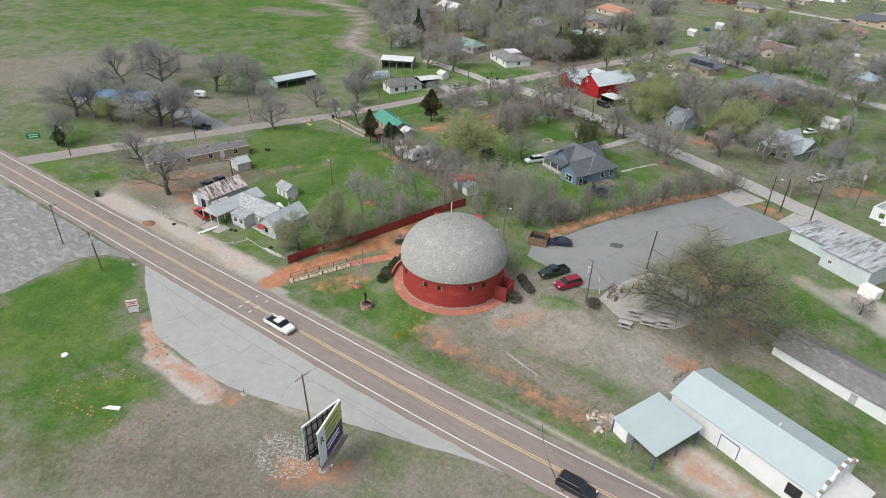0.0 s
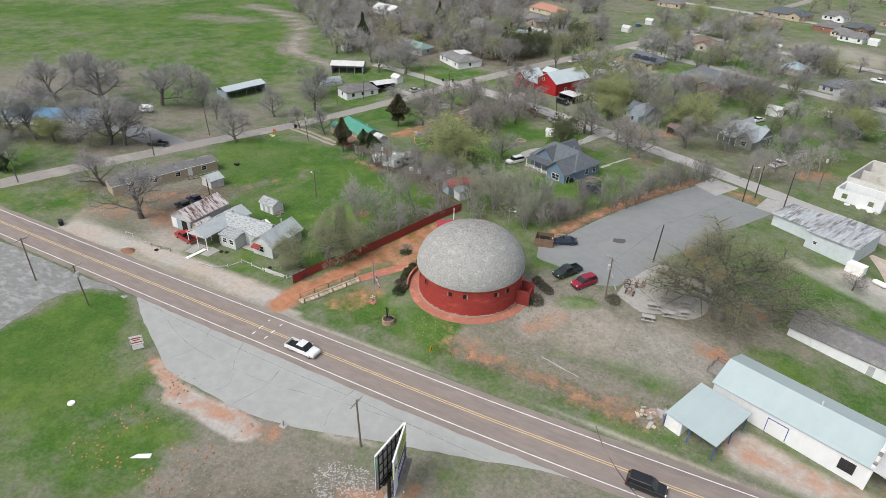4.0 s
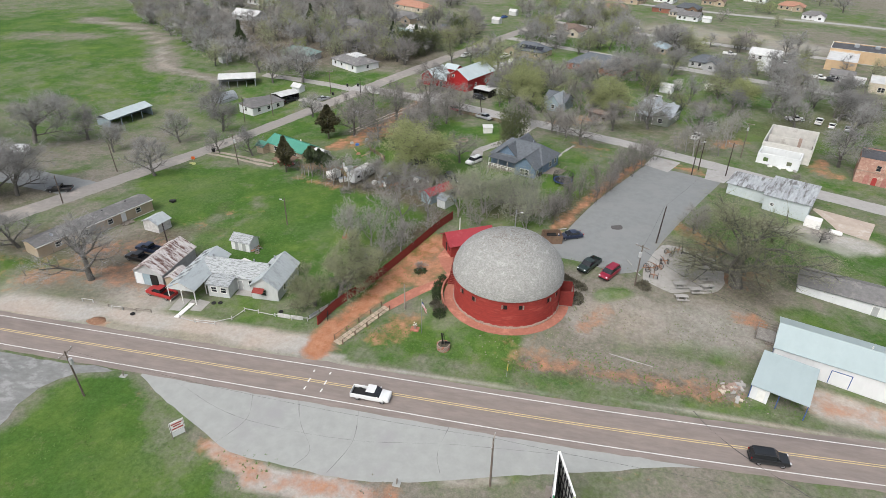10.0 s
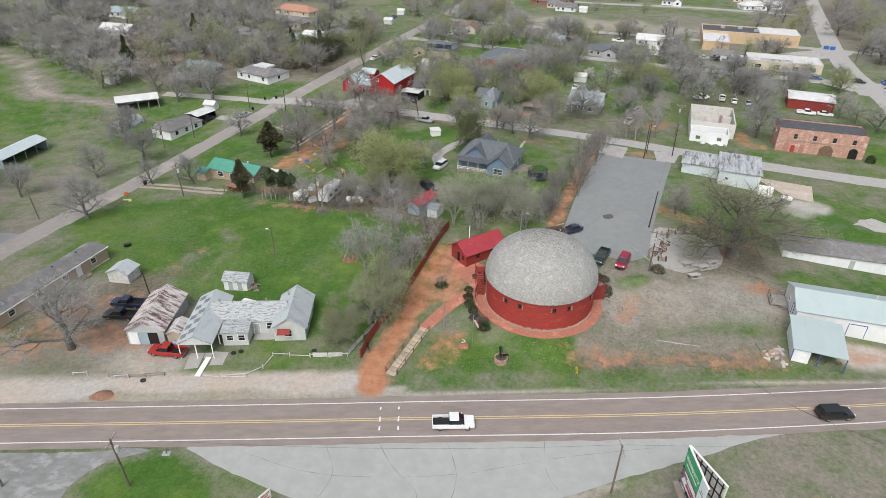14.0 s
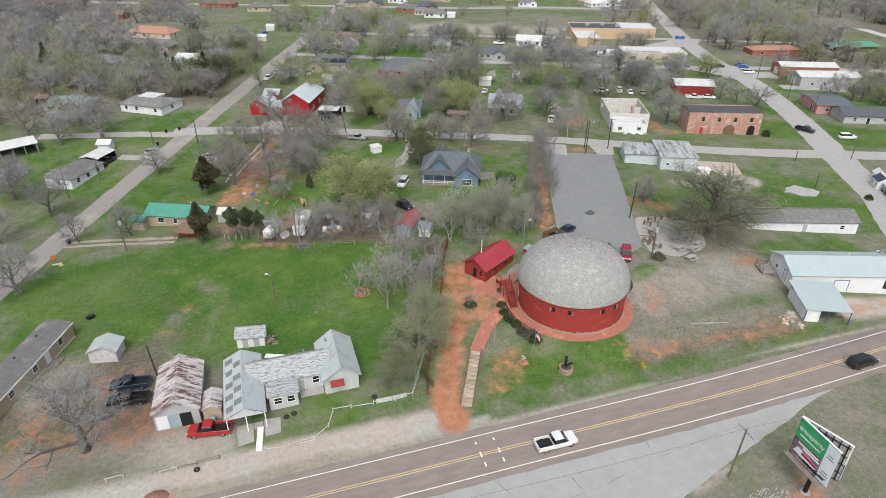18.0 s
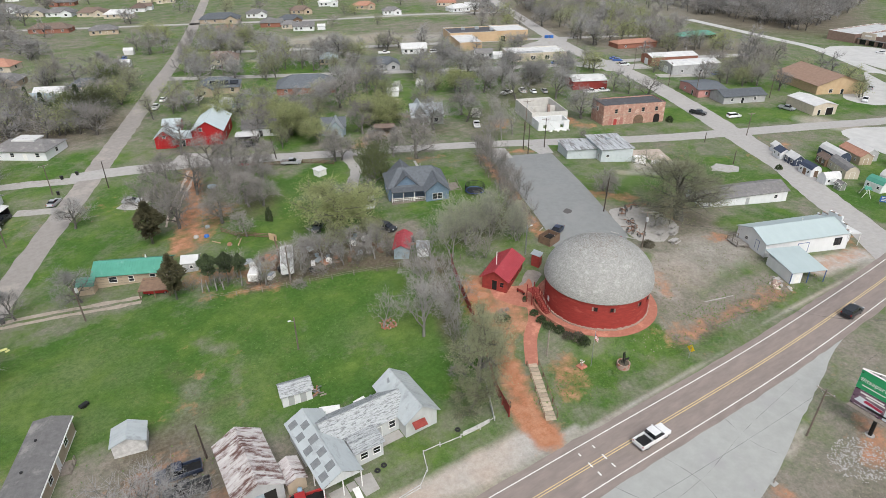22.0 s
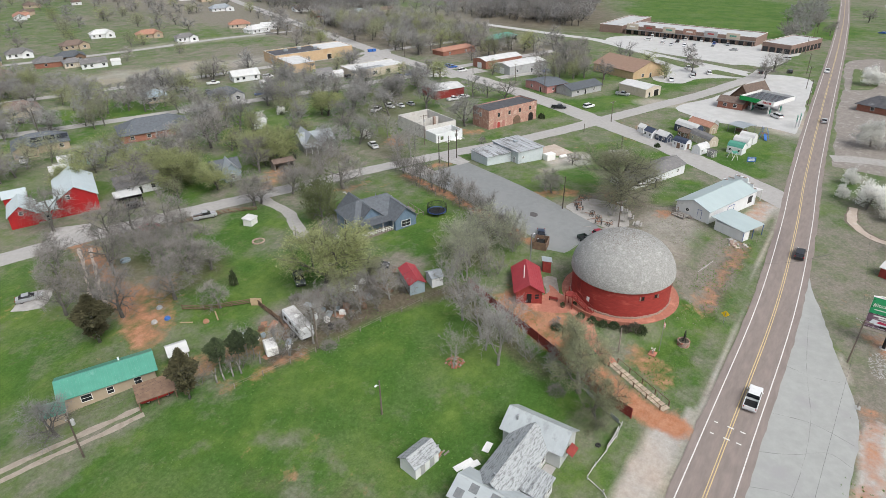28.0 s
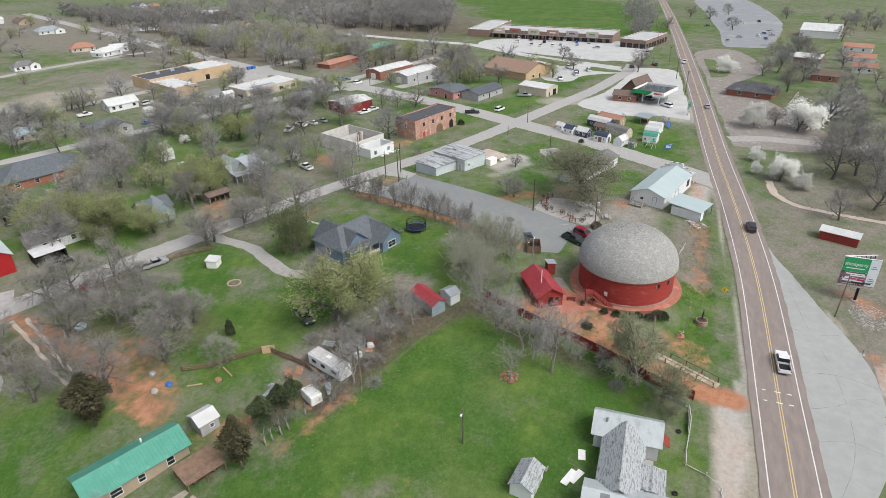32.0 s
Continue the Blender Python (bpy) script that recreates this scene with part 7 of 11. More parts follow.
# houses and sheds along the lane
t, b = gable_house("white_cottage", "low white house with a grey hipped roof", "house", -149.2, 172.2, -143.0, 183.2, 8, 2.7, 4.2, WHITE_WALL, GREY_ROOF, over=0.4, hip=2.0, base=1.2, openings=tuple(("S", u, 1.0, 1.1, 1.2) for u in (0.2, 0.5, 0.8)) + (("W", 0.5, 1.0, 1.1, 1.2),))
t, b = gable_house("cottage_wing", "white wing with a grey roof", "house", -157, 180.5, -152.6, 175.4, 7, 2.6, 3.9, WHITE_WALL, GREY_ROOF, True, over=0.4, base=1.2, openings=(("W", 0.3, 1.0, 1.0, 1.2), ("W", 0.7, 1.0, 1.0, 1.2)))
# walls and posts near-black: the carport's inner shade is painted on
t, b = gable_house("open_carport", "open carport with a white roof", "carport", -144.5, 184.5, -140.8, 191.0, 5.5, 2.6, 3.1, DARK, PALE_ROOF, over=0.2, open_front=True, base=1.0)
t, b = gable_house("white_metal_shed", "white metal shed with an open front", "shed", -175, 196.7, -163.2, 202.3, 8, 3.4, 4.4, GALV, PALE_ROOF, over=0.3, open_front=True, seams=1.2)
qh = thing("quonset_hut", "rounded grey metal hut beside a white shed", "hut", on_land(-167.6, 186.5, 62))
part("arched_roof", Geo().add([(x, 2.6 * math.cos(math.pi * k / 12), 2.9 * math.sin(math.pi * k / 12)) for x in (-4.0, 4.0) for k in range(13)], [(k, k + 1, 14 + k, 13 + k) for k in range(12)] + [tuple(range(12, -1, -1)), tuple(range(13, 26))]), GALV, qh, "curved corrugated roof", smooth=False)
for k in range(9):
    part("rib", Geo().add([(-3.9 + 0.975 * k + dx, 2.66 * math.cos(math.pi * i / 12), 2.96 * math.sin(math.pi * i / 12)) for dx in (-0.05, 0.05) for i in range(13)], [(i, i + 1, 14 + i, 13 + i) for i in range(12)]), STEEL, qh)
part("door", Geo().box(-4.06, -4.0, -0.9, 0.9, 0, 2.0), GREY_WALL, qh)
clear(-167, 186, 5)
t, b = gable_house("grey_open_shed", "long grey open-fronted shed with a white roof", "shed", -187.4, 151.4, -183.8, 167.7, 6, 3.0, 4.0, TEAL_WALL, WHITE_METAL, over=0.3, open_front=True, seams=1.2, base=1.0)
t, b = gable_house("white_ranch_house", "white house with a brown-grey hipped roof", "house", -143.8, 232.1, -130, 222.6, 11, 2.8, 4.6, WHITE_WALL, GREY_ROOF, over=0.5, hip=3.5, base=1.0, openings=tuple(("S", u, 1.0, 1.1, 1.2) for u in (0.15, 0.4, 0.85)) + (("E", 0.5, 1.0, 1.1, 1.2), ("S", 0.62, 0.0, 1.0, 2.0, "door", None, WHITE_TRIM)))
part("white_deck_roof", Geo().box(-3.6, 3.4, -1.5, 3.6, 4.35, 4.75), PALE_ROOF, t, "flat white roof patch")
t, b = gable_house("tiny_white_shed", "tiny white shed by the lane", "shed", -146.4, 197.6, -143.0, 196.4, 3, 2.2, 3.1, WHITE_WALL, PALE_ROOF)
t, b = gable_house("far_hut", "small grey board hut at the wood's edge", "hut", -191.5, 226, -188.5, 224, 4, 3.4, 5.0, GREY_WALL, GREY_ROOF)
t, b = gable_house("blue_roofed_hall", "long low building with a blue metal roof", "hall", -214, 89.5, -192.5, 101, 8, 3.0, 4.4, WHITE_WALL, material("blue_metal_roof", (0.18, 0.34, 0.5), (0.15, 0.29, 0.44), 0.5, 0.4, 0.2), over=0.6, seams=1.0)
t, b = gable_house("green_roofed_house", "tan house with a green metal roof", "house", -127.4, 139.0, -114.9, 133.3, 6.0, 2.7, 4.1, TAN_WALL, GREEN_METAL, over=0.45, seams=0.5, base=0.8,
                   openings=(("S", 0.25, 0.9, 1.5, 1.2), ("S", 0.5, 0.9, 0.9, 1.2), ("S", 0.8, 0.9, 1.0, 1.3), ("E", 0.5, 0.9, 1.0, 1.2)))
vent(t, 2.2, 1.2, 3.9, 0.15, 0.4, WHITE_TRIM)
t, b = gable_house("green_porch", "small porch with a green metal roof", "porch", -130.6, 138.2, -128.0, 137.0, 3.2, 2.2, 3.0, TAN_WALL, GREEN_METAL, over=0.3, seams=0.5)
dk = thing("plank_canopy", "low brown plank canopy over a parked car", "canopy", on_land(-117.6, 129.2, -24))
part("planks", Geo().slab([(-2.9, -2.2, 1.75), (2.9, -2.2, 1.75), (2.9, 2.2, 2.1), (-2.9, 2.2, 2.1)], 0.1), BROWN_WOOD, dk)
for px in (-2.7, 0, 2.7):
    for py in (-2.1, 2.1):
        part("post", Geo().box(px - 0.07, px + 0.07, py - 0.07, py + 0.07, -0.3, 1.7), BROWN_WOOD, dk)
t, b = gable_house("tool_shed", "small grey shed with a white tin roof", "shed", -111.9, 133.4, -109.2, 132.2, 3.4, 2.1, 2.9, GREY_WALL, PALE_ROOF, over=0.25, seams=0.5, openings=(("S", 0.6, 0.9, 0.6, 0.6),))
t, b = gable_house("red_roofed_shed", "pale grey shed with a red metal roof", "shed", -76.1, 109.8, -73.7, 108.1, 6.6, 2.3, 3.1, TEAL_WALL, RED_ROOF, True, over=0.3, seams=0.5)
t, b = gable_house("white_lean_shed", "little white shed in the fence row", "shed", -72.0, 107.6, -70.0, 106.4, 3.0, 2.0, 2.6, WHITE_WALL, GALV, over=0.2)

# houses behind the back street
clear(-19, 191, 9)
vh = thing("grey_gabled_house", "grey-green house with pale cross-gabled metal roofs", "house", on_land(-18, 191.5, -25))
block(vh, pose(0, 1.5, 0), 10.5, 8.0, 3.0, 5.4, OLIVE_WALL, GALV, 0.5, base=0.8, openings=(("E", 0.5, 1.0, 1.0, 1.3), ("E", 0.75, 0.0, 0.9, 2.0, "door"), ("S", 0.85, 1.0, 1.0, 1.2)))
block(vh, pose(2.6, -0.5, 0, 0, 0, 90), 10.0, 5.0, 3.0, 5.2, OLIVE_WALL, GALV, 0.45, base=0.8, openings=(("W", 0.5, 1.0, 1.4, 1.3),))
block(vh, pose(-2.5, 1.5, 0, 0, 0, 90), 9.0, 4.4, 3.0, 6.0, OLIVE_WALL, GALV, 0.45, base=0.8)
lean(vh, pose(-2.6, -4.2, 0), 6.0, 3.2, 3.0, 2.5, GALV, WHITE_TRIM, 4)
clear(-50, 196, 8)
vh = thing("blue_grey_house", "small blue-grey house with steep patched gables", "house", on_land(-50.2, 196.2, -25))
block(vh, pose(0, 1, 0), 7.5, 6.5, 2.9, 5.0, TEAL_WALL, DARK_ROOF, 0.4, base=0.6, openings=(("W", 0.5, 1, 0.9, 1.2),))
block(vh, pose(0.8, -1.6, 0, 0, 0, 90), 6.5, 4.4, 2.9, 5.4, TEAL_WALL, GALV, 0.4, base=0.6, openings=(("W", 0.5, 1, 1.0, 1.3),))
t, b = gable_house("grey_porch_house", "grey house with a dark roof and white porch", "house", -76, 209, -65.5, 204.5, 8, 2.7, 4.4, WHITE_WALL, GREY_ROOF, over=0.4, base=0.6, openings=(("S", 0.25, 1, 1, 1.2), ("S", 0.8, 1, 1, 1.2), ("S", 0.5, 0, 1, 2, "door")))
# near-black walls carry the shade under this roof as colour
t, b = gable_house("white_open_carport", "open carport with a flat white roof", "carport", -80.0, 203.2, -74.0, 200.6, 5, 2.5, 2.65, DARK, PALE_ROOF, over=0.1, open_front=True)
t, b = gable_house("tumbledown_porch", "tumbledown wooden porch beside a house", "porch", -40, 187, -34.5, 184.5, 4, 2.2, 2.8, GREY_WOOD, BROWN_ROOF, over=0.3, open_front=True)

# shops and halls further out
gable_house("red_and_white_shop", "dark red shop with a white roof", "shop", 51.5, 193, 64, 187, 11, 3.4, 4.4, RED_WOOD, PALE_ROOF, over=0.3)
t, L1 = home("stucco_building", "large ochre stucco building with a flat roof", "building", 64, 300, 104.5, 284.5, 17)
flat_block(t, pose(-L1 * 0.2, 0, 0), L1 * 0.6, 17, 5.2, STUCCO, BLACK_ROOF, 0.4, cap=PALE_ROOF, base=1.0)
flat_block(t, pose(L1 * 0.3, 0, 0), L1 * 0.4, 17, 5.4, STUCCO, PALE_ROOF, 0.2, cap=PALE_ROOF, base=1.0, openings=(("S", 0.2, 0, 2.4, 2.6, "door", None, DARK),))
flat_block(t, pose(-L1 * 0.36, -19, 0), 11.5, 21, 4.2, STUCCO, PALE_ROOF, 0.2, cap=PALE_ROOF, base=1.0)
for vx, vy in ((-12, 2), (-4, 3), (3, -2)):
    part("roof_unit", Geo().soft_box(vx - 1, vx + 1, vy - 0.8, vy + 0.8, 4.8, 6.0, 0.1), GALV, t)
for x, y in ((118, 284), (120.5, 283)):
    single("skip_bin", Geo().soft_box(-1.0, 1.0, -0.8, 0.8, 0, 1.5, 0.1), BLUE_PLASTIC, "blue steel skip bin", "bin", on_land(x, y, -20))
t, L1 = home("white_flat_shop", "low shop with a wide white flat roof", "shop", 62, 246, 88, 235.8, 14)
flat_block(t, pose(0, 0, 0), L1, 14, 3.8, CREAM_WALL, PALE_ROOF, 0.15, cap=PALE_ROOF, base=0.8, openings=[("S", u, 0.8, 2.2, 1.6) for u in (0.15, 0.4, 0.65, 0.88)])
part("roof_patch", Geo().box(-9, 3, -6, -2, 3.66, 3.72), LEAKY, t)
for lab, p in (("brown metal shop with a white roof", (111, 204.5, 132.5, 196.2, 10)), ("grey metal shop with a white roof", (105, 188, 127, 180.2, 11))):
    gable_house("metal_shop", lab, "shop", *p, 4.2, 5.2, OLD_BRICK if "brown" in lab else GREY_WALL, PALE_ROOF, over=0.15, group="metal shops", openings=(("W", 0.5, 0, 3, 3, "door", None, WHITE_WALL), ("S", 0.2, 1.2, 1, 1), ("S", 0.6, 0, 1, 2, "door")))
gable_house("pink_house", "faded pink block house with a dark flat roof", "house", 83.2, 158.4, 93.5, 154, 14, 3.0, 3.9, PINK_WALL, DARK_ROOF, over=0.5, base=0.8, openings=(("S", 0.3, 1, 1, 1), ("W", 0.3, 1, 1, 1), ("W", 0.7, 0, 1, 2, "door")))
gable_house("grey_ranch_house", "low grey house with dark shingle roof", "house", 83.5, 147.5, 99.5, 141.2, 9, 2.7, 4.2, GREY_WALL, DARK_ROOF, over=0.5, base=0.8, openings=(("S", 0.2, 1, 1, 1), ("S", 0.45, 0, 1, 2, "door"), ("S", 0.75, 1, 1, 1)))
gable_house("cream_metal_hall", "cream metal hall with roller doors", "hall", 97, 121.6, 105.4, 118.2, 14, 3.4, 4.4, CREAM_WALL, PALE_ROOF, True, over=0.2, base=0.8, openings=(("W", 0.7, 0, 2.8, 2.6, "door", None, DARK), ("W", 0.25, 0, 0.9, 2, "door")))
gable_house("brick_house", "low brick house with a brown roof", "house", 129.5, 242, 152, 236, 9, 2.8, 4.0, OLD_BRICK, TERRA_ROOF, over=0.4, hip=2.5, openings=(("S", 0.2, 1, 1, 1), ("S", 0.7, 1, 1, 1)))
# pavilion walls coloured near-black to give the shade under its roof
gable_house("green_pavilion", "open pavilion with a dark green roof", "pavilion", 181, 243, 205, 238, 9, 2.8, 4.4, DARK, GREEN_METAL, over=0.4, open_front=True, hip=3)
gable_house("orange_stucco_house", "long ochre house with a broad brown gable roof", "house", 127, 137, 145.5, 128.8, 25, 4.0, 7.4, STUCCO, TAN_ROOF, True, over=0.6, base=1.0, openings=(("W", 0.3, 1.0, 1.4, 1.3), ("W", 0.55, 0, 1.2, 2.1, "door"), ("S", 0.3, 1.0, 1.4, 1.3), ("S", 0.6, 1.0, 1.4, 1.3)))

# filling station: canopy with green and white fascia, gabled brown shop
gs = thing("fuel_canopy", "filling-station canopy with a green and white fascia", "canopy", on_land(101.6, 78.2, 69))
clear(101, 78, 11)
part("deck", Geo().box(-6.5, 6.5, -7.0, 7.0, 4.6, 4.75), BLACK_ROOF, gs, "dark canopy deck")
FASCIA_GREEN = material("fascia_green", (0.01, 0.3, 0.07), None, 1, 0.5)
for x0, x1, y0, y1, mat in ((-0.2, 6.6, 7.0, 7.12, FASCIA_GREEN), (-6.6, -0.2, 7.0, 7.12, WHITE_TRIM), (-6.6, 6.6, -7.12, -7.0, WHITE_TRIM), (6.5, 6.62, -7.0, 7.0, WHITE_TRIM), (-6.62, -6.5, -7.0, 7.0, WHITE_TRIM)):
    part("fascia", Geo().box(x0, x1, y0, y1, 4.1, 5.6), mat, gs)
part("fascia_slash", Geo().add([(-0.2, 7.14, 4.1), (-2.0, 7.14, 5.6), (-0.2, 7.14, 5.6)], [(0, 1, 2)]), FASCIA_GREEN, gs)
for k in range(7):
    part("fascia_mark", Geo().box(-5.6 + 0.46 * k, -5.28 + 0.46 * k, 7.12, 7.16, 4.5, 5.2), RED_TRIM, gs)
for k in range(9):
    part("deck_rib", Geo().box(-6.4, 6.4, -6.4 + 1.6 * k - 0.06, -6.4 + 1.6 * k + 0.06, 4.75, 4.9), GALV, gs)
for x in (-3.4, 3.4):
    for y in (-3.6, 3.6):
        part("column", Geo().box(x - 0.22, x + 0.22, y - 0.22, y + 0.22, -0.5, 4.7), WHITE_TRIM, gs)
        part("pump", Geo().soft_box(x - 0.35, x + 0.35, y - 1.3, y - 0.5, 0, 1.9, 0.06), GREEN_METAL, gs)
t, b = gable_house("station_shop", "brown steep-gabled station shop", "shop", 109.6, 91.8, 106.0, 84.0, 12, 2.6, 7.2, BROWN_WOOD, BROWN_ROOF, True, over=0.9, base=1.0, openings=(("W", 0.5, 0.3, 4.0, 2.2),))
t, b = gable_house("station_wing", "low brown wing of the station shop", "shop", 98.0, 94.2, 97.1, 85.2, 7, 2.6, 3.9, OLD_BRICK, BROWN_ROOF, over=0.5, base=0.8, openings=(("S", 0.3, 0.9, 1.2, 1.1), ("S", 0.7, 0.9, 1.2, 1.1)))
for x, y in ((86, 64.8), (83, 65.4)):
    p = thing("price_sign", "green and white price sign on posts", "sign", on_land(x, y, 8))
    part("panel", Geo().box(-1.1, 1.1, -0.12, 0.12, 2.6, 4.6), GREEN_METAL, p)
    part("bar", Geo().box(-0.8, 0.8, -0.15, 0.15, 3.0, 3.3), WHITE_TRIM, p)
    part("bar", Geo().box(-0.8, 0.8, -0.15, 0.15, 3.7, 4.0), WHITE_TRIM, p)
    for s in (-0.9, 0.9):
        part("post", Geo().tube((s, 0, -0.3), (s, 0, 2.6), 0.06), STEEL, p)

# storage sheds for sale on the lawn
def sale_shed(x, y, rz, L, W, he, hr, wall, roof, label, barrel=False, dark_door=False):
    """A shed with its ridge along x; barrel gives it the double-pitched barn roof."""
    t = thing("storage_shed", label, "shed", on_land(x, y, rz), "storage sheds on the lawn")
    door = BROWN_WOOD if dark_door else wall
    ops = (("W", 0.5, 0.05, 1.2, 1.8, "door", WHITE_TRIM, door), ("S", 0.2, 0.9, 0.6, 0.7), ("S", 0.8, 0.9, 0.6, 0.7), ("S", 0.5, 0.05, 1.3, 1.8, "door", WHITE_TRIM, door), ("N", 0.5, 0.05, 1.3, 1.8, "door", WHITE_TRIM, door), ("N", 0.2, 0.9, 0.6, 0.7), ("N", 0.8, 0.9, 0.6, 0.7), ("E", 0.5, 0.05, 1.2, 1.8, "door", WHITE_TRIM, door))
    if not barrel:
        b = block(t, pose(0, 0, 0), L, W, he, hr, wall, roof, 0.15, base=0.2, openings=ops)
    else:
        a, c = L / 2, W / 2
        prof = [(-c, he), (-0.62 * c, he + 0.62 * (hr - he)), (0, hr), (0.62 * c, he + 0.62 * (hr - he)), (c, he)]
        g = Geo().box(-a, a, -c, c, -0.2, he)
        for sx in (-a, a):
            g.add([(sx, py, pz) for py, pz in prof], [(0, 1, 2, 3, 4)])
        b = part("wall", g, wall, t)
        g = Geo()
        for (y0, z0), (y1, z1) in zip(prof, prof[1:]):
            g.slab([(-a - 0.12, y0, z0 + 0.07), (a + 0.12, y0, z0 + 0.07), (a + 0.12, y1, z1 + 0.07), (-a - 0.12, y1, z1 + 0.07)], 0.06)
        part("roof", g, roof, b)
        for o in ops:
            opening(b, *o[:5], L, W, *o[5:])
    part("skid", Geo().box(-L / 2, L / 2, -W / 2 + 0.1, -W / 2 + 0.25, -0.25, 0.02), BROWN_WOOD, t)
    part("skid", Geo().box(-L / 2, L / 2, W / 2 - 0.25, W / 2 - 0.1, -0.25, 0.02), BROWN_WOOD, t)
    clear(x, y, 3)


NAVY_WALL = material("navy_shed_paint", (0.05, 0.065, 0.1), (0.04, 0.05, 0.08), 1.0, 0.6)
sale_shed(53.0, 108.0, 62, 2.6, 2.4, 1.8, 2.7, WHITE_WALL, PALE_ROOF, "small white storage shed with a peaked roof")
sale_shed(49.0, 104.0, 62, 3.6, 3.0, 2.1, 3.1, WHITE_WALL, NAVY_WALL, "white storage shed with a navy roof")
sale_shed(47.4, 99.2, 61, 4.6, 3.0, 2.0, 3.1, NAVY_WALL, PALE_ROOF, "navy storage shed with a white roof and trim")
sale_shed(43.4, 92.4, 66, 4.8, 3.2, 2.0, 3.3, WHITE_WALL, NAVY_WALL, "white storage barn with a navy roof", True, True)
sale_shed(41.6, 86.2, 158, 4.6, 3.0, 1.8, 3.1, WHITE_WALL, PALE_ROOF, "pale cream storage barn with a white roof", True)
sale_shed(39.8, 82.4, 66, 2.2, 1.8, 1.4, 2.2, OLIVE_WALL, GREY_ROOF, "tiny green garden shed")
sale_shed(51.8, 88.0, 55, 9.4, 3.6, 2.2, 3.6, CREAM_WALL, GREY_ROOF, "long cream storage barn with a slate-grey roof", True)
sale_shed(54.6, 94.2, 60, 4.4, 3.0, 2.0, 2.9, BROWN_WOOD, BROWN_ROOF, "brown wooden storage shed")
sale_shed(60.0, 94.8, 62, 9.0, 3.8, 2.3, 3.8, NAVY_WALL, PALE_ROOF, "long navy storage barn with a white roof", True)
sale_shed(65.2, 91.6, 62, 9.4, 3.8, 2.4, 3.6, TAN_WALL, TERRA_ROOF, "long grey-brown storage shed with a rust roof")
sale_shed(69.6, 92.2, 62, 9.4, 3.8, 2.4, 3.6, GREY_WALL, PALE_ROOF, "long grey storage shed with a white roof")
sale_shed(47.6, 77.0, 78, 4.6, 3.4, 2.1, 3.5, WHITE_WALL, GREEN_METAL, "white storage barn with a green roof", True)
sale_shed(54.4, 76.8, 76, 4.6, 3.2, 2.1, 3.4, WHITE_WALL, PALE_ROOF, "white storage barn with a white roof", True)
sale_shed(59.6, 76.0, 76, 4.6, 3.2, 2.1, 3.4, WHITE_WALL, PALE_ROOF, "white storage barn beside its twin", True)
mc = thing("metal_canopy", "open grey metal canopy on the sale lawn", "canopy", on_land(70.0, 80.0, 62))
lean(mc, pose(0, -1.6, 0), 6.0, 3.4, 2.9, 2.5, GALV, STEEL, 3)
lean(mc, pose(0, 1.6, 0, 0, 0, 180), 6.0, 3.4, 2.9, 2.5, GALV, STEEL, 3)
for px in (-1.2, 0.2, 1.4):
    part("crate", Geo().soft_box(px - 0.5, px + 0.5, -0.6, 0.6, 0, 1.0, 0.05), BROWN_WOOD, mc)
ps = thing("swing_set", "small green and white play set on the lawn", "play set", on_land(40.9, 76.6, 40))
for sx in (-1.4, 1.4):
    for sy in (-1, 1):
        part("leg", Geo().tube((sx, sy, -0.1), (sx, 0, 2.4), 0.07, n=6), WHITE_TRIM, ps)
part("beam", Geo().tube((-1.6, 0, 2.4), (1.6, 0, 2.4), 0.07, n=6), GREEN_METAL, ps)
part("slide", Geo().slab([(1.4, -0.35, 1.5), (1.4, 0.35, 1.5), (3.4, 0.35, 0.1), (3.4, -0.35, 0.1)], 0.07), GREEN_METAL, ps)
part("canopy", Geo().slab([(-1.4, -0.8, 2.2), (0, -0.8, 2.6), (0, 0.8, 2.6), (-1.4, 0.8, 2.2)], 0.05), GREEN_METAL, ps)
pl = thing("play_set", "wooden play set with a blue slide", "play set", on_land(67.4, 72.6, 20))
for x, y in ((-1, -1), (1, -1), (1, 1), (-1, 1)):
    part("post", Geo().tube((x * 1.4, y * 1.4, -0.2), (x * 0.7, y * 0.7, 3.0), 0.07, n=6), BLUE_PLASTIC, pl)
part("platform", Geo().box(-1, 1, -1, 1, 1.4, 1.5), BROWN_WOOD, pl)
part("slide", Geo().slab([(-3.6, -0.4, 0.2), (-3.6, 0.4, 0.2), (-1, 0.4, 1.6), (-1, -0.4, 1.6)], 0.08), BLUE_PLASTIC, pl)
part("swing_beam", Geo().tube((1, 0, 2.6), (4.4, 0, 2.6), 0.07, n=6), BLUE_PLASTIC, pl)
sg = thing("sale_sign", "blue sale sign on short posts", "sign", on_land(39.2, 71.2, -65))
part("panel", Geo().box(-1.2, 1.2, -0.05, 0.05, 0.7, 2.2), BLUE_PLASTIC, sg)
for z in (1.0, 1.4, 1.8):
    part("bar", Geo().box(-0.9, 0.9, -0.065, 0.065, z, z + 0.18), WHITE_TRIM, sg)
for s in (-1, 1):
    part("post", Geo().box(s - 0.05, s + 0.05, -0.04, 0.04, -0.3, 0.7), GREY_WOOD, sg)

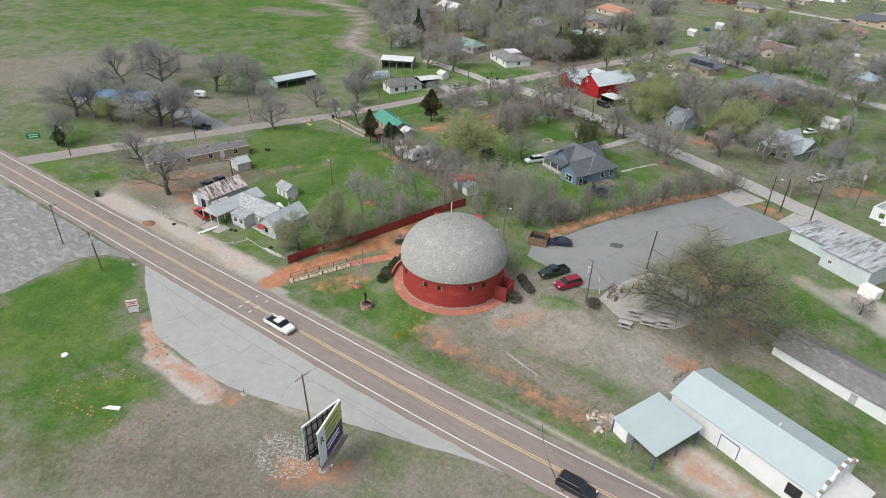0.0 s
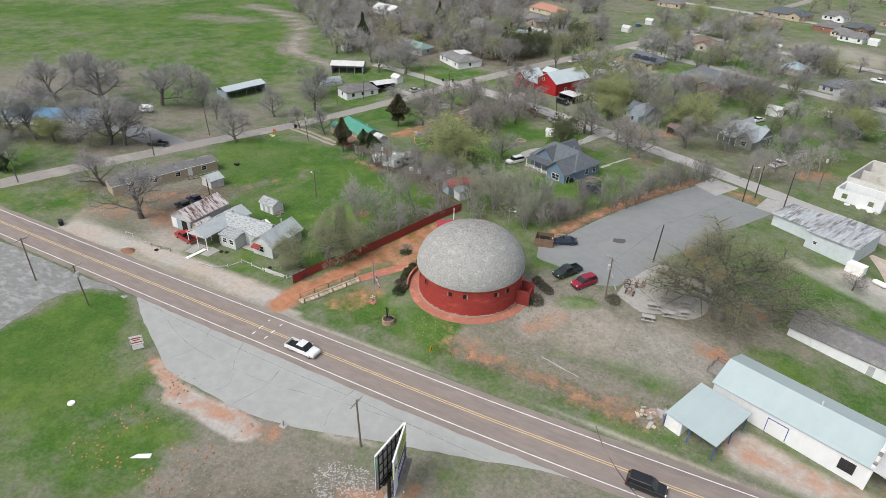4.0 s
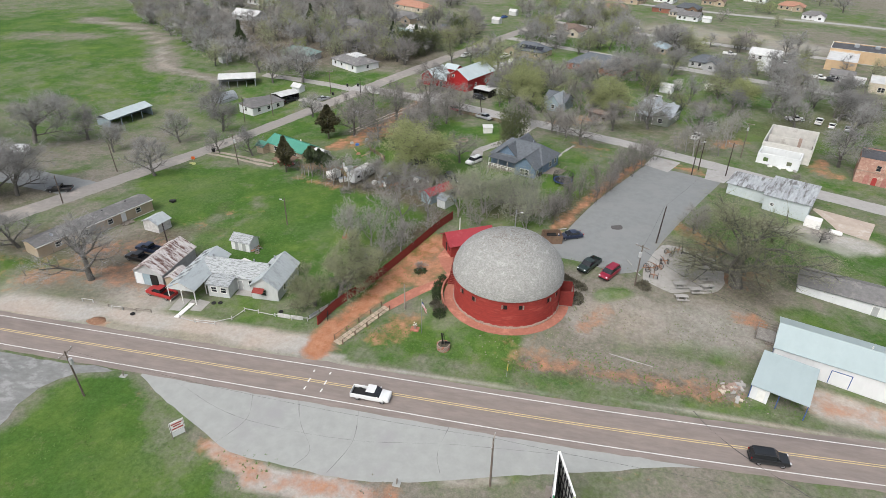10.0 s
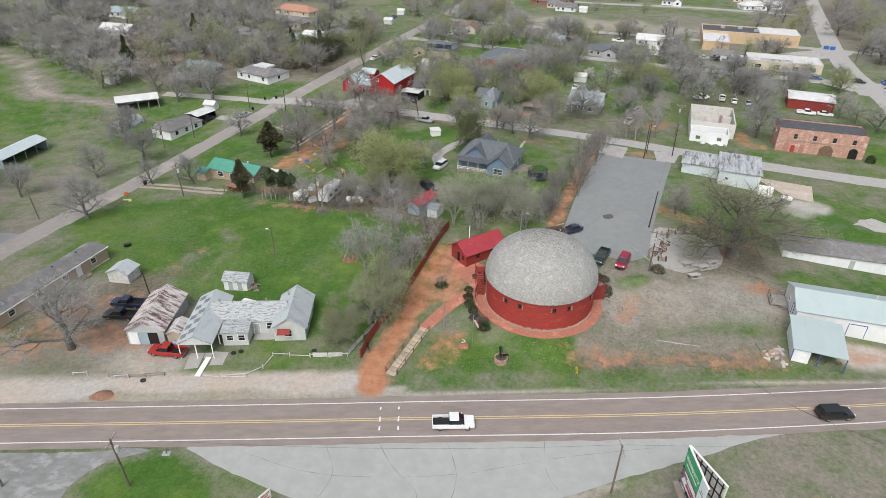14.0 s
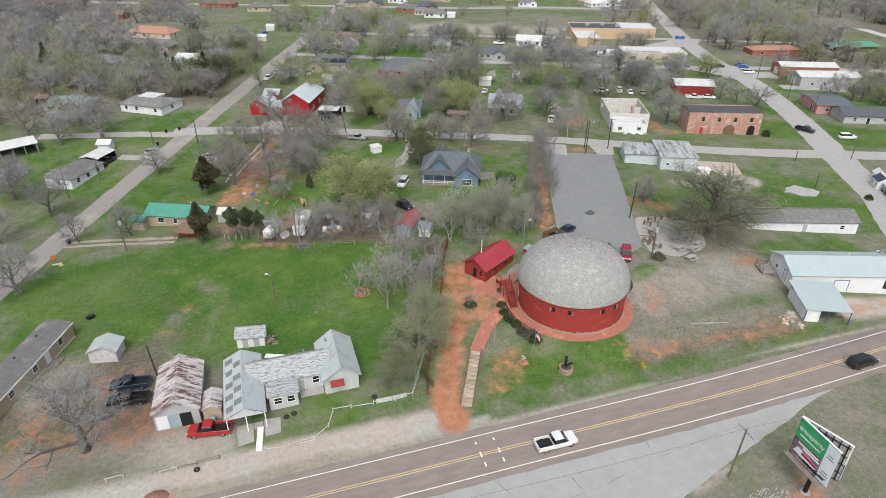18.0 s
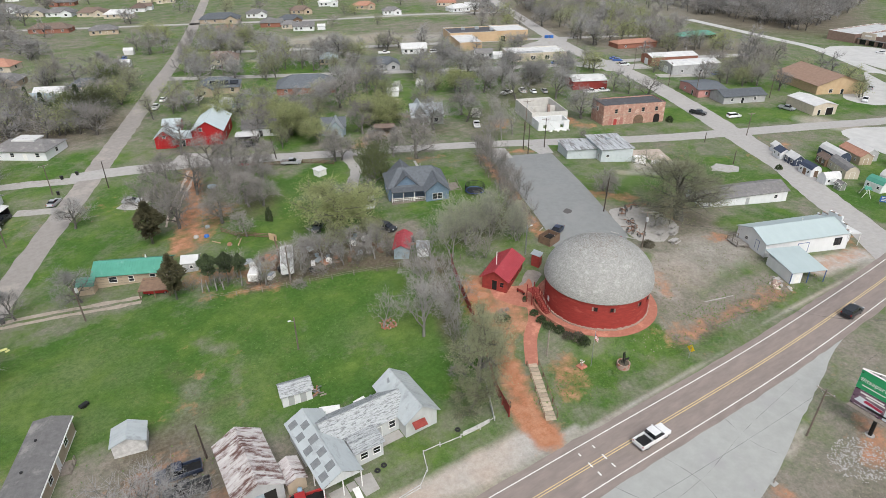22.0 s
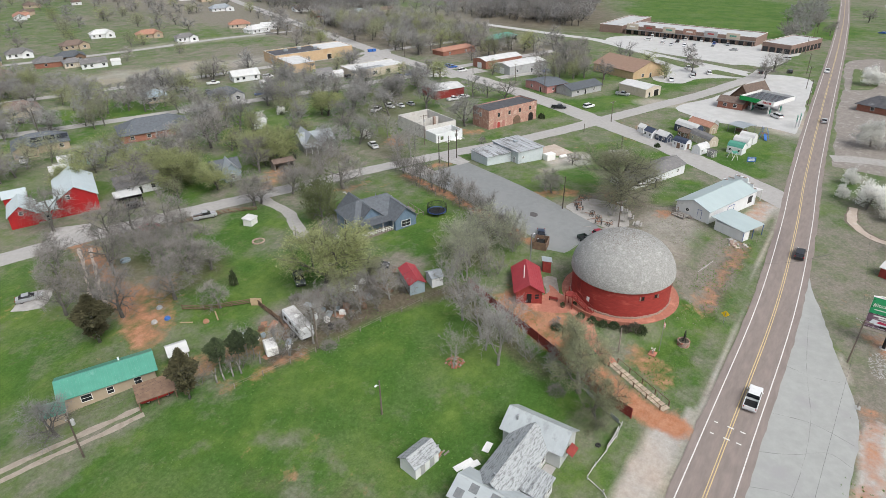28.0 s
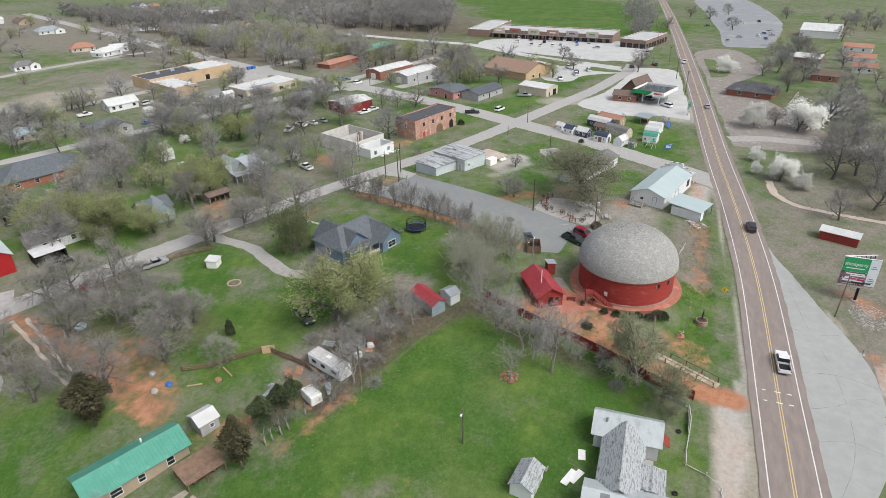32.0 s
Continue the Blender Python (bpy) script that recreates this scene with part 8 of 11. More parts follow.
# shopping strip of brick with shop windows
mx, my, mrz, ml = front(271.5, 192, 262, 110, 22)
mall = thing("shopping_strip", "long brick shopping strip with dark shop windows", "shops", on_land(mx, my, mrz, 0.2))
clear(mx, my, 45)
mall_b = flat_block(mall, pose(0, 0, 0), ml, 22, 5.4, MALL_BRICK, MEMBRANE, 0.5, cap=WHITE_TRIM, base=2.0, openings=[("S", (k + 0.5) / 16, 0.3, 3.4, 2.6, "window", BLACK_METAL) for k in range(16)])
for k, (u, mat) in enumerate(((0.06, CREAM_WALL), (0.2, MALL_BRICK), (0.36, CREAM_WALL), (0.52, SANDSTONE), (0.68, GREY_WALL), (0.84, CREAM_WALL))):
    part("shop_gable", Geo().box((u - 0.5) * ml - 4, (u - 0.5) * ml + 4, -11.4, -11.0, 3.2, 6.6), mat, mall_b)
    part("sign_bar", Geo().box((u - 0.5) * ml - 2, (u - 0.5) * ml + 2, -11.46, -11.4, 4.6, 5.4), (WHITE_TRIM, RED_TRIM, GREEN_METAL)[k % 3], mall_b)
part("arcade_roof", Geo().box(-ml / 2, ml / 2, -13.4, -11.0, 3.0, 3.25), GREY_ROOF, mall_b)
for k in range(18):
    x = -ml / 2 + 1 + (ml - 2) * k / 17
    part("pillar", Geo().box(x - 0.25, x + 0.25, -13.3, -12.8, -1.5, 3.0), MALL_BRICK, mall_b)
t, L1 = home("corner_shop", "dark brick corner shop with a white roof", "shop", 247, 104, 241.5, 88.5, 34)
flat_block(t, pose(0, 0, 0), L1, 34, 5.6, MALL_BRICK, MEMBRANE, 0.4, cap=WHITE_TRIM, base=2.5, openings=[("S", (k + 0.5) / 4, 0.4, 3.0, 2.8, "window", BLACK_METAL) for k in range(4)] + [("E", (k + 0.5) / 8, 0.4, 3.0, 2.8, "window", BLACK_METAL) for k in range(8)])
t, L1 = home("shop_wing", "brick wing of the shopping strip", "shops", 266, 197, 270, 182, 40)
t.matrix_basis = on_land(295, 200, -95, 0.2)
flat_block(t, pose(0, 0, 0), 16, 48, 5.6, MALL_BRICK, MEMBRANE, 0.4, cap=WHITE_TRIM, base=2.0, openings=[("W", (k + 0.5) / 8, 0.4, 3.4, 2.6, "window", BLACK_METAL) for k in range(8)])

# south of the highway
gable_house("dark_roofed_house", "low house with a black hipped roof", "house", 121, 50, 115, 33.5, 12, 2.8, 5.2, OLD_BRICK, BLACK_ROOF, over=0.8, hip=4, openings=(("S", 0.3, 1, 1.2, 1.2), ("S", 0.7, 1, 1.2, 1.2)))
t, b = gable_house("red_garden_shed", "dark red shed with a white metal roof", "shed", -15.6, 36.8, -18.4, 29.6, 3.4, 2.2, 2.9, RED_WOOD, PALE_ROOF, over=0.25, seams=0.7)
gable_house("white_tent_hall", "bright white metal hall", "hall", 322, -6, 316, -28, 26, 5, 8, WHITE_WALL, PALE_ROOF, over=0.3)
for p in ((215, 12, 211, 0, 9), (222, -12, 218, -26, 9), (163, 12, 160, 1, 8), (95, 20, 92, 12, 6), (262, -20, 258, -34, 9), (190, -10, 187, -20, 8), (130, -12, 127, -22, 8)):
    gable_house("roadside_house", "small house with a red-brown roof", "house", *p, 2.8, 4.4, rnd.choice((WHITE_WALL, OLD_BRICK, CREAM_WALL)), rnd.choice((TERRA_ROOF, PALE_ROOF, BROWN_ROOF)), over=0.4, openings=(("S", 0.3, 1, 1, 1), ("S", 0.7, 1, 1, 1)))

# houses deeper in the town: front corners, depth, wall, roof, hip
FAR = random.Random(21)


def town_house(label, x, y, L, W, wall, roof, rz=-24, hip=True, wing=0):
    t = thing("town_house", label, "house", on_land(x, y, rz), "houses of the town")
    clear(x, y, 4 + 0.72 * max(L, W))
    op = [("S", u, 0.9, 1.2, 1.2) for u in (0.15, 0.38, 0.85)] + [("S", 0.6, 0, 1.0, 2.0, "door", None, wall), ("W", 0.5, 0.9, 1.2, 1.2), ("E", 0.5, 0.9, 1.2, 1.2)]
    block(t, pose(0, 0, 0), L, W, 2.7, 2.7 + W * 0.24, wall, roof, 0.5, hip=W * 0.42 if hip else None, base=0.8, openings=op)
    if wing:
        block(t, pose(wing * L * 0.3, -W * 0.45, 0, 0, 0, 90), W * 0.7, W * 0.62, 2.7, 2.7 + W * 0.17, wall, roof, 0.4, base=0.8, openings=(("W", 0.5, 0.9, 1.4, 1.3),))
    return t


town_house("brown-roofed house with white porch gables", -50, 322, 14, 10, CREAM_WALL, BROWN_ROOF, -20, True, 1)
town_house("dark-roofed house with roof panels", -66, 271, 16, 11, TAN_WALL, DARK_ROOF, -22, True, -1)
for k in range(3):
    single("solar_panel", Geo().box(-1.6, 1.6, -1.0, 1.0, 0, 0.06), PANE, "dark solar panel on a roof", "panel", pose(-68.5 + 3.5 * k, 267.6 - 1.4 * k, land(-66, 271) + 4.25, 24, 0, -22))
town_house("wide house with a dark hipped roof", -36, 253, 23, 14, OLD_BRICK, DARK_ROOF, -24)
town_house("grey hipped-roof house in the wood", -158, 301, 13, 10, TAN_WALL, GREY_ROOF, -15)
town_house("long low house with a terracotta roof", -143, 365, 24, 10, CREAM_WALL, TERRA_ROOF, -30)
town_house("grey house with a pale roof", -123, 296, 10, 7, GREY_WALL, PALE_ROOF, -24, False)
town_house("dark-roofed house among cedars", -110, 301, 12, 9, TAN_WALL, DARK_ROOF, -24)
town_house("cream house with a terracotta roof", -27, 396, 15, 9, CREAM_WALL, TERRA_ROOF, -5, True, 1)
town_house("small white house with grey roof", 15, 383, 12, 8, WHITE_WALL, GREY_ROOF, -24, False)
town_house("small cottage with a blue roof", -9, 293, 8, 8, TAN_WALL, TEAL_WALL, -24)
town_house("white house with a tin roof", 36, 291, 12, 8, WHITE_WALL, PALE_ROOF, -24, False)
town_house("dark house in the trees", 8, 270, 12, 9, GREY_WALL, DARK_ROOF, -24, True, 1)
town_house("pale house with a dull sea-green roof at the wood's edge", -160.5, 239.5, 15, 8, GREY_WALL, SEA_ROOF, -12, True)
gable_house("tumbledown_shack", "small dark tumbledown shack", "shack", -173.5, 248.6, -169.5, 247.2, 4, 2.2, 3.0, GREY_WOOD, BROWN_ROOF, open_front=True)
town_house("long pale house with a tin roof in the wood", -219.6, 309, 16, 9, GREY_WALL, PALE_ROOF, -15, False)
town_house("white house with a blue roof in the wood", -235, 356, 16, 9, WHITE_WALL, TEAL_WALL, -15, False, 1)
town_house("grey house far in the town", -148, 476, 18, 10, TAN_WALL, GREY_ROOF, -20)
town_house("brown house far in the town", -111, 460, 22, 10, OLD_BRICK, BROWN_ROOF, -24)
town_house("grey-roofed house far in the town", -86, 437, 15, 9, TAN_WALL, GREY_ROOF, -10)
town_house("white house beside the far street", 136, 398, 15, 9, WHITE_WALL, PALE_ROOF, 0)
town_house("tan-roofed house by the far street", 146, 428, 14, 10, CREAM_WALL, TERRA_ROOF, -35)
town_house("white gabled house by the far street", 152, 404, 10, 7, WHITE_WALL, PALE_ROOF, -45, False)
town_house("low white house in bare fields", 10, 394, 9, 7, CREAM_WALL, GREY_ROOF, -20)
town_house("brown house in bare fields", 38, 446, 14, 9, TAN_WALL, BROWN_ROOF, -15, True, 1)
town_house("small pale house among trees", 58, 262, 8, 6, WHITE_WALL, GREY_ROOF, -24, False)
for x, y, L, W, wall, roof, lab in ((-130, 567, 18, 11, WHITE_WALL, GREY_ROOF, "white house with a grey roof far in the town"), (-116, 539, 18, 11, CREAM_WALL, GREY_ROOF, "cream house with a grey roof far in the town"), (-100, 528, 17, 11, WHITE_WALL, GREY_ROOF, "white house with a grey roof far in the town"), (-82, 516, 18, 11, CREAM_WALL, BROWN_ROOF, "cream house with a brown roof far in the town"),
                                    (-128, 286, 12, 9, WHITE_WALL, TEAL_WALL, "white house with a blue-grey roof beside the lane"), (-138, 330, 15, 9, TAN_WALL, GREY_ROOF, "tan house with a grey roof beside the lane"), (8, 448, 13, 9, WHITE_WALL, GREY_ROOF, "white house with a grey roof beyond the fields"), (69, 470, 14, 9, WHITE_WALL, PALE_ROOF, "white house with a pale roof beyond the fields"), (84, 441, 15, 9, TAN_WALL, TERRA_ROOF, "tan house with a terracotta roof beyond the fields"), (88, 408, 12, 8, WHITE_WALL, GREY_ROOF, "white house with a grey roof beyond the fields"),
                                    (210, 530, 18, 11, WHITE_WALL, GALV, "white house with a tin roof in the woods"), (254, 412, 14, 9, WHITE_WALL, GALV, "white house with a tin roof in the woods"), (-18, 440, 24, 12, TAN_WALL, DARK_ROOF, "wide tan house with a dark roof"), (18, 412, 14, 9, BROWN_WOOD, DARK_ROOF, "low brown house with a dark roof")):
    town_house(lab, x, y, L, W, wall, roof, -22, True, 1)
for k in range(44):
    x, y = FAR.uniform(-260, 420), FAR.uniform(400, 720)
    if abs(x + 25 - (y - 470) * 0.31) < 12 or abs(x - 158 - (y - 358) * 0.5) < 16:
        continue
    town_house("house far in the town", x, y, FAR.uniform(11, 18), FAR.uniform(8, 11), FAR.choice((WHITE_WALL, CREAM_WALL, TAN_WALL, OLD_BRICK)), FAR.choice((GREY_ROOF, BROWN_ROOF, DARK_ROOF, TERRA_ROOF, PALE_ROOF)), -22 + 90 * FAR.randrange(2), FAR.random() < 0.6, FAR.choice((0, 1, -1)))
for x, y, c in ((-84, 366, PALE_ROOF), (-18, 334, CREAM_WALL), (62, 256, WHITE_WALL), (31, 271, WHITE_WALL), (-90, 338, PALE_ROOF), (24, 378, WHITE_WALL), (-76, 240, PALE_ROOF), (-70, 247, PALE_ROOF), (-12, 226, WHITE_WALL)):
    t = thing("yard_shed", "small pale yard shed", "shed", on_land(x, y, -24), "yard sheds")
    block(t, pose(0, 0, 0), 4.5, 3.2, 2.2, 3.2, c, PALE_ROOF, 0.2)


# ---- planting ----
def spots(models, group, rows, grow=1.0):
    """Trees given as rows of x, y, height and crown spread."""
    for k, row in enumerate(rows):
        x, y, h = row[:3]
        plant(models[k % len(models)], x, y, h * grow, width=grow * row[3] if len(row) > 3 else None, group=group)


spots(GNARLED, "", [(-128.8, 68.8, 14, 16)])
spots(OAK, "", [(-12.6, 91.2, 16, 25)])
spots(OLIVE, "", [(-82.0, 73.0, 13.5, 13), (-85.2, 69.5, 9, 8)])
spots(BIG_BARE, "trees by the lane", [(-148, 116.6, 12, 11), (-130.4, 135.3, 10, 9), (-171.6, 131.5, 10, 9), (-159, 144.8, 11, 9), (-141.5, 137.1, 9, 7), (-151.7, 156.7, 12, 12), (-163, 171, 13, 15), (-146.8, 208.3, 15, 19), (-158.2, 206.4, 12, 12), (-128.1, 172.2, 9, 8), (-150.8, 75.8, 11, 13)])
spots(BIG_BARE, "trees by the blue-roofed hall", [(-175, 95, 12, 15), (-184, 92, 12, 14), (-197, 131, 13, 17), (-212, 121, 14, 17), (-223, 112, 13, 16), (-180, 68, 9, 9), (-201, 83, 12, 14), (-194, 86, 11, 12), (-171, 97, 11, 12), (-186, 139, 9, 10), (-209, 96, 10, 12), (-236, 126, 11, 14), (-206, 153, 7, 8)], 1.3)
spots(LIME, "", [(-189, 88, 9, 9), (-163, 246, 8, 8)])
spots(TALL_BARE, "trees along the red fence", [(-83.5, 86.5, 13, 9), (-79.6, 92.0, 13, 9.5), (-77.0, 97.5, 12, 8.5), (-81.5, 90.0, 9, 7), (-88.1, 92.1, 8, 6.5), (-72.5, 101.0, 11, 9), (-75.0, 88.5, 8, 6)])
spots(PALE_GREEN, "pale trees behind the shop", [(-66.5, 103.5, 11, 10), (-61.5, 105.5, 12, 12), (-55.5, 105.5, 12, 12), (-59.0, 109.5, 9, 9), (-52.0, 101.0, 10, 9)])
spots(LIME, "trees in the back yards", [(-80.6, 127.2, 14, 16), (-60.5, 213, 10, 12), (-66, 216, 9, 11), (-62.5, 203, 9, 10), (-34, 195, 10, 13), (-61, 206, 10, 12)], 1.12)
spots(OLIVE, "", [(-85, 119.5, 8, 9), (-77.5, 119, 7, 7)])
spots(TALL_BARE, "bare trees in the fence row", [(-95.5, 116.2, 9, 6), (-99.9, 117.5, 8, 5.5), (-92.5, 118.5, 8, 6), (-88.0, 118.0, 8, 6.5), (-85.0, 114.5, 7, 6), (-79.0, 112.5, 8, 6.5), (-82.0, 117.0, 7, 6), (-103.5, 124, 7, 5), (-90.5, 121.5, 8, 6), (-100, 120, 6, 5), (-76.5, 116, 7, 6)])
spots([CEDARS[3]], "cedars by the green-roofed house", [(-115.2, 124.0, 9.6, 7), (-114.4, 151.6, 10, 10)])
spots([CEDARS[4]], "cedars by the green-roofed house", [(-108.6, 124.6, 7.0, 6.0), (-105.6, 123.4, 6.8, 5.6), (-103.2, 122.6, 6.0, 4.6)])
spots(EVERGREEN, "", [(-109, 263, 12, 10), (-104, 292, 13, 11), (-60.6, 147.5, 12.5, 9), (-121, 258, 12, 11), (-114.5, 254, 13, 11)])
spots([CEDARS[2]], "", [(-185.4, 235, 15, 8), (-178.5, 295, 12, 8), (-131, 279, 9, 6), (-127, 263, 10, 8), (-116, 264, 11, 9), (-178, 68, 6, 5)])
spots(MID_BARE, "trees on the wooded lot", [(-107.8, 155, 12, 11), (-98.9, 151, 11, 11), (-108.5, 176, 11, 10), (-92.5, 168.5, 10, 9), (-99.5, 172, 13, 11), (-91, 158, 9, 9), (-113, 166, 11, 10), (-104, 186, 10, 9), (-96.5, 140, 7, 7), (-108, 163, 12, 11), (-91.1, 166.3, 9, 9), (-86.3, 162.3, 9, 9), (-88.1, 154.0, 9, 9), (-84.8, 178.1, 9, 9), (-82.7, 169.7, 9, 9), (-91.0, 155.6, 9, 9), (-90.4, 178.4, 9, 9)])
spots(BIG_BARE, "great trees in the back yards", [(-21.7, 180.7, 12, 13), (-19.3, 227.8, 14, 15), (-29.1, 234.1, 14, 16), (31.8, 257.9, 13, 12), (36.2, 250, 12, 11), (76.4, 262, 12, 12), (-1.5, 296.7, 14, 17), (50.5, 229.6, 13, 13), (40.2, 206.1, 12, 12), (126, 256, 14, 16), (144.2, 317.6, 15, 18), (-45, 222, 12, 13), (12, 240, 13, 14), (-8, 250, 13, 13)])
spots([SAPLING[0]], "brown upright trees beside the lane", [(-68, 326, 9, 7), (-65, 334, 9, 7), (-62, 342, 9, 7), (-60, 350, 9, 7), (-57, 360, 9, 7), (-53, 372, 9, 7), (-49, 384, 9, 7)])
spots(MID_BARE, "bare trees beside the back street", [(-58.9, 171.5, 9, 9), (-48.2, 170.2, 8, 9), (-91.5, 185.5, 13, 11)])
spots(LIME, "leafing trees in the back yards", [(-64.4, 200.3, 12, 14), (-32, 192.8, 13, 15), (-58, 190, 9, 10), (-78, 224, 11, 12), (12, 215, 11, 12)])
spots(MID_BARE, "trees by the back street", [(-41.5, 158.3, 9, 10), (-61, 171.5, 8, 8), (-50.5, 168.5, 7, 7), (-46, 164, 7, 6), (-32.5, 175.5, 8, 7), (-96, 204, 9, 9), (-80, 180, 8, 8), (-72, 134.5, 7, 6), (-43, 190, 9, 9), (-70.5, 208, 9, 9), (-22, 239, 9, 10), (-36, 222, 10, 11), (-5, 189.5, 8, 7), (-86, 186, 8, 7)], 1.4)
spots(TALL_BARE, "pale trees by the ruin", [(-11.5, 158.1, 11, 7), (-4.2, 162, 11, 8), (-0.7, 171, 10, 7), (-13, 162, 9, 6), (-8, 166, 9, 7), (-16, 159, 7, 5), (2, 178, 9, 7), (5, 185, 9, 7)])
spots(BIG_BARE, "trees behind the shops", [(27, 163, 10, 10), (24, 195, 10, 10), (37, 187, 11, 12), (29, 234, 10, 11), (48, 227, 10, 11), (20, 210, 10, 11), (10, 232, 10, 11), (28, 238, 10, 11), (57, 205, 10, 11), (10, 246, 10, 11), (-8, 182, 9, 9), (44, 210, 9, 10), (66, 214, 9, 10), (5, 202, 9, 10)], 1.25)
spots(MID_BARE, "trees about the junction", [(-17, 110.4, 5.5, 6), (8, 114, 4, 4), (11.5, 147, 3, 3), (119, 157, 10, 9), (123, 168, 11, 10), (108, 174, 9, 8), (124, 162, 11, 11), (159, 184, 12, 13), (128, 185, 10, 10), (147, 173, 12, 12), (120, 148, 9, 9), (190, 130, 8, 8), (160, 120, 9, 9), (184, 88, 10, 10), (171, 182, 11, 12), (163, 88.5, 8, 8), (112, 166, 9, 8)], 1.1)
spots([PEARS[0]], "blossoming pears", [(74.5, 43, 10, 10), (72, 29.5, 12.5, 14), (20.5, 41.0, 8.5, 9), (37, 46, 5, 5), (174, 48.5, 9, 11), (16, 35.5, 5.5, 5.5), (25, 47, 4.5, 3.5), (-7.5, 230, 5, 5), (3, 231, 4, 4), (-2.5, 184, 4, 4)])
spots(MID_BARE, "trees south of the highway", [(26, 27, 13, 12), (31, 20, 12, 11), (47, 11, 12, 11), (51, 25, 7, 7), (62, 12, 8, 8), (101, 7, 8, 8), (126, 4, 9, 9), (77, 36, 7, 6), (-3.5, 30.5, 8, 7), (103, -4, 9, 9), (134, 25, 11, 10), (141, 4, 9, 9), (169, 31, 9, 9), (118, 33, 6, 6), (181, 23, 9, 9), (123, -8, 9, 9), (264, 1, 9, 10), (305, -28, 10, 11), (340, 78, 9, 9), (388, 90, 10, 10), (351, 33, 10, 10), (428, 46, 10, 10), (440, 61, 10, 10), (464, 29, 10, 10), (441, -13, 10, 10)], 1.15)
spots(BIG_BARE, "great trees across the highway", [(84, 19, 15, 15), (60, 15, 15, 15), (42, 22, 14, 14), (22, 17, 15, 15), (6, 21, 13, 13), (33, 6, 14, 14), (158, 16, 13, 13), (178, 24, 13, 13), (228, 8, 14, 14), (206, 18, 12, 12)])
spots(BRUSH, "brush about the yards", [(-84, 76, 1.2), (-95, 113, 1.2), (-90, 115, 1.4), (-85, 119, 1.6), (-80, 116, 1.7), (-77, 119, 1.4), (-93, 126, 1.2), (-88, 128, 1.3)])
# shrubs round the barn, clipped small hedges
spots([BUSH[0]], "shrubs round the barn", [(-42.6, 78.2, 1.4, 2.2), (-41.0, 78.9, 1.7, 2.6), (-41.2, 83.6, 1.1, 2.0), (-40.2, 82.9, 1.1, 2.0), (-42.3, 84.4, 1.1, 2.0), (-43.2, 85.2, 1.1, 2.0), (-29.4, 85.8, 1.4, 2.6), (-63.4, 70.9, 1.3, 2.4), (-64.4, 72.2, 1.1, 2.0)])
spots([BUSH[1]], "shrubs along the retaining wall", [(-64.6, 74.2, 1.0, 1.8), (-65.2, 76.0, 1.0, 1.8), (-65.2, 78.0, 1.0, 1.7), (-64.9, 80.2, 0.9, 1.6), (-63.2, 69.8, 1.2, 2.2), (-69.6, 82.6, 0.5, 2.4), (-90, 144, 3.2, 1.6), (39.5, 98.8, 1.2, 2), (49.5, 144.3, 1.8, 2.6)])
plant(MID_BARE[0], -18, 108.2, 7, width=7)
plant(MID_BARE[0], -69.6, 82.8, 2.6, width=2.4)

# saplings: fence row beside the lot, thickets, and general woodland
R = random.Random(77)


def along(models, group, pts, n, wide, h0, h1):
    line = resample(pts, 1.0)
    for k in range(n):
        p = line[int(len(line) * (k + R.random()) / n) % len(line)]
        plant(R.choice(models), p.x + R.uniform(-wide, wide), p.y + R.uniform(-wide, wide), R.uniform(h0, h1), group=group, width=R.uniform(3.6, 5.6))


along(SAPLING, "saplings beside the parking lot", [(-46, 104), (-40, 117), (-33, 132), (-27, 146), (-22, 154)], 42, 2.2, 4.0, 8.5)
along(PALE_SAPLING, "pale saplings behind the barn", [(-64, 100), (-57, 106), (-50, 112), (-47, 106), (-52, 101)], 17, 3.2, 5.0, 8.5)
along(SAPLING, "saplings north of the field", [(-112, 125), (-98, 119), (-86, 115), (-74, 110)], 12, 1.8, 3.0, 5.0)
along(PALE_SAPLING, "saplings by the red fence", [(-82, 74), (-78, 86), (-72, 100)], 14, 1.5, 3.5, 6.0)


def on_road(x, y):
    for line, w in ((NW_ROAD, 7), (BACK_STREET, 7), (MAIN_STREET, 10), (HIGHWAY, 14), ([(-260, 532), (-120, 474), (-34, 441), (40, 411), (96, 397), (156, 381)], 6)):
        for (ax, ay), (bx, by) in zip(line, line[1:]):
            dx, dy = bx - ax, by - ay
            t = min(1, max(0, ((x - ax) * dx + (y - ay) * dy) / (dx * dx + dy * dy)))
            if math.hypot(x - ax - t * dx, y - ay - t * dy) < w:
                return True
    return False


ARRAYS = {}


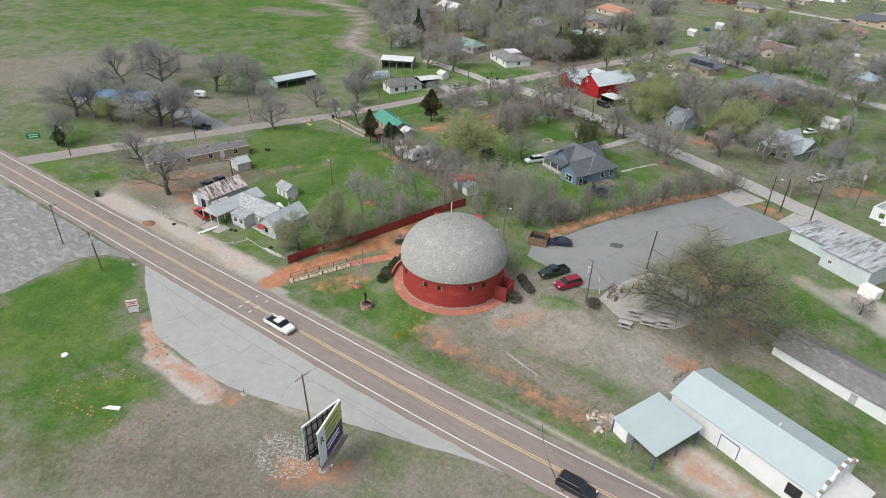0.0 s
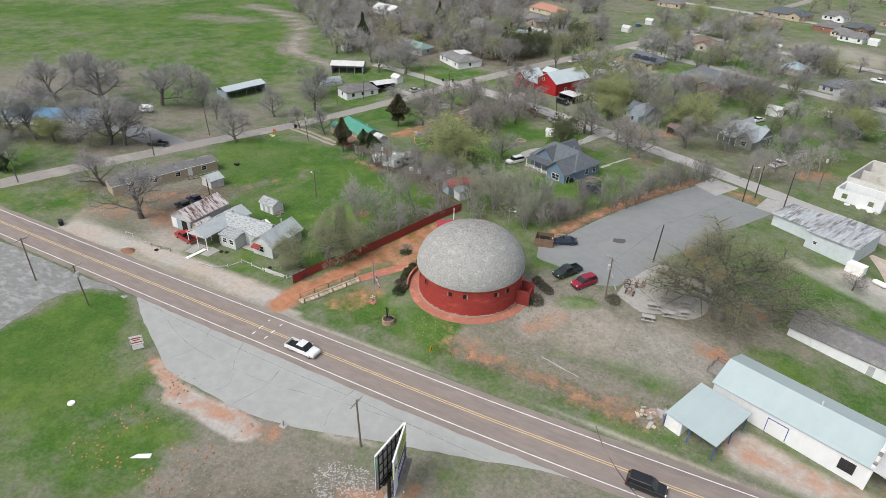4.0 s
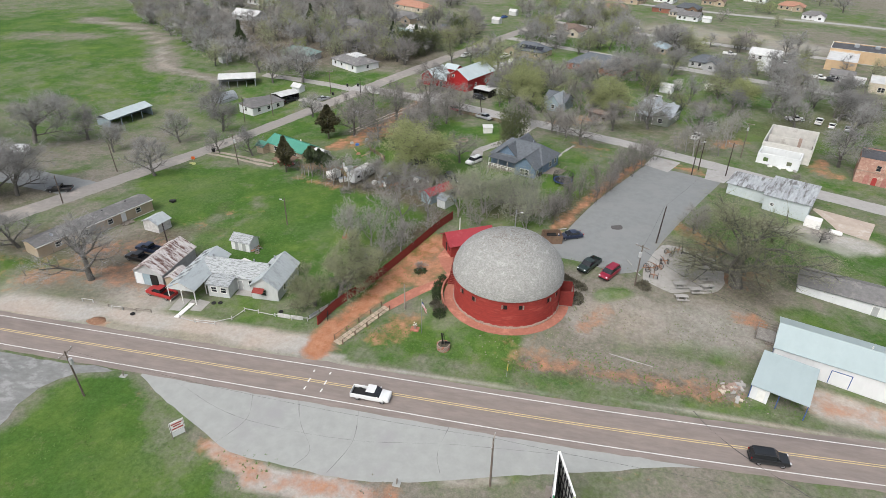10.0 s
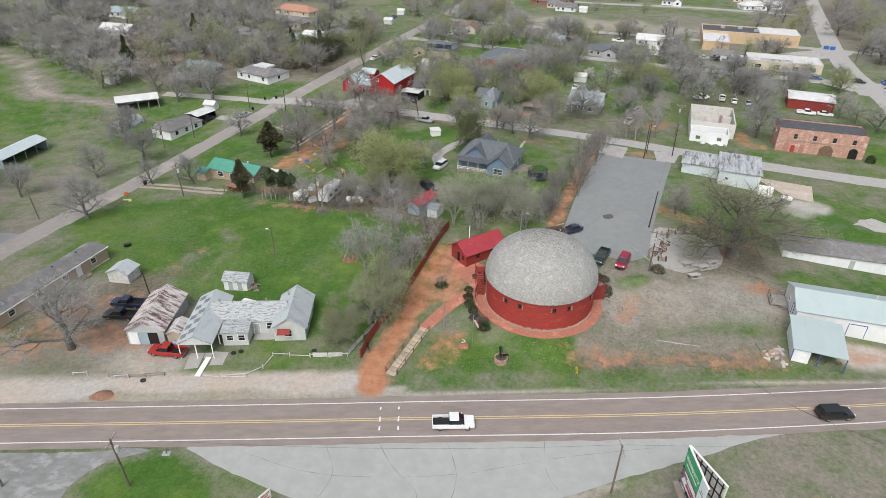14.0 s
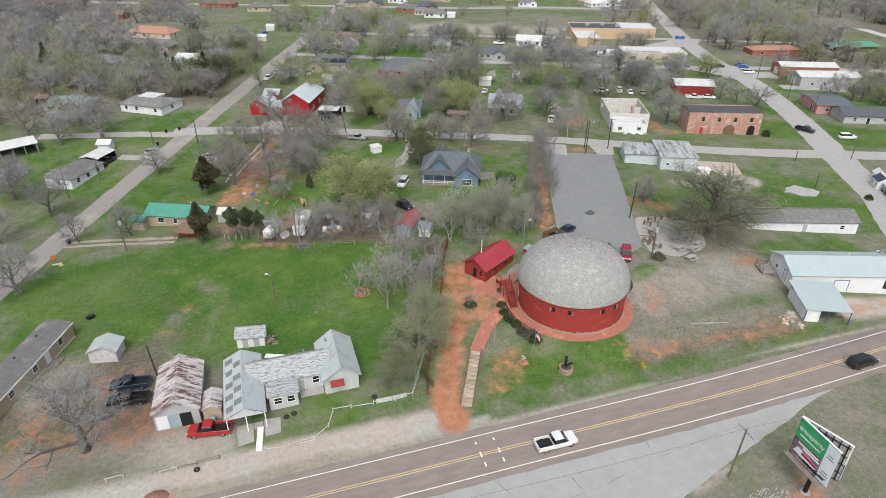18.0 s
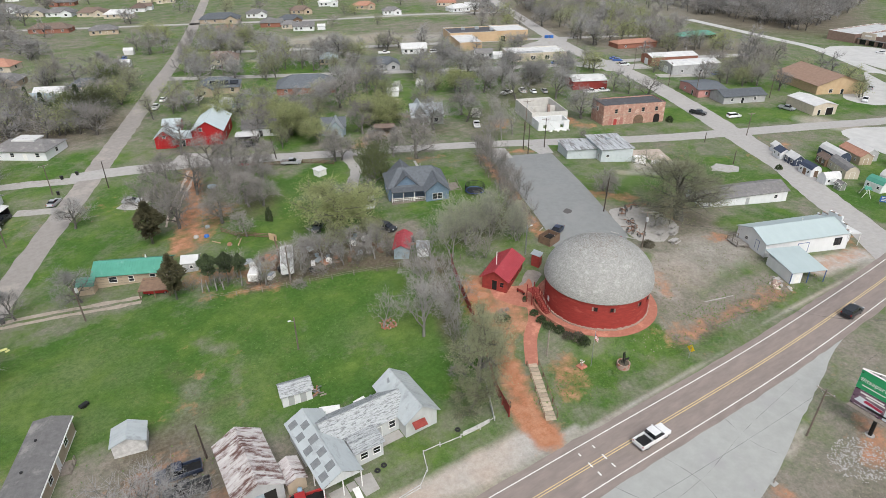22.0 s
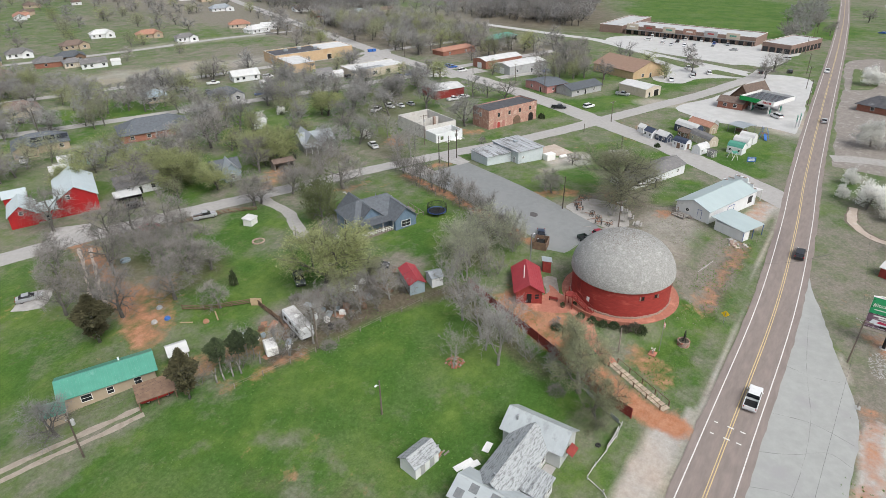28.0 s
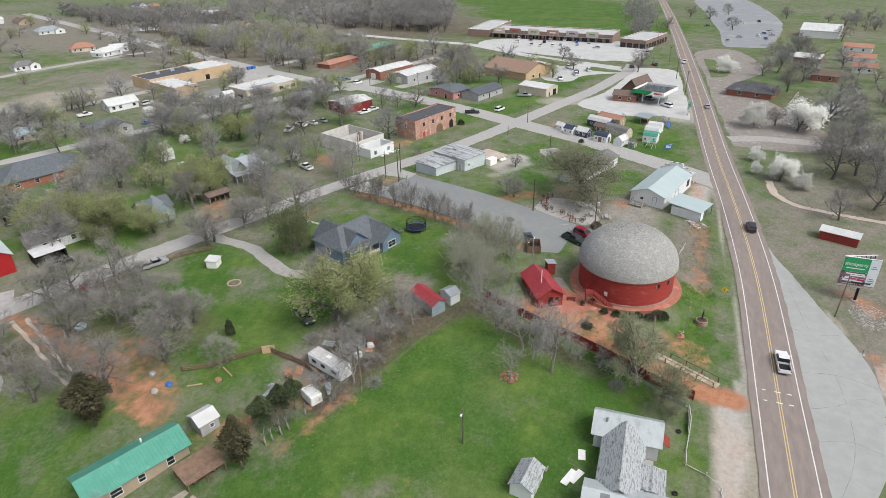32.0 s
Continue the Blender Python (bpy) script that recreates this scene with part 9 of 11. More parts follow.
def wood(models, label, x0, x1, y0, y1, n, h0, h1, w0=6.0, w1=11.0, shape=None):
    """Uncountable far trees over an area, joined into one object."""
    made = tries = total = 0
    vs, ts, ss, mats = [], [], [], []
    while made < n and tries < 12 * n:
        tries += 1
        x, y = R.uniform(x0, x1), R.uniform(y0, y1)
        if on_road(x, y) or any(math.hypot(x - cx, y - cy) < r for cx, cy, r in KEEP_CLEAR) or (shape and not shape(x, y)):
            continue
        made += 1
        md, h, w, a = R.choice(models), R.uniform(h0, h1), R.uniform(w0, w1), R.uniform(0, 6.28)
        kz, kw = h / md["height"], w / md["width"]
        for key in ("wood", "crown"):
            me = md[key]
            if me.name not in ARRAYS:
                ARRAYS[me.name] = tri_arrays(me)
            v, t = ARRAYS[me.name]
            mat = me.materials[0]
            if mat not in mats:
                mats.append(mat)
            c, s = math.cos(a) * kw, math.sin(a) * kw
            vs.append(np.stack([v[:, 0] * c - v[:, 1] * s + x, v[:, 0] * s + v[:, 1] * c + y, v[:, 2] * kz + land(x, y)], 1))
            ts.append(t + total)
            ss.append(np.full(len(t), mats.index(mat)))
            total += len(v)
    single("woodland", mesh_of("woodland", np.concatenate(vs), np.concatenate(ts), np.concatenate(ss), mats), None, label, "woodland", kind="stuff")


MIX = FAR_BARE[:2] + FAR_LITE + FAR_BUD * 2


def off_fields(x, y):
    """False over the bare fields between the far streets."""
    return not (-20 < x < 78 and 312 < y < 392 - 0.35 * x) and not (-60 < x < 10 and 400 < y < 450) and not (-30 < x < 158 and abs(y - 420 + 0.245 * x) < 30 and (x + y) % 9 > 1.5) and not (60 < x < 150 and 330 < y < 400) and not (130 < x < 160 + 0.42 * (y - 400) and 395 < y < 520)


wood(FAR_BARE[:2] + FAR_LITE + FAR_BUD[:1], "grey and olive woods along the pasture", -300, -150, 215, 390, 215, 10, 14, 10, 15, shape=lambda x, y: y > 216 - (x + 185) * 0.86)
wood(FAR_BARE[:2] + FAR_LITE + FAR_BUD, "grey and olive woods beside the farm field", -175, -95, 238, 330, 84, 9, 14, 9, 14, shape=lambda x, y: x > -176 + (y - 238) * 0.25)
wood(FAR_LITE, "bare grey woods beside the farm field", -250, -120, 330, 620, 120, 10, 14, 11, 16, shape=lambda x, y: x > -300 + (y - 300) * 0.3)
wood(FAR_LITE, "bare woods far along the lane", -330, -180, 380, 620, 60, 10, 14, 11, 16)
wood(MIX, "bare and budding trees among the houses", -90, 60, 205, 300, 84, 8, 13, 8, 13)
wood(MIX, "bare and budding trees among the houses", -70, 130, 300, 420, 70, 8, 13, 8, 13, shape=off_fields)
wood(FAR_LITE, "bare trees among the far houses", -85, 40, 300, 385, 34, 9, 13, 9, 13, shape=off_fields)
wood(MIX, "bare and budding trees among the houses", 60, 130, 160, 300, 20, 8, 12, 8, 12)
wood(FAR_BARE[:2] + FAR_LITE + FAR_BUD, "dense grey and olive woods beyond the shops", 130, 235, 205, 420, 150, 11, 16, 11, 16, shape=lambda x, y: not (x > 200 and y < 300))
wood(FAR_LITE, "dense bare woods behind the shopping strip", 285, 430, 228, 330, 130, 12, 17, 12, 17, shape=lambda x, y: y > 232 + (x - 285) * 0.3)
wood(FAR_LITE, "dense bare woods beyond the shops", 285, 640, 215, 560, 270, 12, 17, 13, 18, shape=lambda x, y: y > 232 + (x - 285) * 0.3)
wood(FAR_LITE, "dense bare woods beyond the shops", 150, 330, 420, 760, 120, 11, 16, 12, 17, shape=lambda x, y: x > 178 + 0.5 * (y - 358))
wood(FAR_LITE * 2 + FAR_BUD, "bare and budding trees far in the town", -250, 260, 420, 760, 170, 9, 14, 10, 15, shape=off_fields)
wood(FAR_LITE, "bare trees along the far highway", 270, 560, 76, 130, 34, 10, 14, 9, 13, shape=lambda x, y: 80 + (x - 300) * 0.06 < y < 72 + (x - 300) * 0.08 + 32)
wood(MIX, "mixed trees across the highway", 80, 250, -140, 22, 50, 8, 12, 8, 13)
wood(FAR_LITE * 2 + FAR_BUD, "mixed trees across the highway", 250, 480, -160, -25, 50, 8, 13, 8, 13)
wood(MIX, "mixed trees about the back yards", -75, -5, 180, 215, 12, 6, 9, 6, 9)
wood(MIX, "mixed trees about the junction", 120, 200, 100, 190, 14, 8, 12, 8, 12, shape=lambda x, y: y > 140 or x < 150)


# ---- vehicles ----
def wheel(parent, x, y, r=0.34, w=0.22):
    side = 1 if y > 0 else -1
    tr_ = part("tyre", Geo().lathe([(r * 0.62, -w / 2), (r * 0.92, -w / 2), (r, -w / 3), (r, w / 3), (r * 0.92, w / 2), (r * 0.62, w / 2)], 18), RUBBER, parent, m=pose(x, y, r, 90))
    part("rim", Geo().lathe([(0.0, 0.0), (r * 0.3, 0.0), (r * 0.62, 0.03), (r * 0.62, -0.06)], 14), RIM, tr_, m=pose(0, 0, -side * w * 0.4, 180 if side > 0 else 0))


def loft(sections):
    """A closed body through cross-sections, each a list of as many points."""
    g, n = Geo(), len(sections[0])
    for s in sections:
        g.v.extend(s)
    for k in range(len(sections) - 1):
        g.f += [(k * n + i, k * n + (i + 1) % n, (k + 1) * n + (i + 1) % n, (k + 1) * n + i) for i in range(n)]
    g.f += [tuple(range(n - 1, -1, -1)), tuple(range((len(sections) - 1) * n, len(sections) * n))]
    return g


def hull(profile, w, tuck=0.06):
    """Body sections along x from rows of (x, bottom, shoulder height, width factor)."""
    out = []
    for x, zb, zt, k in profile:
        h = w / 2 * k
        out.append([(x, -h + tuck, zb), (x, -h, zb + 0.12), (x, -h - 0.01, (zb + zt) / 2), (x, -h + 0.03, zt - 0.05), (x, -h + 0.12, zt), (x, h - 0.12, zt), (x, h - 0.03, zt - 0.05), (x, h + 0.01, (zb + zt) / 2), (x, h, zb + 0.12), (x, h - tuck, zb)])
    return loft(out)


def cabin(x0, x1, x2, x3, z0, z1, w0, w1):
    """A greenhouse: base from x0 to x3, roof from x1 to x2."""
    a, b = w0 / 2, w1 / 2
    return Geo().add([(x0, -a, z0), (x3, -a, z0), (x3, a, z0), (x0, a, z0), (x1, -b, z1), (x2, -b, z1), (x2, b, z1), (x1, b, z1)],
                     [(0, 1, 5, 4), (1, 2, 6, 5), (2, 3, 7, 6), (3, 0, 4, 7), (4, 5, 6, 7), (3, 2, 1, 0)])


def vehicle(kind, x, y, heading, mat, label, group="", dz=0.0, rack=False):
    """A car, sport utility or pickup truck that faces along heading."""
    name = {"sedan": "car", "suv": "sport_utility_car", "pickup": "pickup_truck"}[kind]
    t = thing(name, label, {"sedan": "car", "suv": "car", "pickup": "truck"}[kind], on_land(x, y, heading, dz), group)
    L, w, r = {"sedan": (4.8, 1.82, 0.33), "suv": (4.9, 1.95, 0.38), "pickup": (5.7, 2.0, 0.4)}[kind]
    f, b = L / 2, -L / 2
    if kind == "sedan":
        part("body", hull([(b, 0.4, 0.78, 0.82), (b + 0.15, 0.26, 0.95, 0.94), (b + 0.9, 0.22, 1.0, 1.0), (0.0, 0.22, 0.94, 1.0), (f - 1.1, 0.22, 0.9, 1.0), (f - 0.25, 0.26, 0.74, 0.93), (f, 0.36, 0.58, 0.8)], w), mat, t)
        part("greenhouse_glass", cabin(b + 0.55, b + 1.25, f - 2.35, f - 1.35, 0.93, 1.4, w - 0.16, w - 0.52), CAR_GLASS, t)
        part("roof", Geo().soft_box(b + 1.2, f - 2.3, -(w - 0.46) / 2, (w - 0.46) / 2, 1.38, 1.45, 0.03), mat, t)
        lamp_z, tail_z = 0.62, 0.82
    elif kind == "suv":
        part("body", hull([(b, 0.45, 0.95, 0.88), (b + 0.12, 0.3, 1.08, 0.96), (b + 0.8, 0.26, 1.12, 1.0), (0.0, 0.26, 1.1, 1.0), (f - 1.2, 0.26, 1.07, 1.0), (f - 0.2, 0.3, 0.95, 0.95), (f, 0.4, 0.75, 0.85)], w), mat, t)
        part("greenhouse_glass", cabin(b + 0.08, b + 0.35, f - 1.95, f - 1.2, 1.07, 1.68, w - 0.14, w - 0.42), CAR_GLASS, t)
        part("roof", Geo().soft_box(b + 0.3, f - 1.9, -(w - 0.36) / 2, (w - 0.36) / 2, 1.65, 1.74, 0.04), mat, t)
        for s in (-1, 1):
            part("roof_rail", Geo().tube((b + 0.5, s * 0.68, 1.78), (f - 2.2, s * 0.68, 1.78), 0.025, n=6), BLACK_METAL, t)
        lamp_z, tail_z = 0.78, 1.0
    else:
        part("body", hull([(-0.6, 0.32, 1.14, 1.0), (0.6, 0.32, 1.12, 1.0), (f - 1.25, 0.32, 1.1, 1.0), (f - 0.15, 0.36, 1.0, 0.96), (f, 0.45, 0.85, 0.88)], w), mat, t)
        for s in (-1, 1):
            part("bed_side", Geo().soft_box(b, -0.6, s * w / 2 - (0.12 if s > 0 else 0), s * w / 2 + (0 if s > 0 else 0.12), 0.45, 1.14, 0.03), mat, t)
        part("bed_floor", Geo().box(b, -0.6, -w / 2 + 0.1, w / 2 - 0.1, 0.5, 0.66), BLACK_METAL, t)
        part("tailgate", Geo().soft_box(b - 0.02, b + 0.08, -w / 2 + 0.1, w / 2 - 0.1, 0.5, 1.12, 0.02), mat, t)
        part("greenhouse_glass", cabin(-0.62, -0.5, f - 2.15, f - 1.35, 1.08, 1.72, w - 0.14, w - 0.44), CAR_GLASS, t)
        part("roof", Geo().soft_box(-0.54, f - 2.1, -(w - 0.38) / 2, (w - 0.38) / 2, 1.69, 1.78, 0.04), mat, t)
        lamp_z, tail_z = 0.82, 0.9
        if rack:
            rk = part("ladder_rack", Geo().tube((b + 0.1, -0.9, 1.95), (f - 1.5, -0.9, 1.95), 0.04, n=6).tube((b + 0.1, 0.9, 1.95), (f - 1.5, 0.9, 1.95), 0.04, n=6), STEEL, t)
            for k in range(5):
                xx = b + 0.2 + 0.85 * k
                part("rack_bar", Geo().tube((xx, -0.9, 1.95), (xx, 0.9, 1.95), 0.035, n=6), STEEL, rk)
            for xx in (b + 0.2, -0.7):
                for s in (-1, 1):
                    part("rack_leg", Geo().tube((xx, s * 0.9, 1.1), (xx, s * 0.9, 1.95), 0.035, n=6), STEEL, rk)
    part("bumper", Geo().soft_box(f - 0.12, f + 0.05, -w / 2 * 0.86, w / 2 * 0.86, 0.34, 0.56, 0.04), BLACK_METAL if mat is not CAR_WHITE else STEEL, t)
    part("rear_bumper", Geo().soft_box(b - 0.06, b + 0.1, -w / 2 * 0.88, w / 2 * 0.88, 0.36, 0.56, 0.04), STEEL if kind == "pickup" else mat, t)
    for s in (-1, 1):
        part("headlight", Geo().soft_box(f - 0.2, f - 0.01, s * w * 0.36 - 0.16, s * w * 0.36 + 0.16, lamp_z, lamp_z + 0.15, 0.02), LAMP_WHITE, t)
        part("tail_light", Geo().soft_box(b - 0.03, b + 0.08, s * w * 0.42 - 0.1, s * w * 0.42 + 0.06, tail_z - 0.1, tail_z + 0.16, 0.02), LAMP_RED, t)
        part("mirror", Geo().soft_box(f - 1.75, f - 1.6, s * (w / 2 + 0.1) - 0.1, s * (w / 2 + 0.1) + 0.1, lamp_z + 0.3, lamp_z + 0.48, 0.03), mat, t)
        wheel(t, f - 0.95, s * (w / 2 - 0.12), r)
        wheel(t, b + 1.05, s * (w / 2 - 0.12), r)
    return t


def copy_car(t, x, y, heading):
    return copy_thing(t, on_land(x, y, heading, 0.03))


PARKED = "parked vehicles"
vehicle("sedan", -42.9, 99.0, 206, CAR_NAVY, "black sedan parked on the barn's lot", PARKED, 0.05)
vehicle("pickup", -39.1, 89.6, 239, CAR_GREEN, "dark pickup truck parked beside the barn", PARKED, 0.05)
vehicle("suv", -35.4, 88.0, 239, CAR_RED, "crimson sport utility car parked by a pickup", PARKED, 0.05)
vehicle("pickup", -113.0, 66.9, 170, TRUCK_RED, "bright red pickup parked before the rusty barn", PARKED, 0.02)
vehicle("pickup", -124.5, 80.3, 172, CAR_NAVY, "old dark pickup parked in a dirt yard", PARKED)
vehicle("pickup", -124.3, 76.8, 172, CAR_BLACK, "old black pickup full of scrap", PARKED)
white_suv = vehicle("suv", -68.4, 134.8, 240, CAR_WHITE, "white sport utility car beside the blue house", PARKED)
vehicle("pickup", -82.6, 132.8, 234, CAR_GREEN, "dark green pickup on a lawn", PARKED)
vehicle("suv", -71.6, 121.6, 300, CAR_BLACK, "dark car under bare trees", PARKED)
single("parking_slab", patch([(-118.4, 177.2), (-113.2, 181.0), (-110.0, 177.2), (-114.6, 173.0)], 0.04, 2), CONCRETE, "pale concrete parking slab on grass", "slab", kind="structure")
silver = vehicle("sedan", -114.2, 178.0, -25, CAR_SILVER, "silver sedan on a concrete slab", PARKED, 0.04)
vehicle("suv", -117.6, 129.2, -24, TRUCK_RED, "dark red car under a plank canopy", PARKED)
vehicle("sedan", -82.8, 184.2, -28, CAR_RED, "dark red car on the back street", PARKED, 0.05)
vehicle("pickup", -72.0, 177.2, -28, CAR_SILVER, "grey pickup on the back street", PARKED, 0.05)
black_suv = vehicle("suv", -77.2, 199.0, -24, CAR_BLACK, "black car under a white carport", PARKED)
black_pk = vehicle("pickup", 65.0, 144.6, -68, CAR_BLACK, "black pickup on the side street", PARKED, 0.08)
copy_car(white_suv, 72.2, 135.4, -20)
vehicle("pickup", 96.4, 130.8, -85, CAR_SILVER, "silver pickup beside a metal hall", PARKED)
blue_car = vehicle("sedan", 107.8, 223.9, -36, paint("bright_blue_car_paint", (0.03, 0.1, 0.33)), "blue car before the metal shops", PARKED)
copy_car(blue_car, 106.0, 220.5, -36)
copy_car(white_suv, 101.0, 211.6, -22)
white_pk = vehicle("pickup", 54.5, 186.2, -25, CAR_WHITE, "white pickup beside a shop", PARKED)
white_sedan = vehicle("sedan", 60.2, 184.8, -25, CAR_WHITE, "white car beside a shop", PARKED)
copy_car(silver, -131, 190, 60)
copy_car(white_pk, -92.6, 258.6, 66)
copy_car(white_sedan, -88, 268, 60)
copy_car(white_pk, 26, 203, 10)
copy_car(black_pk, -142.6, 187.4, 62)
CARS = [white_suv, silver, black_suv, black_pk, blue_car, white_pk, white_sedan]
rnd = random.Random(31)
for x, y, h in ((266, 172, 10), (263, 163, 190), (241, 158, 8), (238, 152, 188), (252, 152, 8), (243, 140, 10), (265, 141, 8), (237, 144, 188), (238, 117, 95), (223, 88, 100), (258, 132, 8), (257, 124, 190), (262, 150, 8), (250, 170, 95), (246, 130, 8)):
    copy_car(rnd.choice(CARS), x, y, h)
for x, y, h in ((157, 131, 20), (166, 123, 25), (148, 116.5, 20), (134, 122, 200), (94, 73, 50), (104, 80, 230), (118, 84, 20), (122.5, 178, -20)):
    copy_car(rnd.choice(CARS), x, y, h)
for x, y in ((396, 24), (310, 32), (342, 11), (326, 10), (305, 16), (431, 47), (334, 14), (318, 19), (350, 7), (410, 10), (372, 50), (290, 40)):
    copy_car(rnd.choice(CARS), x, y, rnd.choice((10, 80, 100)) + rnd.uniform(-6, 6))
for x, y, h in ((50, 262, -20), (54, 259, -22), (58, 257, -22), (63, 250, -22), (33, 202, 66), (36, 199, 66), (40, 197, 66), (-64, 232, 60), (160, 112, 20), (175, 92, 10), (185, 81, 15), (152, 117, 20), (-16, 251, -20), (20, 262, -24), (-96, 306, 64), (-104, 290, 66)):
    copy_car(rnd.choice(CARS), x, y, h)
for x, y, h in ((-76, 262, 66), (-72, 268, 66), (-58, 312, 66), (-55, 309, 66), (-43, 390, 66), (22, 296, -24), (44, 284, -24), (130, 396, -10), (144, 416, -30), (10, 284, 60), (-104, 300, 66), (-88, 356, 66), (78, 232, -22), (82, 229, -22), (-16, 216, 60), (-8, 176, 60), (96, 224, -22)):
    copy_car(rnd.choice(CARS), x, y, h)
# traffic on the highway, standing where it is seen
vehicle("pickup", -163.6, 102.0, 200, CAR_BLACK, "dark pickup on a grey gravel drive", PARKED, 0.04)
vehicle("pickup", -69.0, 50.6, 0, CAR_WHITE, "white pickup truck on the highway", "traffic on the highway", 0.1)
vehicle("suv", -15.6, 51.2, 1.5, CAR_BLACK, "black sport utility car on the highway", "traffic on the highway", 0.1)
vehicle("sedan", 96, 58.0, 3, CAR_SILVER, "silver car far along the highway", "traffic on the highway", 0.1)
vehicle("pickup", 196, 66.5, 183, CAR_WHITE, "white pickup far along the highway", "traffic on the highway", 0.1)

# ---- caravan, tanks and yard things ----
rv = thing("caravan", "long white caravan with a stained roof", "caravan", on_land(-94.1, 121.3, 70))
part("body", Geo().soft_box(-4.0, 4.0, -1.25, 1.25, 0.5, 2.8, 0.18), WHITE_WALL, rv)
part("roof", Geo().soft_box(-3.8, 3.8, -1.1, 1.1, 2.78, 2.9, 0.05), CHIPPED, rv)
for x in (-2.4, 0.2, 2.4):
    part("window", Geo().box(x - 0.5, x + 0.5, -1.28, -1.24, 1.5, 2.1), PANE, rv)
    part("window", Geo().box(x - 0.5, x + 0.5, 1.24, 1.28, 1.5, 2.1), PANE, rv)
part("roof_vent", Geo().soft_box(-0.5, 0.5, -0.4, 0.4, 2.9, 3.1, 0.05), WHITE_TRIM, rv)
for s in (-1, 1):
    wheel(rv, 0.4, s * 1.1, 0.36)
    wheel(rv, -0.5, s * 1.1, 0.36)
cm = thing("small_camper", "small rounded white camper", "caravan", on_land(-193.5, 122.5, 20))
part("body", Geo().soft_box(-2.2, 2.2, -1.1, 1.1, 0.45, 2.5, 0.45), WHITE_WALL, cm)
part("window", Geo().box(-0.6, 0.6, -1.13, -1.08, 1.4, 1.9), PANE, cm)
for s in (-1, 1):
    wheel(cm, 0, s * 0.95, 0.32)
t = thing("cargo_trailer", "white cargo trailer among the cedars", "trailer", on_land(-101.0, 120.8, 60))
part("box", Geo().soft_box(-1.6, 1.6, -1.0, 1.0, 0.5, 2.2, 0.12), WHITE_TRIM, t)
for s in (-1, 1):
    wheel(t, 0, s * 0.95, 0.3)
t = thing("chest_freezer", "old white chest freezer in a yard", "freezer", on_land(-98.2, 119.4, 40))
part("body", Geo().soft_box(-0.9, 0.9, -0.45, 0.45, 0, 0.95, 0.05), WHITE_TRIM, t)
part("lid", Geo().soft_box(-0.92, 0.92, -0.47, 0.47, 0.96, 1.08, 0.03), GALV, t)
t = thing("white_canopy", "small white box shed on a lawn", "shed", on_land(-69, 163.6, 15))
part("body", Geo().soft_box(-1.3, 1.3, -1.2, 1.2, 0, 1.7, 0.08), WHITE_TRIM, t)
part("roof", Geo().slab([(-1.5, -1.4, 1.75), (1.5, -1.4, 1.75), (1.5, 1.4, 2.0), (-1.5, 1.4, 2.0)], 0.08), PALE_ROOF, t)
fire = single("stone_ring", Geo().lathe([(1.15, 0.0), (1.15, 0.25), (1.5, 0.25), (1.5, -0.1)], 18), BARN_STONE, "ring of pale stones on a lawn", "fire ring", on_land(-74.6, 154.3))
single("paddling_pool", Geo().lathe([(0.0, 0.1), (0.9, 0.1), (1.0, 0.4), (1.1, 0.4), (1.1, -0.1)], 20), TEAL_WALL, "round blue paddling pool under trees", "pool", on_land(-95.1, 174.8))
pool = thing("swimming_pool", "bright turquoise swimming pool with a pale surround", "pool", on_land(-68.5, 246, -24))
part("surround", Geo().box(-6, 6, -3.8, 3.8, -0.1, 0.12), CONCRETE, pool)
part("water", Geo().box(-4.5, 4.5, -2.3, 2.3, 0.0, 0.14), material("pool_water", (0.06, 0.42, 0.55), (0.05, 0.36, 0.5), 1, 0.1), pool)
rnd = random.Random(41)
heap = thing("brick_heap", "heap of red bricks round a bare tree", "heap", on_land(-86.9, 92.7))
for k in range(60):
    a, d = rnd.uniform(0, 6.28), rnd.uniform(0.4, 1.5)
    part("brick", Geo().soft_box(-0.2, 0.2, -0.1, 0.1, -0.05, 0.12, 0.02), BRICK_PATH if k % 4 else CONCRETE, heap, m=pose(d * math.cos(a), d * math.sin(a), 0.04 + 0.28 * (1 - d / 1.5) * rnd.random(), rnd.uniform(-25, 25), rnd.uniform(-25, 25), rnd.uniform(0, 180)))
for x, y in ((-143.6, 137.2), (-129.6, 195.3), (-123.9, 206.2), (-141.1, 58.3), (-140.3, 57.9), (-164.0, 103.3), (-164.9, 104.0), (-127.8, 205.5)):
    b = thing("wheelie_bin", "black wheeled waste bin at the roadside", "bin", on_land(x, y, rnd.uniform(0, 90)), "roadside bins")
    part("body", Geo().add([(-0.26, -0.3, 0.05), (0.26, -0.3, 0.05), (0.26, 0.26, 0.05), (-0.26, 0.26, 0.05), (-0.34, -0.38, 1.0), (0.34, -0.38, 1.0), (0.34, 0.36, 1.0), (-0.34, 0.36, 1.0)], [(3, 2, 1, 0), (4, 5, 6, 7), (0, 1, 5, 4), (1, 2, 6, 5), (2, 3, 7, 6), (3, 0, 4, 7)]), BLACK_METAL, b)
    part("lid", Geo().soft_box(-0.36, 0.36, -0.42, 0.38, 1.0, 1.1, 0.03), BLACK_METAL, b)

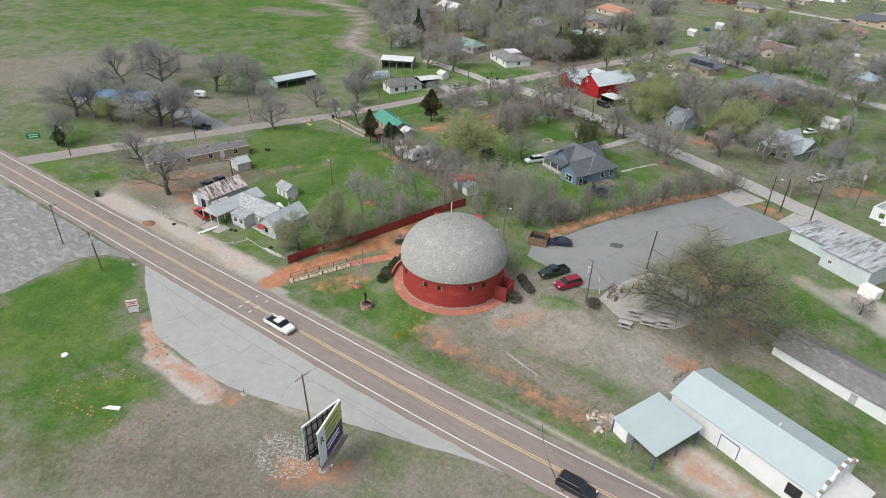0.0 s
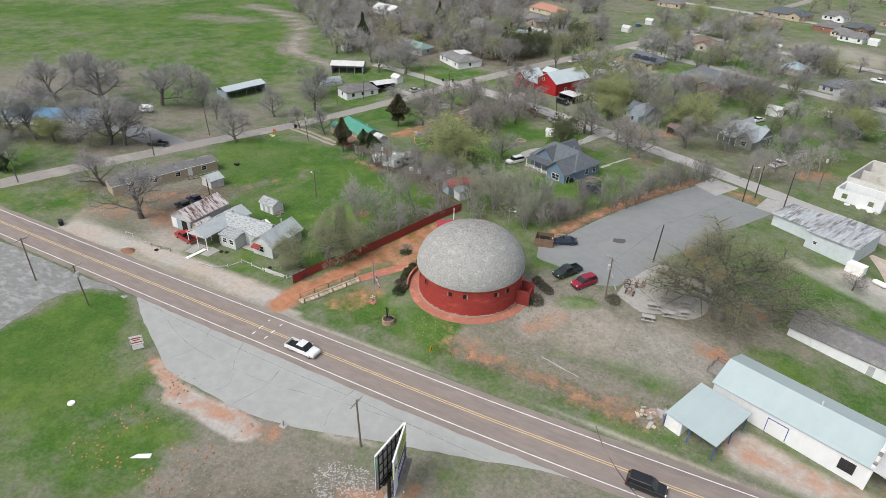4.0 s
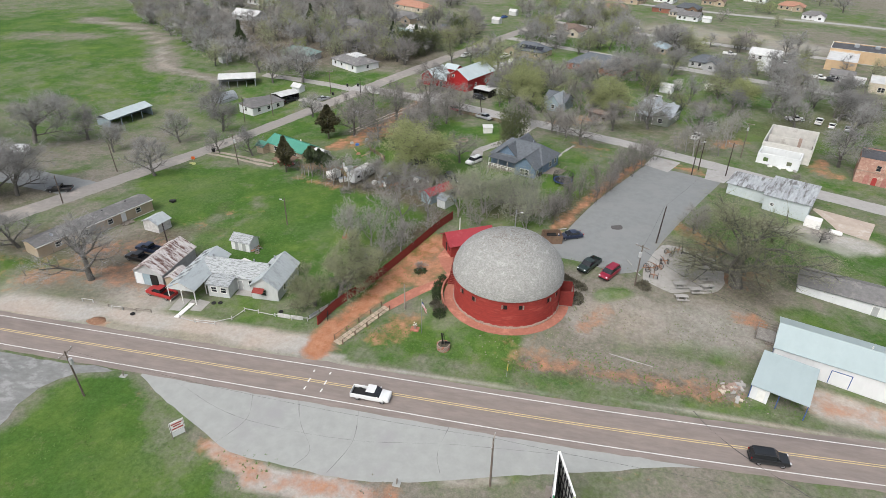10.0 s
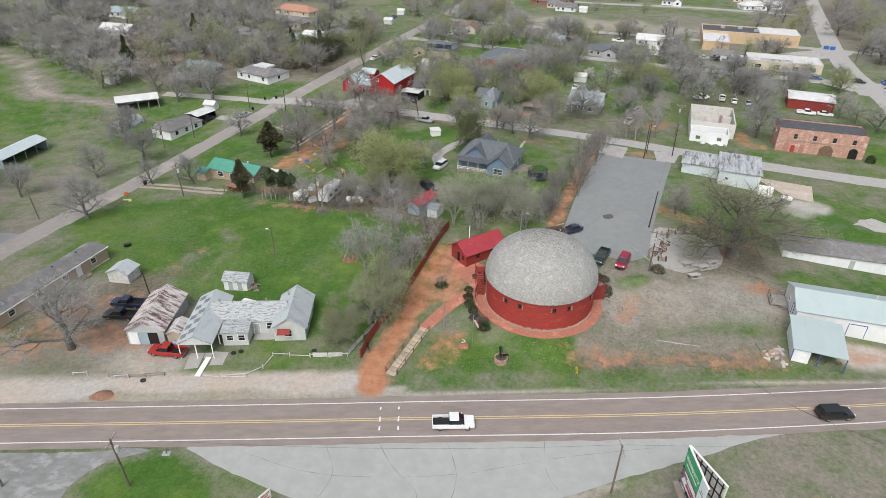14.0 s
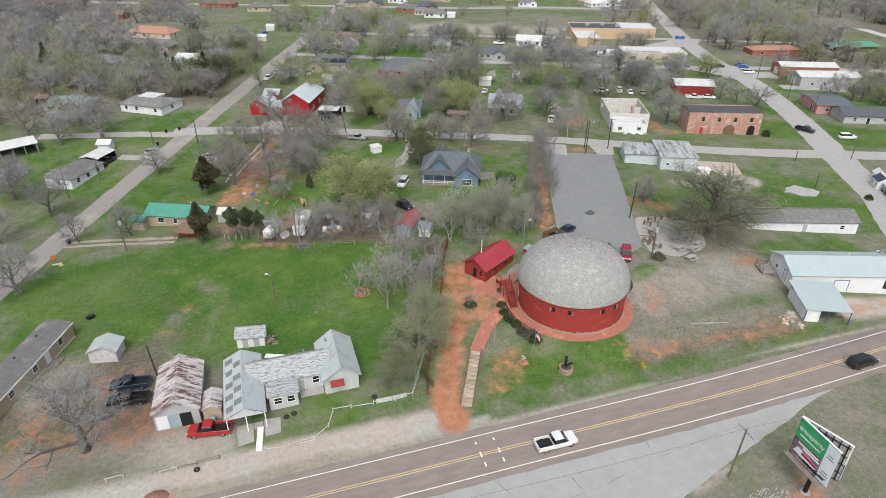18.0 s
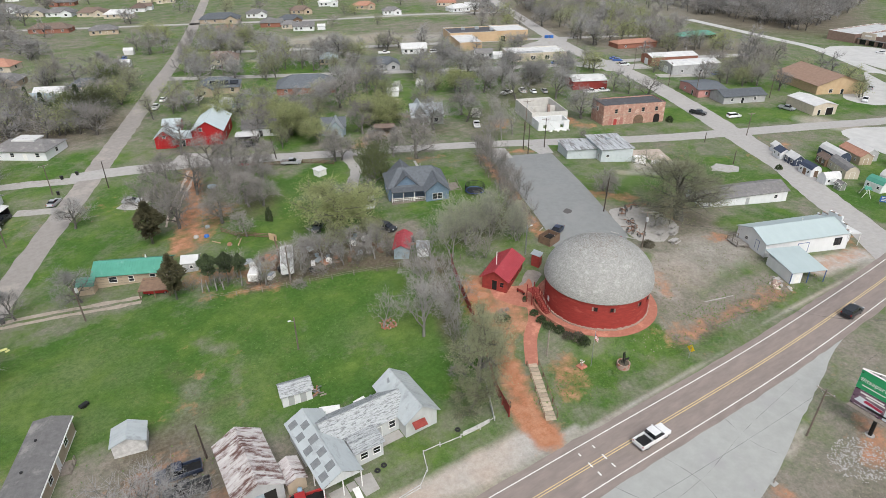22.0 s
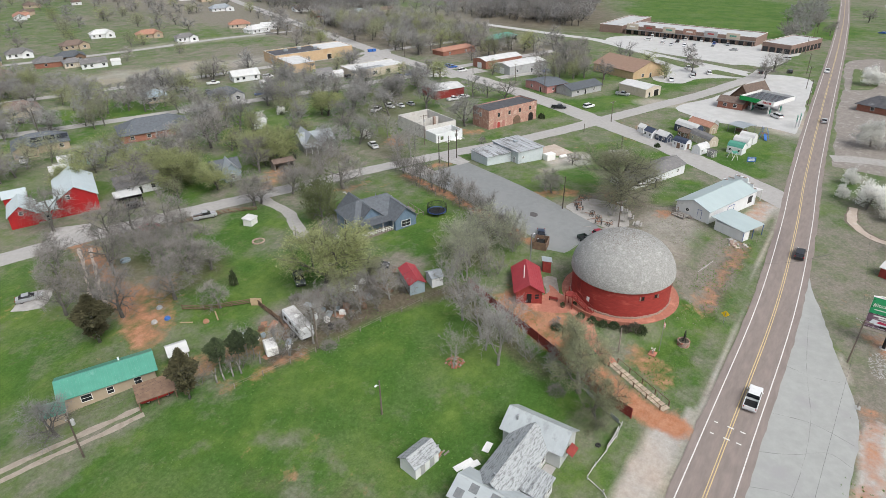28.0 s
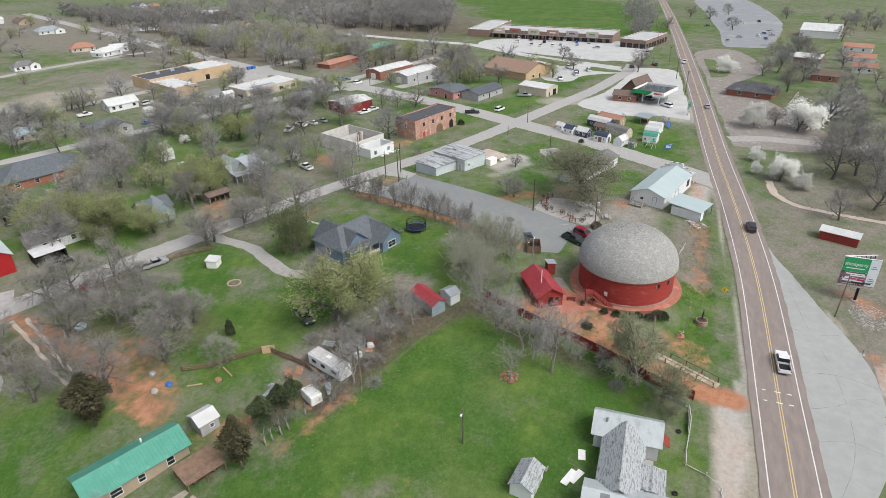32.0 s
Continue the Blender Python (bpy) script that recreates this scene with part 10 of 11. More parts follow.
# ---- poles and wires ----
def utility_pole(x, y, h, arms=1, lamp=None, mat=None, lean_deg=0.0, rz=0.0, can=False, label=""):
    t = thing("utility_pole", label or "weathered wooden utility pole with a crossarm", "pole", on_land(x, y, rz) @ pose(0, 0, 0, 0, lean_deg), "utility poles")
    part("shaft", Geo().tube((0, 0, -0.5), (0, 0, h), 0.15, 0.1, 8), mat or POLE_WOOD, t)
    for k in range(arms):
        z = h - 0.35 - 0.9 * k
        part("crossarm", Geo().box(-1.25, 1.25, -0.06, 0.06, z - 0.06, z + 0.06), GREY_WOOD, t)
        for s in (-1, 1):
            part("brace", Geo().tube((s * 0.75, 0, z), (0, 0, z - 0.7), 0.02, n=5), STEEL, t)
            part("insulator", Geo().lathe([(0.0, 0.0), (0.06, 0.02), (0.05, 0.1), (0.07, 0.14), (0.0, 0.2)], 8, at=(s * 1.1, 0, z + 0.06)), CERAMIC, t)
    if can:
        part("transformer", Geo().tube((0, -0.4, h - 2.2), (0, -0.4, h - 1.3), 0.26, n=12), CERAMIC, t)
    if lamp:
        part("lamp_arm", Geo().tube((0, 0, h - 0.8), (lamp, 0, h - 0.4), 0.035, n=6), STEEL, t)
        part("lamp_head", Geo().soft_box(lamp - 0.15, lamp + 0.35, -0.14, 0.14, h - 0.5, h - 0.32, 0.05), LAMP_WHITE, t)
    return t


def wire(points, sag=0.6, r=0.013):
    """One sagging wire, a single skin from end to end."""
    path = [Vector(points[0])]
    for a, b in zip(points, points[1:]):
        a, b = Vector(a), Vector(b)
        path += [a.lerp(b, k / 10) - Vector((0, 0, 4 * sag * (k / 10) * (1 - k / 10))) for k in range(1, 11)]
    d = (path[-1] - path[0]).normalized()
    side = Vector((-d.y, d.x, 0)).normalized() * r
    g = Geo()
    vs = [q for p in path for q in (p + side, p + Vector((0, 0, r)), p - side, p - Vector((0, 0, r)))]
    g.add(vs, [(4 * k + c, 4 * k + (c + 1) % 4, 4 * k + 4 + (c + 1) % 4, 4 * k + 4 + c) for k in range(len(path) - 1) for c in range(4)])
    return single("overhead_wire", g, WIRE, "thin black overhead wire between poles", "wire", group="overhead wires")


def top_of(x, y, h):
    return (x, y, land(x, y) + h)


utility_pole(-50.2, 39.5, 8.6, 1, rz=88, lean_deg=-2)
utility_pole(-109.2, 42.1, 8.6, 1, rz=88, can=True, lean_deg=-3)
utility_pole(-124.6, 42.4, 9.0, 1, rz=88)
utility_pole(-168, 45, 9.0, 1, rz=88)
utility_pole(-26.1, 101.6, 8.2, 0, mat=DARK_POLE, lean_deg=3, label="dark creosoted pole beside the parking lot")
utility_pole(-30.9, 86.1, 8.4, 1, rz=-30, can=True)
utility_pole(-14.0, 142.6, 9.4, 0, lamp=1.2, mat=DARK_POLE, label="tall street-lamp pole at the lot's entrance")
utility_pole(-11.6, 147.6, 8.2, 0, mat=DARK_POLE, label="dark pole at the lot's entrance")
utility_pole(-5.2, 145.6, 9.0, 1, rz=-25, mat=DARK_POLE)
utility_pole(1.8, 162.6, 10.0, 1, rz=-25, can=True)
utility_pole(-102.1, 95.7, 6.4, 0, lamp=-0.9, label="slim lamp pole in the open field")
utility_pole(-130.6, 127.6, 8.6, 1, rz=60, can=True, lean_deg=-3)
utility_pole(-96.1, 114.6, 8.2, 1, rz=65, can=True)
utility_pole(-120.8, 81.3, 6.2, 0, mat=DARK_POLE, label="dark pole in the farmyard", lean_deg=-3)
utility_pole(-169.6, 66.3, 8.0, 0, lamp=-1.2)
utility_pole(-157.6, 95.8, 7.0, 0)
utility_pole(-159.6, 117.2, 8.0, 0, lean_deg=-4)
utility_pole(-149.0, 166.0, 8.5, 1, rz=20)
utility_pole(-130.9, 196.4, 8.5, 1, rz=20)
utility_pole(-117.9, 191.7, 7.5, 0, mat=DARK_POLE)
utility_pole(-142.4, 173.0, 7.5, 0)
utility_pole(-74.0, 184.0, 6.5, 0, mat=DARK_POLE, lean_deg=-8, label="dark leaning pole by the back street")
utility_pole(-53.8, 96.0, 6.6, 0, lamp=1.0, mat=STEEL, label="slim steel lamp post behind the barn")
utility_pole(-69.6, 71.4, 5.0, 0, mat=GREY_WOOD, label="slim grey lamp post on the bank")
utility_pole(32.2, 107.9, 4.0, 0)
utility_pole(58.4, 121.2, 7.5, 1, rz=-20)
utility_pole(105.8, 143.2, 9.0, 1, rz=-20)
utility_pole(42.0, 124.6, 3.0, 0)
for x, y in ((120, 66), (150, 70), (186, 74), (250, 82), (300, 84), (345, 86), (84, 160), (100, 205), (88, 176), (116, 258), (-20, 232), (-60, 285)):
    utility_pole(x, y, 9.5, 1, rz=60)
wire([top_of(-130.6, 127.6, 8.4), top_of(-96.1, 114.6, 8.0), top_of(-53.8, 100.5, 8.0)], 1.0)
wire([top_of(-131.2, 128.4, 7.6), top_of(-96.5, 115.4, 7.2)], 1.1)
wire([top_of(-130.0, 126.8, 7.6), top_of(-95.7, 113.8, 7.2)], 1.1)
wire([top_of(-109.2, 42.1, 8.4), top_of(-50.2, 39.5, 8.4), top_of(5, 40.5, 8.6)], 1.2)
wire([top_of(-30.9, 86.1, 7.6), top_of(-10.6, 77.4, 3.6)], 0.9, 0.02)
wire([top_of(-26.1, 101.6, 8.0), top_of(-30.9, 86.1, 7.8)], 0.4)
wire([top_of(-26.1, 101.6, 8.0), top_of(-5.2, 145.6, 8.6), top_of(1.8, 162.6, 9.6)], 0.8)

# ---- fences ----
fence = thing("red_board_fence", "tall red board fence along the clay drive", "fence", on_land(-75, 84))
inv = fence.matrix_basis.inverted()
line = resample([(-82.6, 64.6), (-81.0, 70.0), (-77.6, 77.0), (-74.2, 85.4), (-69.8, 97.2), (-67.4, 102.4)], 0.16)
board = Geo().box(-0.085, 0.085, -0.015, 0.015, 0, 1.85).mesh("board", FENCE_RED)
for k in range(0, len(line) - 1):
    p, q = line[k], line[k + 1]
    a = math.degrees(math.atan2(q.y - p.y, q.x - p.x))
    if k < 290:
        part("board", board, None, fence, m=inv @ on_land(p.x, p.y, a, 0.02 + 0.03 * math.sin(7.3 * k)))
for k in range(0, len(line), 16):
    p = line[k]
    part("post", Geo().box(-0.07, 0.07, 0.03, 0.17, -0.4, 1.8), RED_WOOD, fence, m=inv @ on_land(p.x, p.y, 70))


def rail_fence(pts, mat, label, h=1.0, rails=(0.45, 0.9), gap=2.6, group="", skew=0.0, name="rail_fence", w=0.06):
    line = resample(pts, gap)
    t = thing(name, label, "fence", on_land(line[0].x, line[0].y), group)
    inv = t.matrix_basis.inverted()
    for i, p in enumerate(line):
        part("post", Geo().box(-0.06, 0.06, -0.06, 0.06, -0.4, h), mat, t, m=inv @ on_land(p.x, p.y))
        if i:
            o = line[i - 1]
            for z in rails:
                if R.random() < skew * 0.5:
                    continue
                j = skew * R.uniform(-0.35, 0.1)
                part("rail", Geo().tube(inv @ Vector(top_of(o.x, o.y, max(0.08, z + j))), inv @ Vector(top_of(p.x, p.y, z)), w, n=5), mat, t)
    return t


rail_fence([(-80.9, 72.9), (-82.8, 69), (-84.8, 65.2), (-90.6, 65.2), (-96.4, 65.6), (-97.4, 63.0), (-99.5, 61.2), (-103, 61.0), (-106, 61.4)], CHIPPED, "broken white rail fence along the yard", 0.8, (0.3, 0.62), 2.4, skew=0.75, w=0.065)
rail_fence([(-111.8, 61.9), (-117, 61.6), (-120, 61.8)], GREY_WOOD, "sagging grey rail fence by the road", 0.7, (0.3, 0.6), 2.6, skew=0.6)
for x, y in ((-118.0, 61.4), (-124.4, 62.2)):
    rail_fence([(x - 1.0, y), (x + 1.0, y + 0.1)], CHIPPED, "short white rail by the road", 0.7, (0.65,), 2.0)
rail_fence([(-100.5, 146.4), (-98.5, 142.2), (-95.1, 138.4), (-92.3, 135.2)], BROWN_WOOD, "brown plank fence round a yard", 1.2, (0.3, 0.65, 1.0), 2.4, w=0.09)
rail_fence([(-92.2, 134.8), (-93.0, 131.4), (-94.2, 126.0), (-96.4, 121.8)], BROWN_WOOD, "dark plank fence beside a caravan", 1.4, (0.2, 0.5, 0.8, 1.1), 2.0, w=0.1)
single("gate_panel", Geo().box(-1.1, 1.1, -0.04, 0.04, 0.0, 1.6), TAN_WOOD, "tan plywood panel in a fence", "panel", on_land(-92.6, 134.2, -60))
rail_fence([(-82.4, 182.0), (-74, 178.4), (-67, 174.2), (-62.5, 169.0)], BROWN_WOOD, "brown plank fence along the back street", 1.3, (0.3, 0.65, 1.0), 2.6, w=0.09)
rail_fence([(-65.6, 101.8), (-58, 104), (-50, 108.5), (-44, 114), (-38, 128), (-31, 143)], GREY_WOOD, "grey wire fence with posts in the thicket", 1.1, (0.9,), 3.5, w=0.02)
rail_fence([(-66.5, 102.8), (-73, 105.4), (-85, 109.8), (-97, 114.2), (-110, 119.5)], GREY_WOOD, "weathered post-and-wire fence north of the field", 1.1, (0.6, 1.0), 4.0, w=0.02)
for x, y, h in ((-110.6, 123.2, 2.8), (-109.5, 122.6, 2.6), (-108.2, 122.0, 3.0), (-107.0, 121.4, 2.6), (-103.8, 120.5, 2.4), (-99.9, 117.6, 2.6)):
    d = R.uniform(-0.5, 0.5)
    single("bare_stump", Geo().tube((0, 0, -0.3), (0.4 * d, 0.2, 0.55 * h), 0.16, 0.12, 8).tube((0.4 * d, 0.2, 0.54 * h), (d, 0.1, h), 0.12, 0.06, 8).tube((0.4 * d, 0.2, 0.5 * h), (-0.5 * d, 0.5, 0.85 * h), 0.08, 0.04, 6), PALE_BARK, "leaning pale bare trunk beside a field", "stump", on_land(x, y, R.uniform(-30, 30)), group="pale bare trunks", smooth=True)

# patched white sheets along the yard fence
sh = thing("sheet_fence", "low fence of patched white boards and tin sheets", "fence", on_land(-84, 66))
inv = sh.matrix_basis.inverted()
for j, (ax, ay, bx, by, mt) in enumerate(((-90.2, 65.3, -87.9, 65.2, CHIPPED), (-87.8, 65.2, -85.6, 65.3, CHIPPED), (-84.6, 65.7, -83.7, 67.6, GALV), (-83.6, 67.8, -82.6, 69.7, CHIPPED), (-82.5, 69.9, -81.2, 72.2, GALV))):
    d = math.hypot(bx - ax, by - ay)
    part("sheet", Geo().slab([(0, -0.02, 0.0), (d, -0.02, 0.02), (d, 0.04, 0.85 - 0.12 * (j % 2)), (0, 0.04, 0.8)], 0.04), mt, sh, m=inv @ on_land(ax, ay, math.degrees(math.atan2(by - ay, bx - ax))))

# iron gate at the foot of the drive
gate = thing("farm_gate", "dark metal farm gate beside the clay drive", "gate", on_land(-82.0, 67.5, -72))
for z in (0.25, 0.5, 0.75, 1.0, 1.2):
    part("bar", Geo().tube((-1.8, 0, z), (1.8, 0, z), 0.025, n=6), BLACK_METAL, gate)
for x in (-1.8, 0, 1.8):
    part("upright", Geo().tube((x, 0, 0.0), (x, 0, 1.25), 0.035, n=6), BLACK_METAL, gate)

# ---- billboard: two faces that meet at one end, on one steel post ----
bb = thing("billboard", "two-faced roadside billboard on a steel post", "billboard", pose(-42.7, 34.8, land(-42.7, 34.8)))
part("post", Geo().tube((0, 0, -0.5), (0, 0, 4.2), 0.28, 0.24, 14), BLACK_METAL, bb)
part("footing", Geo().lathe([(0.0, 0.12), (0.6, 0.12), (0.7, -0.2)], 14), CONCRETE, bb)
part("collar", Geo().soft_box(-0.4, 0.4, -1.6, 1.6, 3.9, 4.15, 0.04), BLACK_METAL, bb)
FACE_GREEN = material("billboard_green", (0.03, 0.33, 0.13), (0.03, 0.3, 0.12), 0.5, 0.5)
FACE_DARK = material("billboard_plum", (0.12, 0.06, 0.1), (0.2, 0.14, 0.17), 0.7, 0.5, spots=(0.35, 0.28, 0.3), spot_scale=0.5, spot_size=0.6)
FACE_LIME = material("billboard_lime", (0.5, 0.55, 0.12), (0.42, 0.47, 0.1), 0.4, 0.5)
FACE_NAVY = material("billboard_indigo", (0.06, 0.05, 0.13), (0.09, 0.08, 0.18), 0.5, 0.5)
FACE_PALE = material("billboard_pale", (0.72, 0.74, 0.76), (0.6, 0.66, 0.7), 0.4, 0.5)
BACKING = material("weathered_white_backing", (0.5, 0.5, 0.48), (0.38, 0.38, 0.36), 1, 0.9, spots=(0.26, 0.25, 0.23), spot_scale=0.6, spot_size=0.6)
FACE_PINK = material("billboard_crimson", (0.45, 0.04, 0.09), (0.35, 0.03, 0.07), 0.5, 0.5)


def lettering(parent, body, size, m, mat, name="lettering"):
    cu = bpy.data.curves.new(name, "FONT")
    cu.body, cu.size, cu.align_x, cu.align_y, cu.extrude = body, size, "CENTER", "CENTER", 0.008
    cu.materials.append(mat)
    ob = new(name, cu)
    ob.parent, ob.matrix_basis = parent, m
    dg = bpy.context.evaluated_depsgraph_get()
    me = bpy.data.meshes.new_from_object(ob.evaluated_get(dg))
    bpy.data.objects.remove(ob)
    return part(name, me, None, parent, m=m)


def board_face(rz, flip, upper, lower, patch_mat):
    """A face 7.2 m long: local x along it, its front towards -y."""
    m = pose(0.0, 3.7, 0, 0, 0, rz)
    s = -1 if flip else 1
    up = part("upper_panel", Geo().box(*sorted((0, s * 5.8)), -0.12, 0.0, 6.2, 9.2), upper, bb, m=m)
    lo = part("lower_panel", Geo().box(*sorted((0.0, s * 5.9)), -0.12, 0.0, 3.4, 6.05), lower, bb, m=m)
    part("backing", Geo().box(*sorted((0.05, s * 5.8)), 0.004, 0.03, 3.45, 9.15), BACKING, bb, "pale boarded back", m=m)
    part("face_trim", Geo().box(*sorted((-0.03 * s, s * 5.97)), -0.17, 0.05, 9.2, 9.28), WHITE_TRIM, bb, m=m)
    part("side_panel", Geo().box(*sorted((s * 4.3, s * 5.95)), -0.16, -0.12, 3.5, 9.1), patch_mat, bb, m=m)
    part("walkway", Geo().box(*sorted((0, s * 5.9)), -0.9, -0.15, 3.25, 3.32), GREY_WOOD, bb, m=m)
    for k in range(7):
        x = s * (0.4 + 0.85 * k)
        part("upright", Geo().box(x - 0.05, x + 0.05, 0.0, 0.14, 3.3, 9.2), BLACK_METAL, bb, m=m)
    for z in (3.6, 4.8, 6.1, 7.4, 8.8):
        part("stringer", Geo().box(*sorted((0, s * 5.8)), 0.14, 0.22, z - 0.05, z + 0.05), BLACK_METAL, bb, m=m)
    return m, s


m, s = board_face(-92, False, FACE_GREEN, FACE_DARK, FACE_PALE)
lettering(bb, "#itsaparty", 0.95, m @ pose(2.15, -0.14, 7.8, 90), WHITE_TRIM)
part("small_print", Geo().box(0.6, 3.7, -0.14, -0.12, 6.85, 7.0), WHITE_TRIM, bb, m=m)
lettering(bb, "20 MILES AHEAD ON RT 66", 0.27, m @ pose(2.15, -0.14, 3.62, 90), WHITE_TRIM)
part("picture_shape", Geo().add([(0.4, -0.135, 4.2), (3.8, -0.135, 3.95), (4.1, -0.135, 4.8), (0.9, -0.135, 5.1)], [(0, 1, 2, 3)]), FACE_PALE, bb, m=m)
part("picture_shape", Geo().add([(1.5, -0.14, 4.5), (3.9, -0.14, 4.35), (4.1, -0.14, 4.75), (1.8, -0.14, 4.95)], [(0, 1, 2, 3)]), FACE_PINK, bb, m=m)
for z, a, b2 in ((5.65, 0.8, 3.9), (5.3, 1.6, 4.1)):
    part("word_bar", Geo().box(a, b2, -0.14, -0.12, z, z + 0.24), WHITE_TRIM, bb, m=m)
for z, a in ((5.0, 0.4), (4.6, 0.6), (4.2, 0.5), (7.6, 0.3), (7.2, 0.5)):
    part("emblem_bar", Geo().box(5.1 - a, 5.1 + a, -0.18, -0.16, z, z + 0.16), OLIVE_WALL, bb, m=m)
m, s = board_face(108, True, FACE_LIME, FACE_NAVY, FACE_PALE)
lettering(bb, "R", 1.5, m @ pose(-5.1, -0.18, 7.4, 90), BLACK_METAL)
for z, a, b2 in ((8.2, -4.8, -1.0), (7.4, -5.0, -0.8), (6.7, -4.4, -1.6)):
    part("word_bar", Geo().box(a, b2, -0.14, -0.12, z, z + 0.35), OLIVE_WALL, bb, m=m)
for z in (5.2, 4.6):
    part("word_bar", Geo().box(-4.0, -1.0, -0.14, -0.12, z, z + 0.3), FACE_PALE, bb, m=m)
part("lamp_arm", Geo().tube((-0.2, -1.0, 3.3), (2.2, -0.6, 3.1), 0.03, n=6), BLACK_METAL, bb)
part("flood_lamp", Geo().soft_box(2.1, 2.5, -0.75, -0.45, 3.0, 3.2, 0.04), LAMP_WHITE, bb)

# ---- signs, flag, planter ----
sg = thing("roadside_sign", "white roadside sign on two posts", "sign", on_land(-91.7, 38.3, 52))
part("panel", Geo().box(-0.95, 0.95, -0.05, 0.05, 1.3, 2.9), WHITE_TRIM, sg)
part("lower_panel", Geo().box(-0.8, 0.8, -0.04, 0.04, 0.4, 1.2), WHITE_WALL, sg)
for z, a in ((2.4, 0.7), (2.05, 0.5), (1.6, 0.75)):
    for y in (-0.06, 0.05):
        part("word_bar", Geo().box(-a, a, y, y + 0.01, z, z + 0.2), RED_TRIM, sg)
for x in (-0.85, 0.85):
    part("post", Geo().box(x - 0.05, x + 0.05, -0.05, 0.05, -0.4, 3.0), GREY_WOOD, sg)
sg = thing("warning_sign", "yellow diamond warning sign on a post", "sign", on_land(-50.5, 58.9, 90))
part("plate", Geo().box(-0.5, 0.5, -0.02, 0.02, -0.5, 0.5), material("sign_yellow", (0.75, 0.5, 0.02), None, 1, 0.5), sg, m=pose(0, 0, 1.9, 0, 45))
part("symbol_bar", Geo().box(-0.08, 0.08, -0.03, 0.03, 1.65, 2.15), BLACK_METAL, sg)
part("post", Geo().box(-0.04, 0.04, 0.02, 0.08, -0.4, 2.4), STEEL, sg)
sg = thing("direction_sign", "green highway direction sign on two posts", "sign", on_land(-185, 64.5, 60))
part("plate", Geo().box(-1.6, 1.6, -0.03, 0.03, 1.6, 3.2), material("sign_green", (0.01, 0.3, 0.1), None, 1, 0.5), sg)
for z in (2.0, 2.6):
    part("word_bar", Geo().box(-1.1, 1.1, -0.045, 0.045, z, z + 0.25), WHITE_TRIM, sg)
for x in (-1.2, 1.2):
    part("post", Geo().box(x - 0.05, x + 0.05, 0.03, 0.1, -0.4, 3.2), STEEL, sg)
flag = thing("flagpole", "steel flagpole with a striped flag", "flagpole", on_land(-65.3, 65.9))
part("pole", Geo().tube((0, 0, -0.3), (0, 0, 6.6), 0.06, 0.035, 10), STEEL, flag)
part("ball", Geo().lathe([(0.0, -0.08), (0.07, -0.04), (0.08, 0.0), (0.07, 0.04), (0.0, 0.08)], 10, at=(0, 0, 6.68)), STEEL, flag)
FLAG_RED = material("flag_red_cloth", (0.45, 0.03, 0.05), None, 3, 0.9)


def cloth(z0, z1, x0, x1):
    g, n = Geo(), 8
    for k in range(n + 1):
        x = x0 + (x1 - x0) * k / n
        for z in (z0, z1):
            g.v.append((x * 0.55, 0.16 * math.sin(4.2 * x) * x, z - 0.95 * x))
    g.f = [(2 * k, 2 * k + 2, 2 * k + 3, 2 * k + 1) for k in range(n)]
    return g


for k in range(7):
    part("stripe", cloth(5.5 + 0.13 * k, 5.63 + 0.13 * k, 0.55 if k > 3 else 0.04, 1.5), FLAG_RED if k % 2 == 0 else WHITE_TRIM, flag)
part("canton", cloth(6.02, 6.41, 0.04, 0.55), material("flag_blue_cloth", (0.03, 0.05, 0.2), None, 3, 0.9), flag)
pl = thing("brick_planter", "round brick planter with a dark oil-derrick ornament", "planter", on_land(-61.1, 63.1))
for ring_k in range(5):
    for i in range(18):
        a = 2 * math.pi * (i + 0.5 * (ring_k % 2)) / 18
        part("brick", Geo().soft_box(-0.09, 0.09, -0.155, 0.155, 0.0, 0.19, 0.015), BARN_STONE if (i * 7 + ring_k * 3) % 5 else BRICK_PATH, pl, m=pose(0.95 * math.cos(a), 0.95 * math.sin(a), -0.1 + 0.2 * ring_k, 0, 0, math.degrees(a)))
part("soil", Geo().lathe([(0.0, 0.72), (0.88, 0.7), (0.88, -0.1)], 18), SHRUB, pl)
dr = part("derrick", Geo().tube((0.35, 0, 0.7), (0.05, 0, 3.0), 0.05, 0.03, 6).tube((-0.35, 0.2, 0.7), (-0.05, 0, 3.0), 0.05, 0.03, 6).tube((-0.2, -0.35, 0.7), (0.0, -0.05, 3.0), 0.05, 0.03, 6), BLACK_METAL, pl)
part("plank", Geo().box(-0.12, 0.12, -0.06, 0.06, 0.9, 3.0), BLACK_METAL, dr, m=pose(0.1, 0, 0, 0, -8))
part("name_board", Geo().box(0.2, 1.1, -0.05, 0.05, 1.1, 1.45), BLACK_METAL, dr)
bust = thing("memorial_marker", "small memorial stone with pale flowers", "marker", on_land(-66.6, 66.6))
part("base", Geo().soft_box(-0.7, 0.7, -0.6, 0.6, -0.2, 0.2, 0.05), BRICK_PATH, bust)
part("stone", Geo().soft_box(-0.18, 0.18, -0.12, 0.12, 0.2, 1.1, 0.05), BARN_STONE, bust)
for k in range(6):
    a = k * 1.05
    part("flower", Geo().lathe([(0.0, -0.12), (0.11, 0.0), (0.0, 0.12)], 7, at=(0.3 * math.cos(a), 0.3 * math.sin(a), 0.9 + 0.15 * (k % 3))), BLOSSOM, bust)
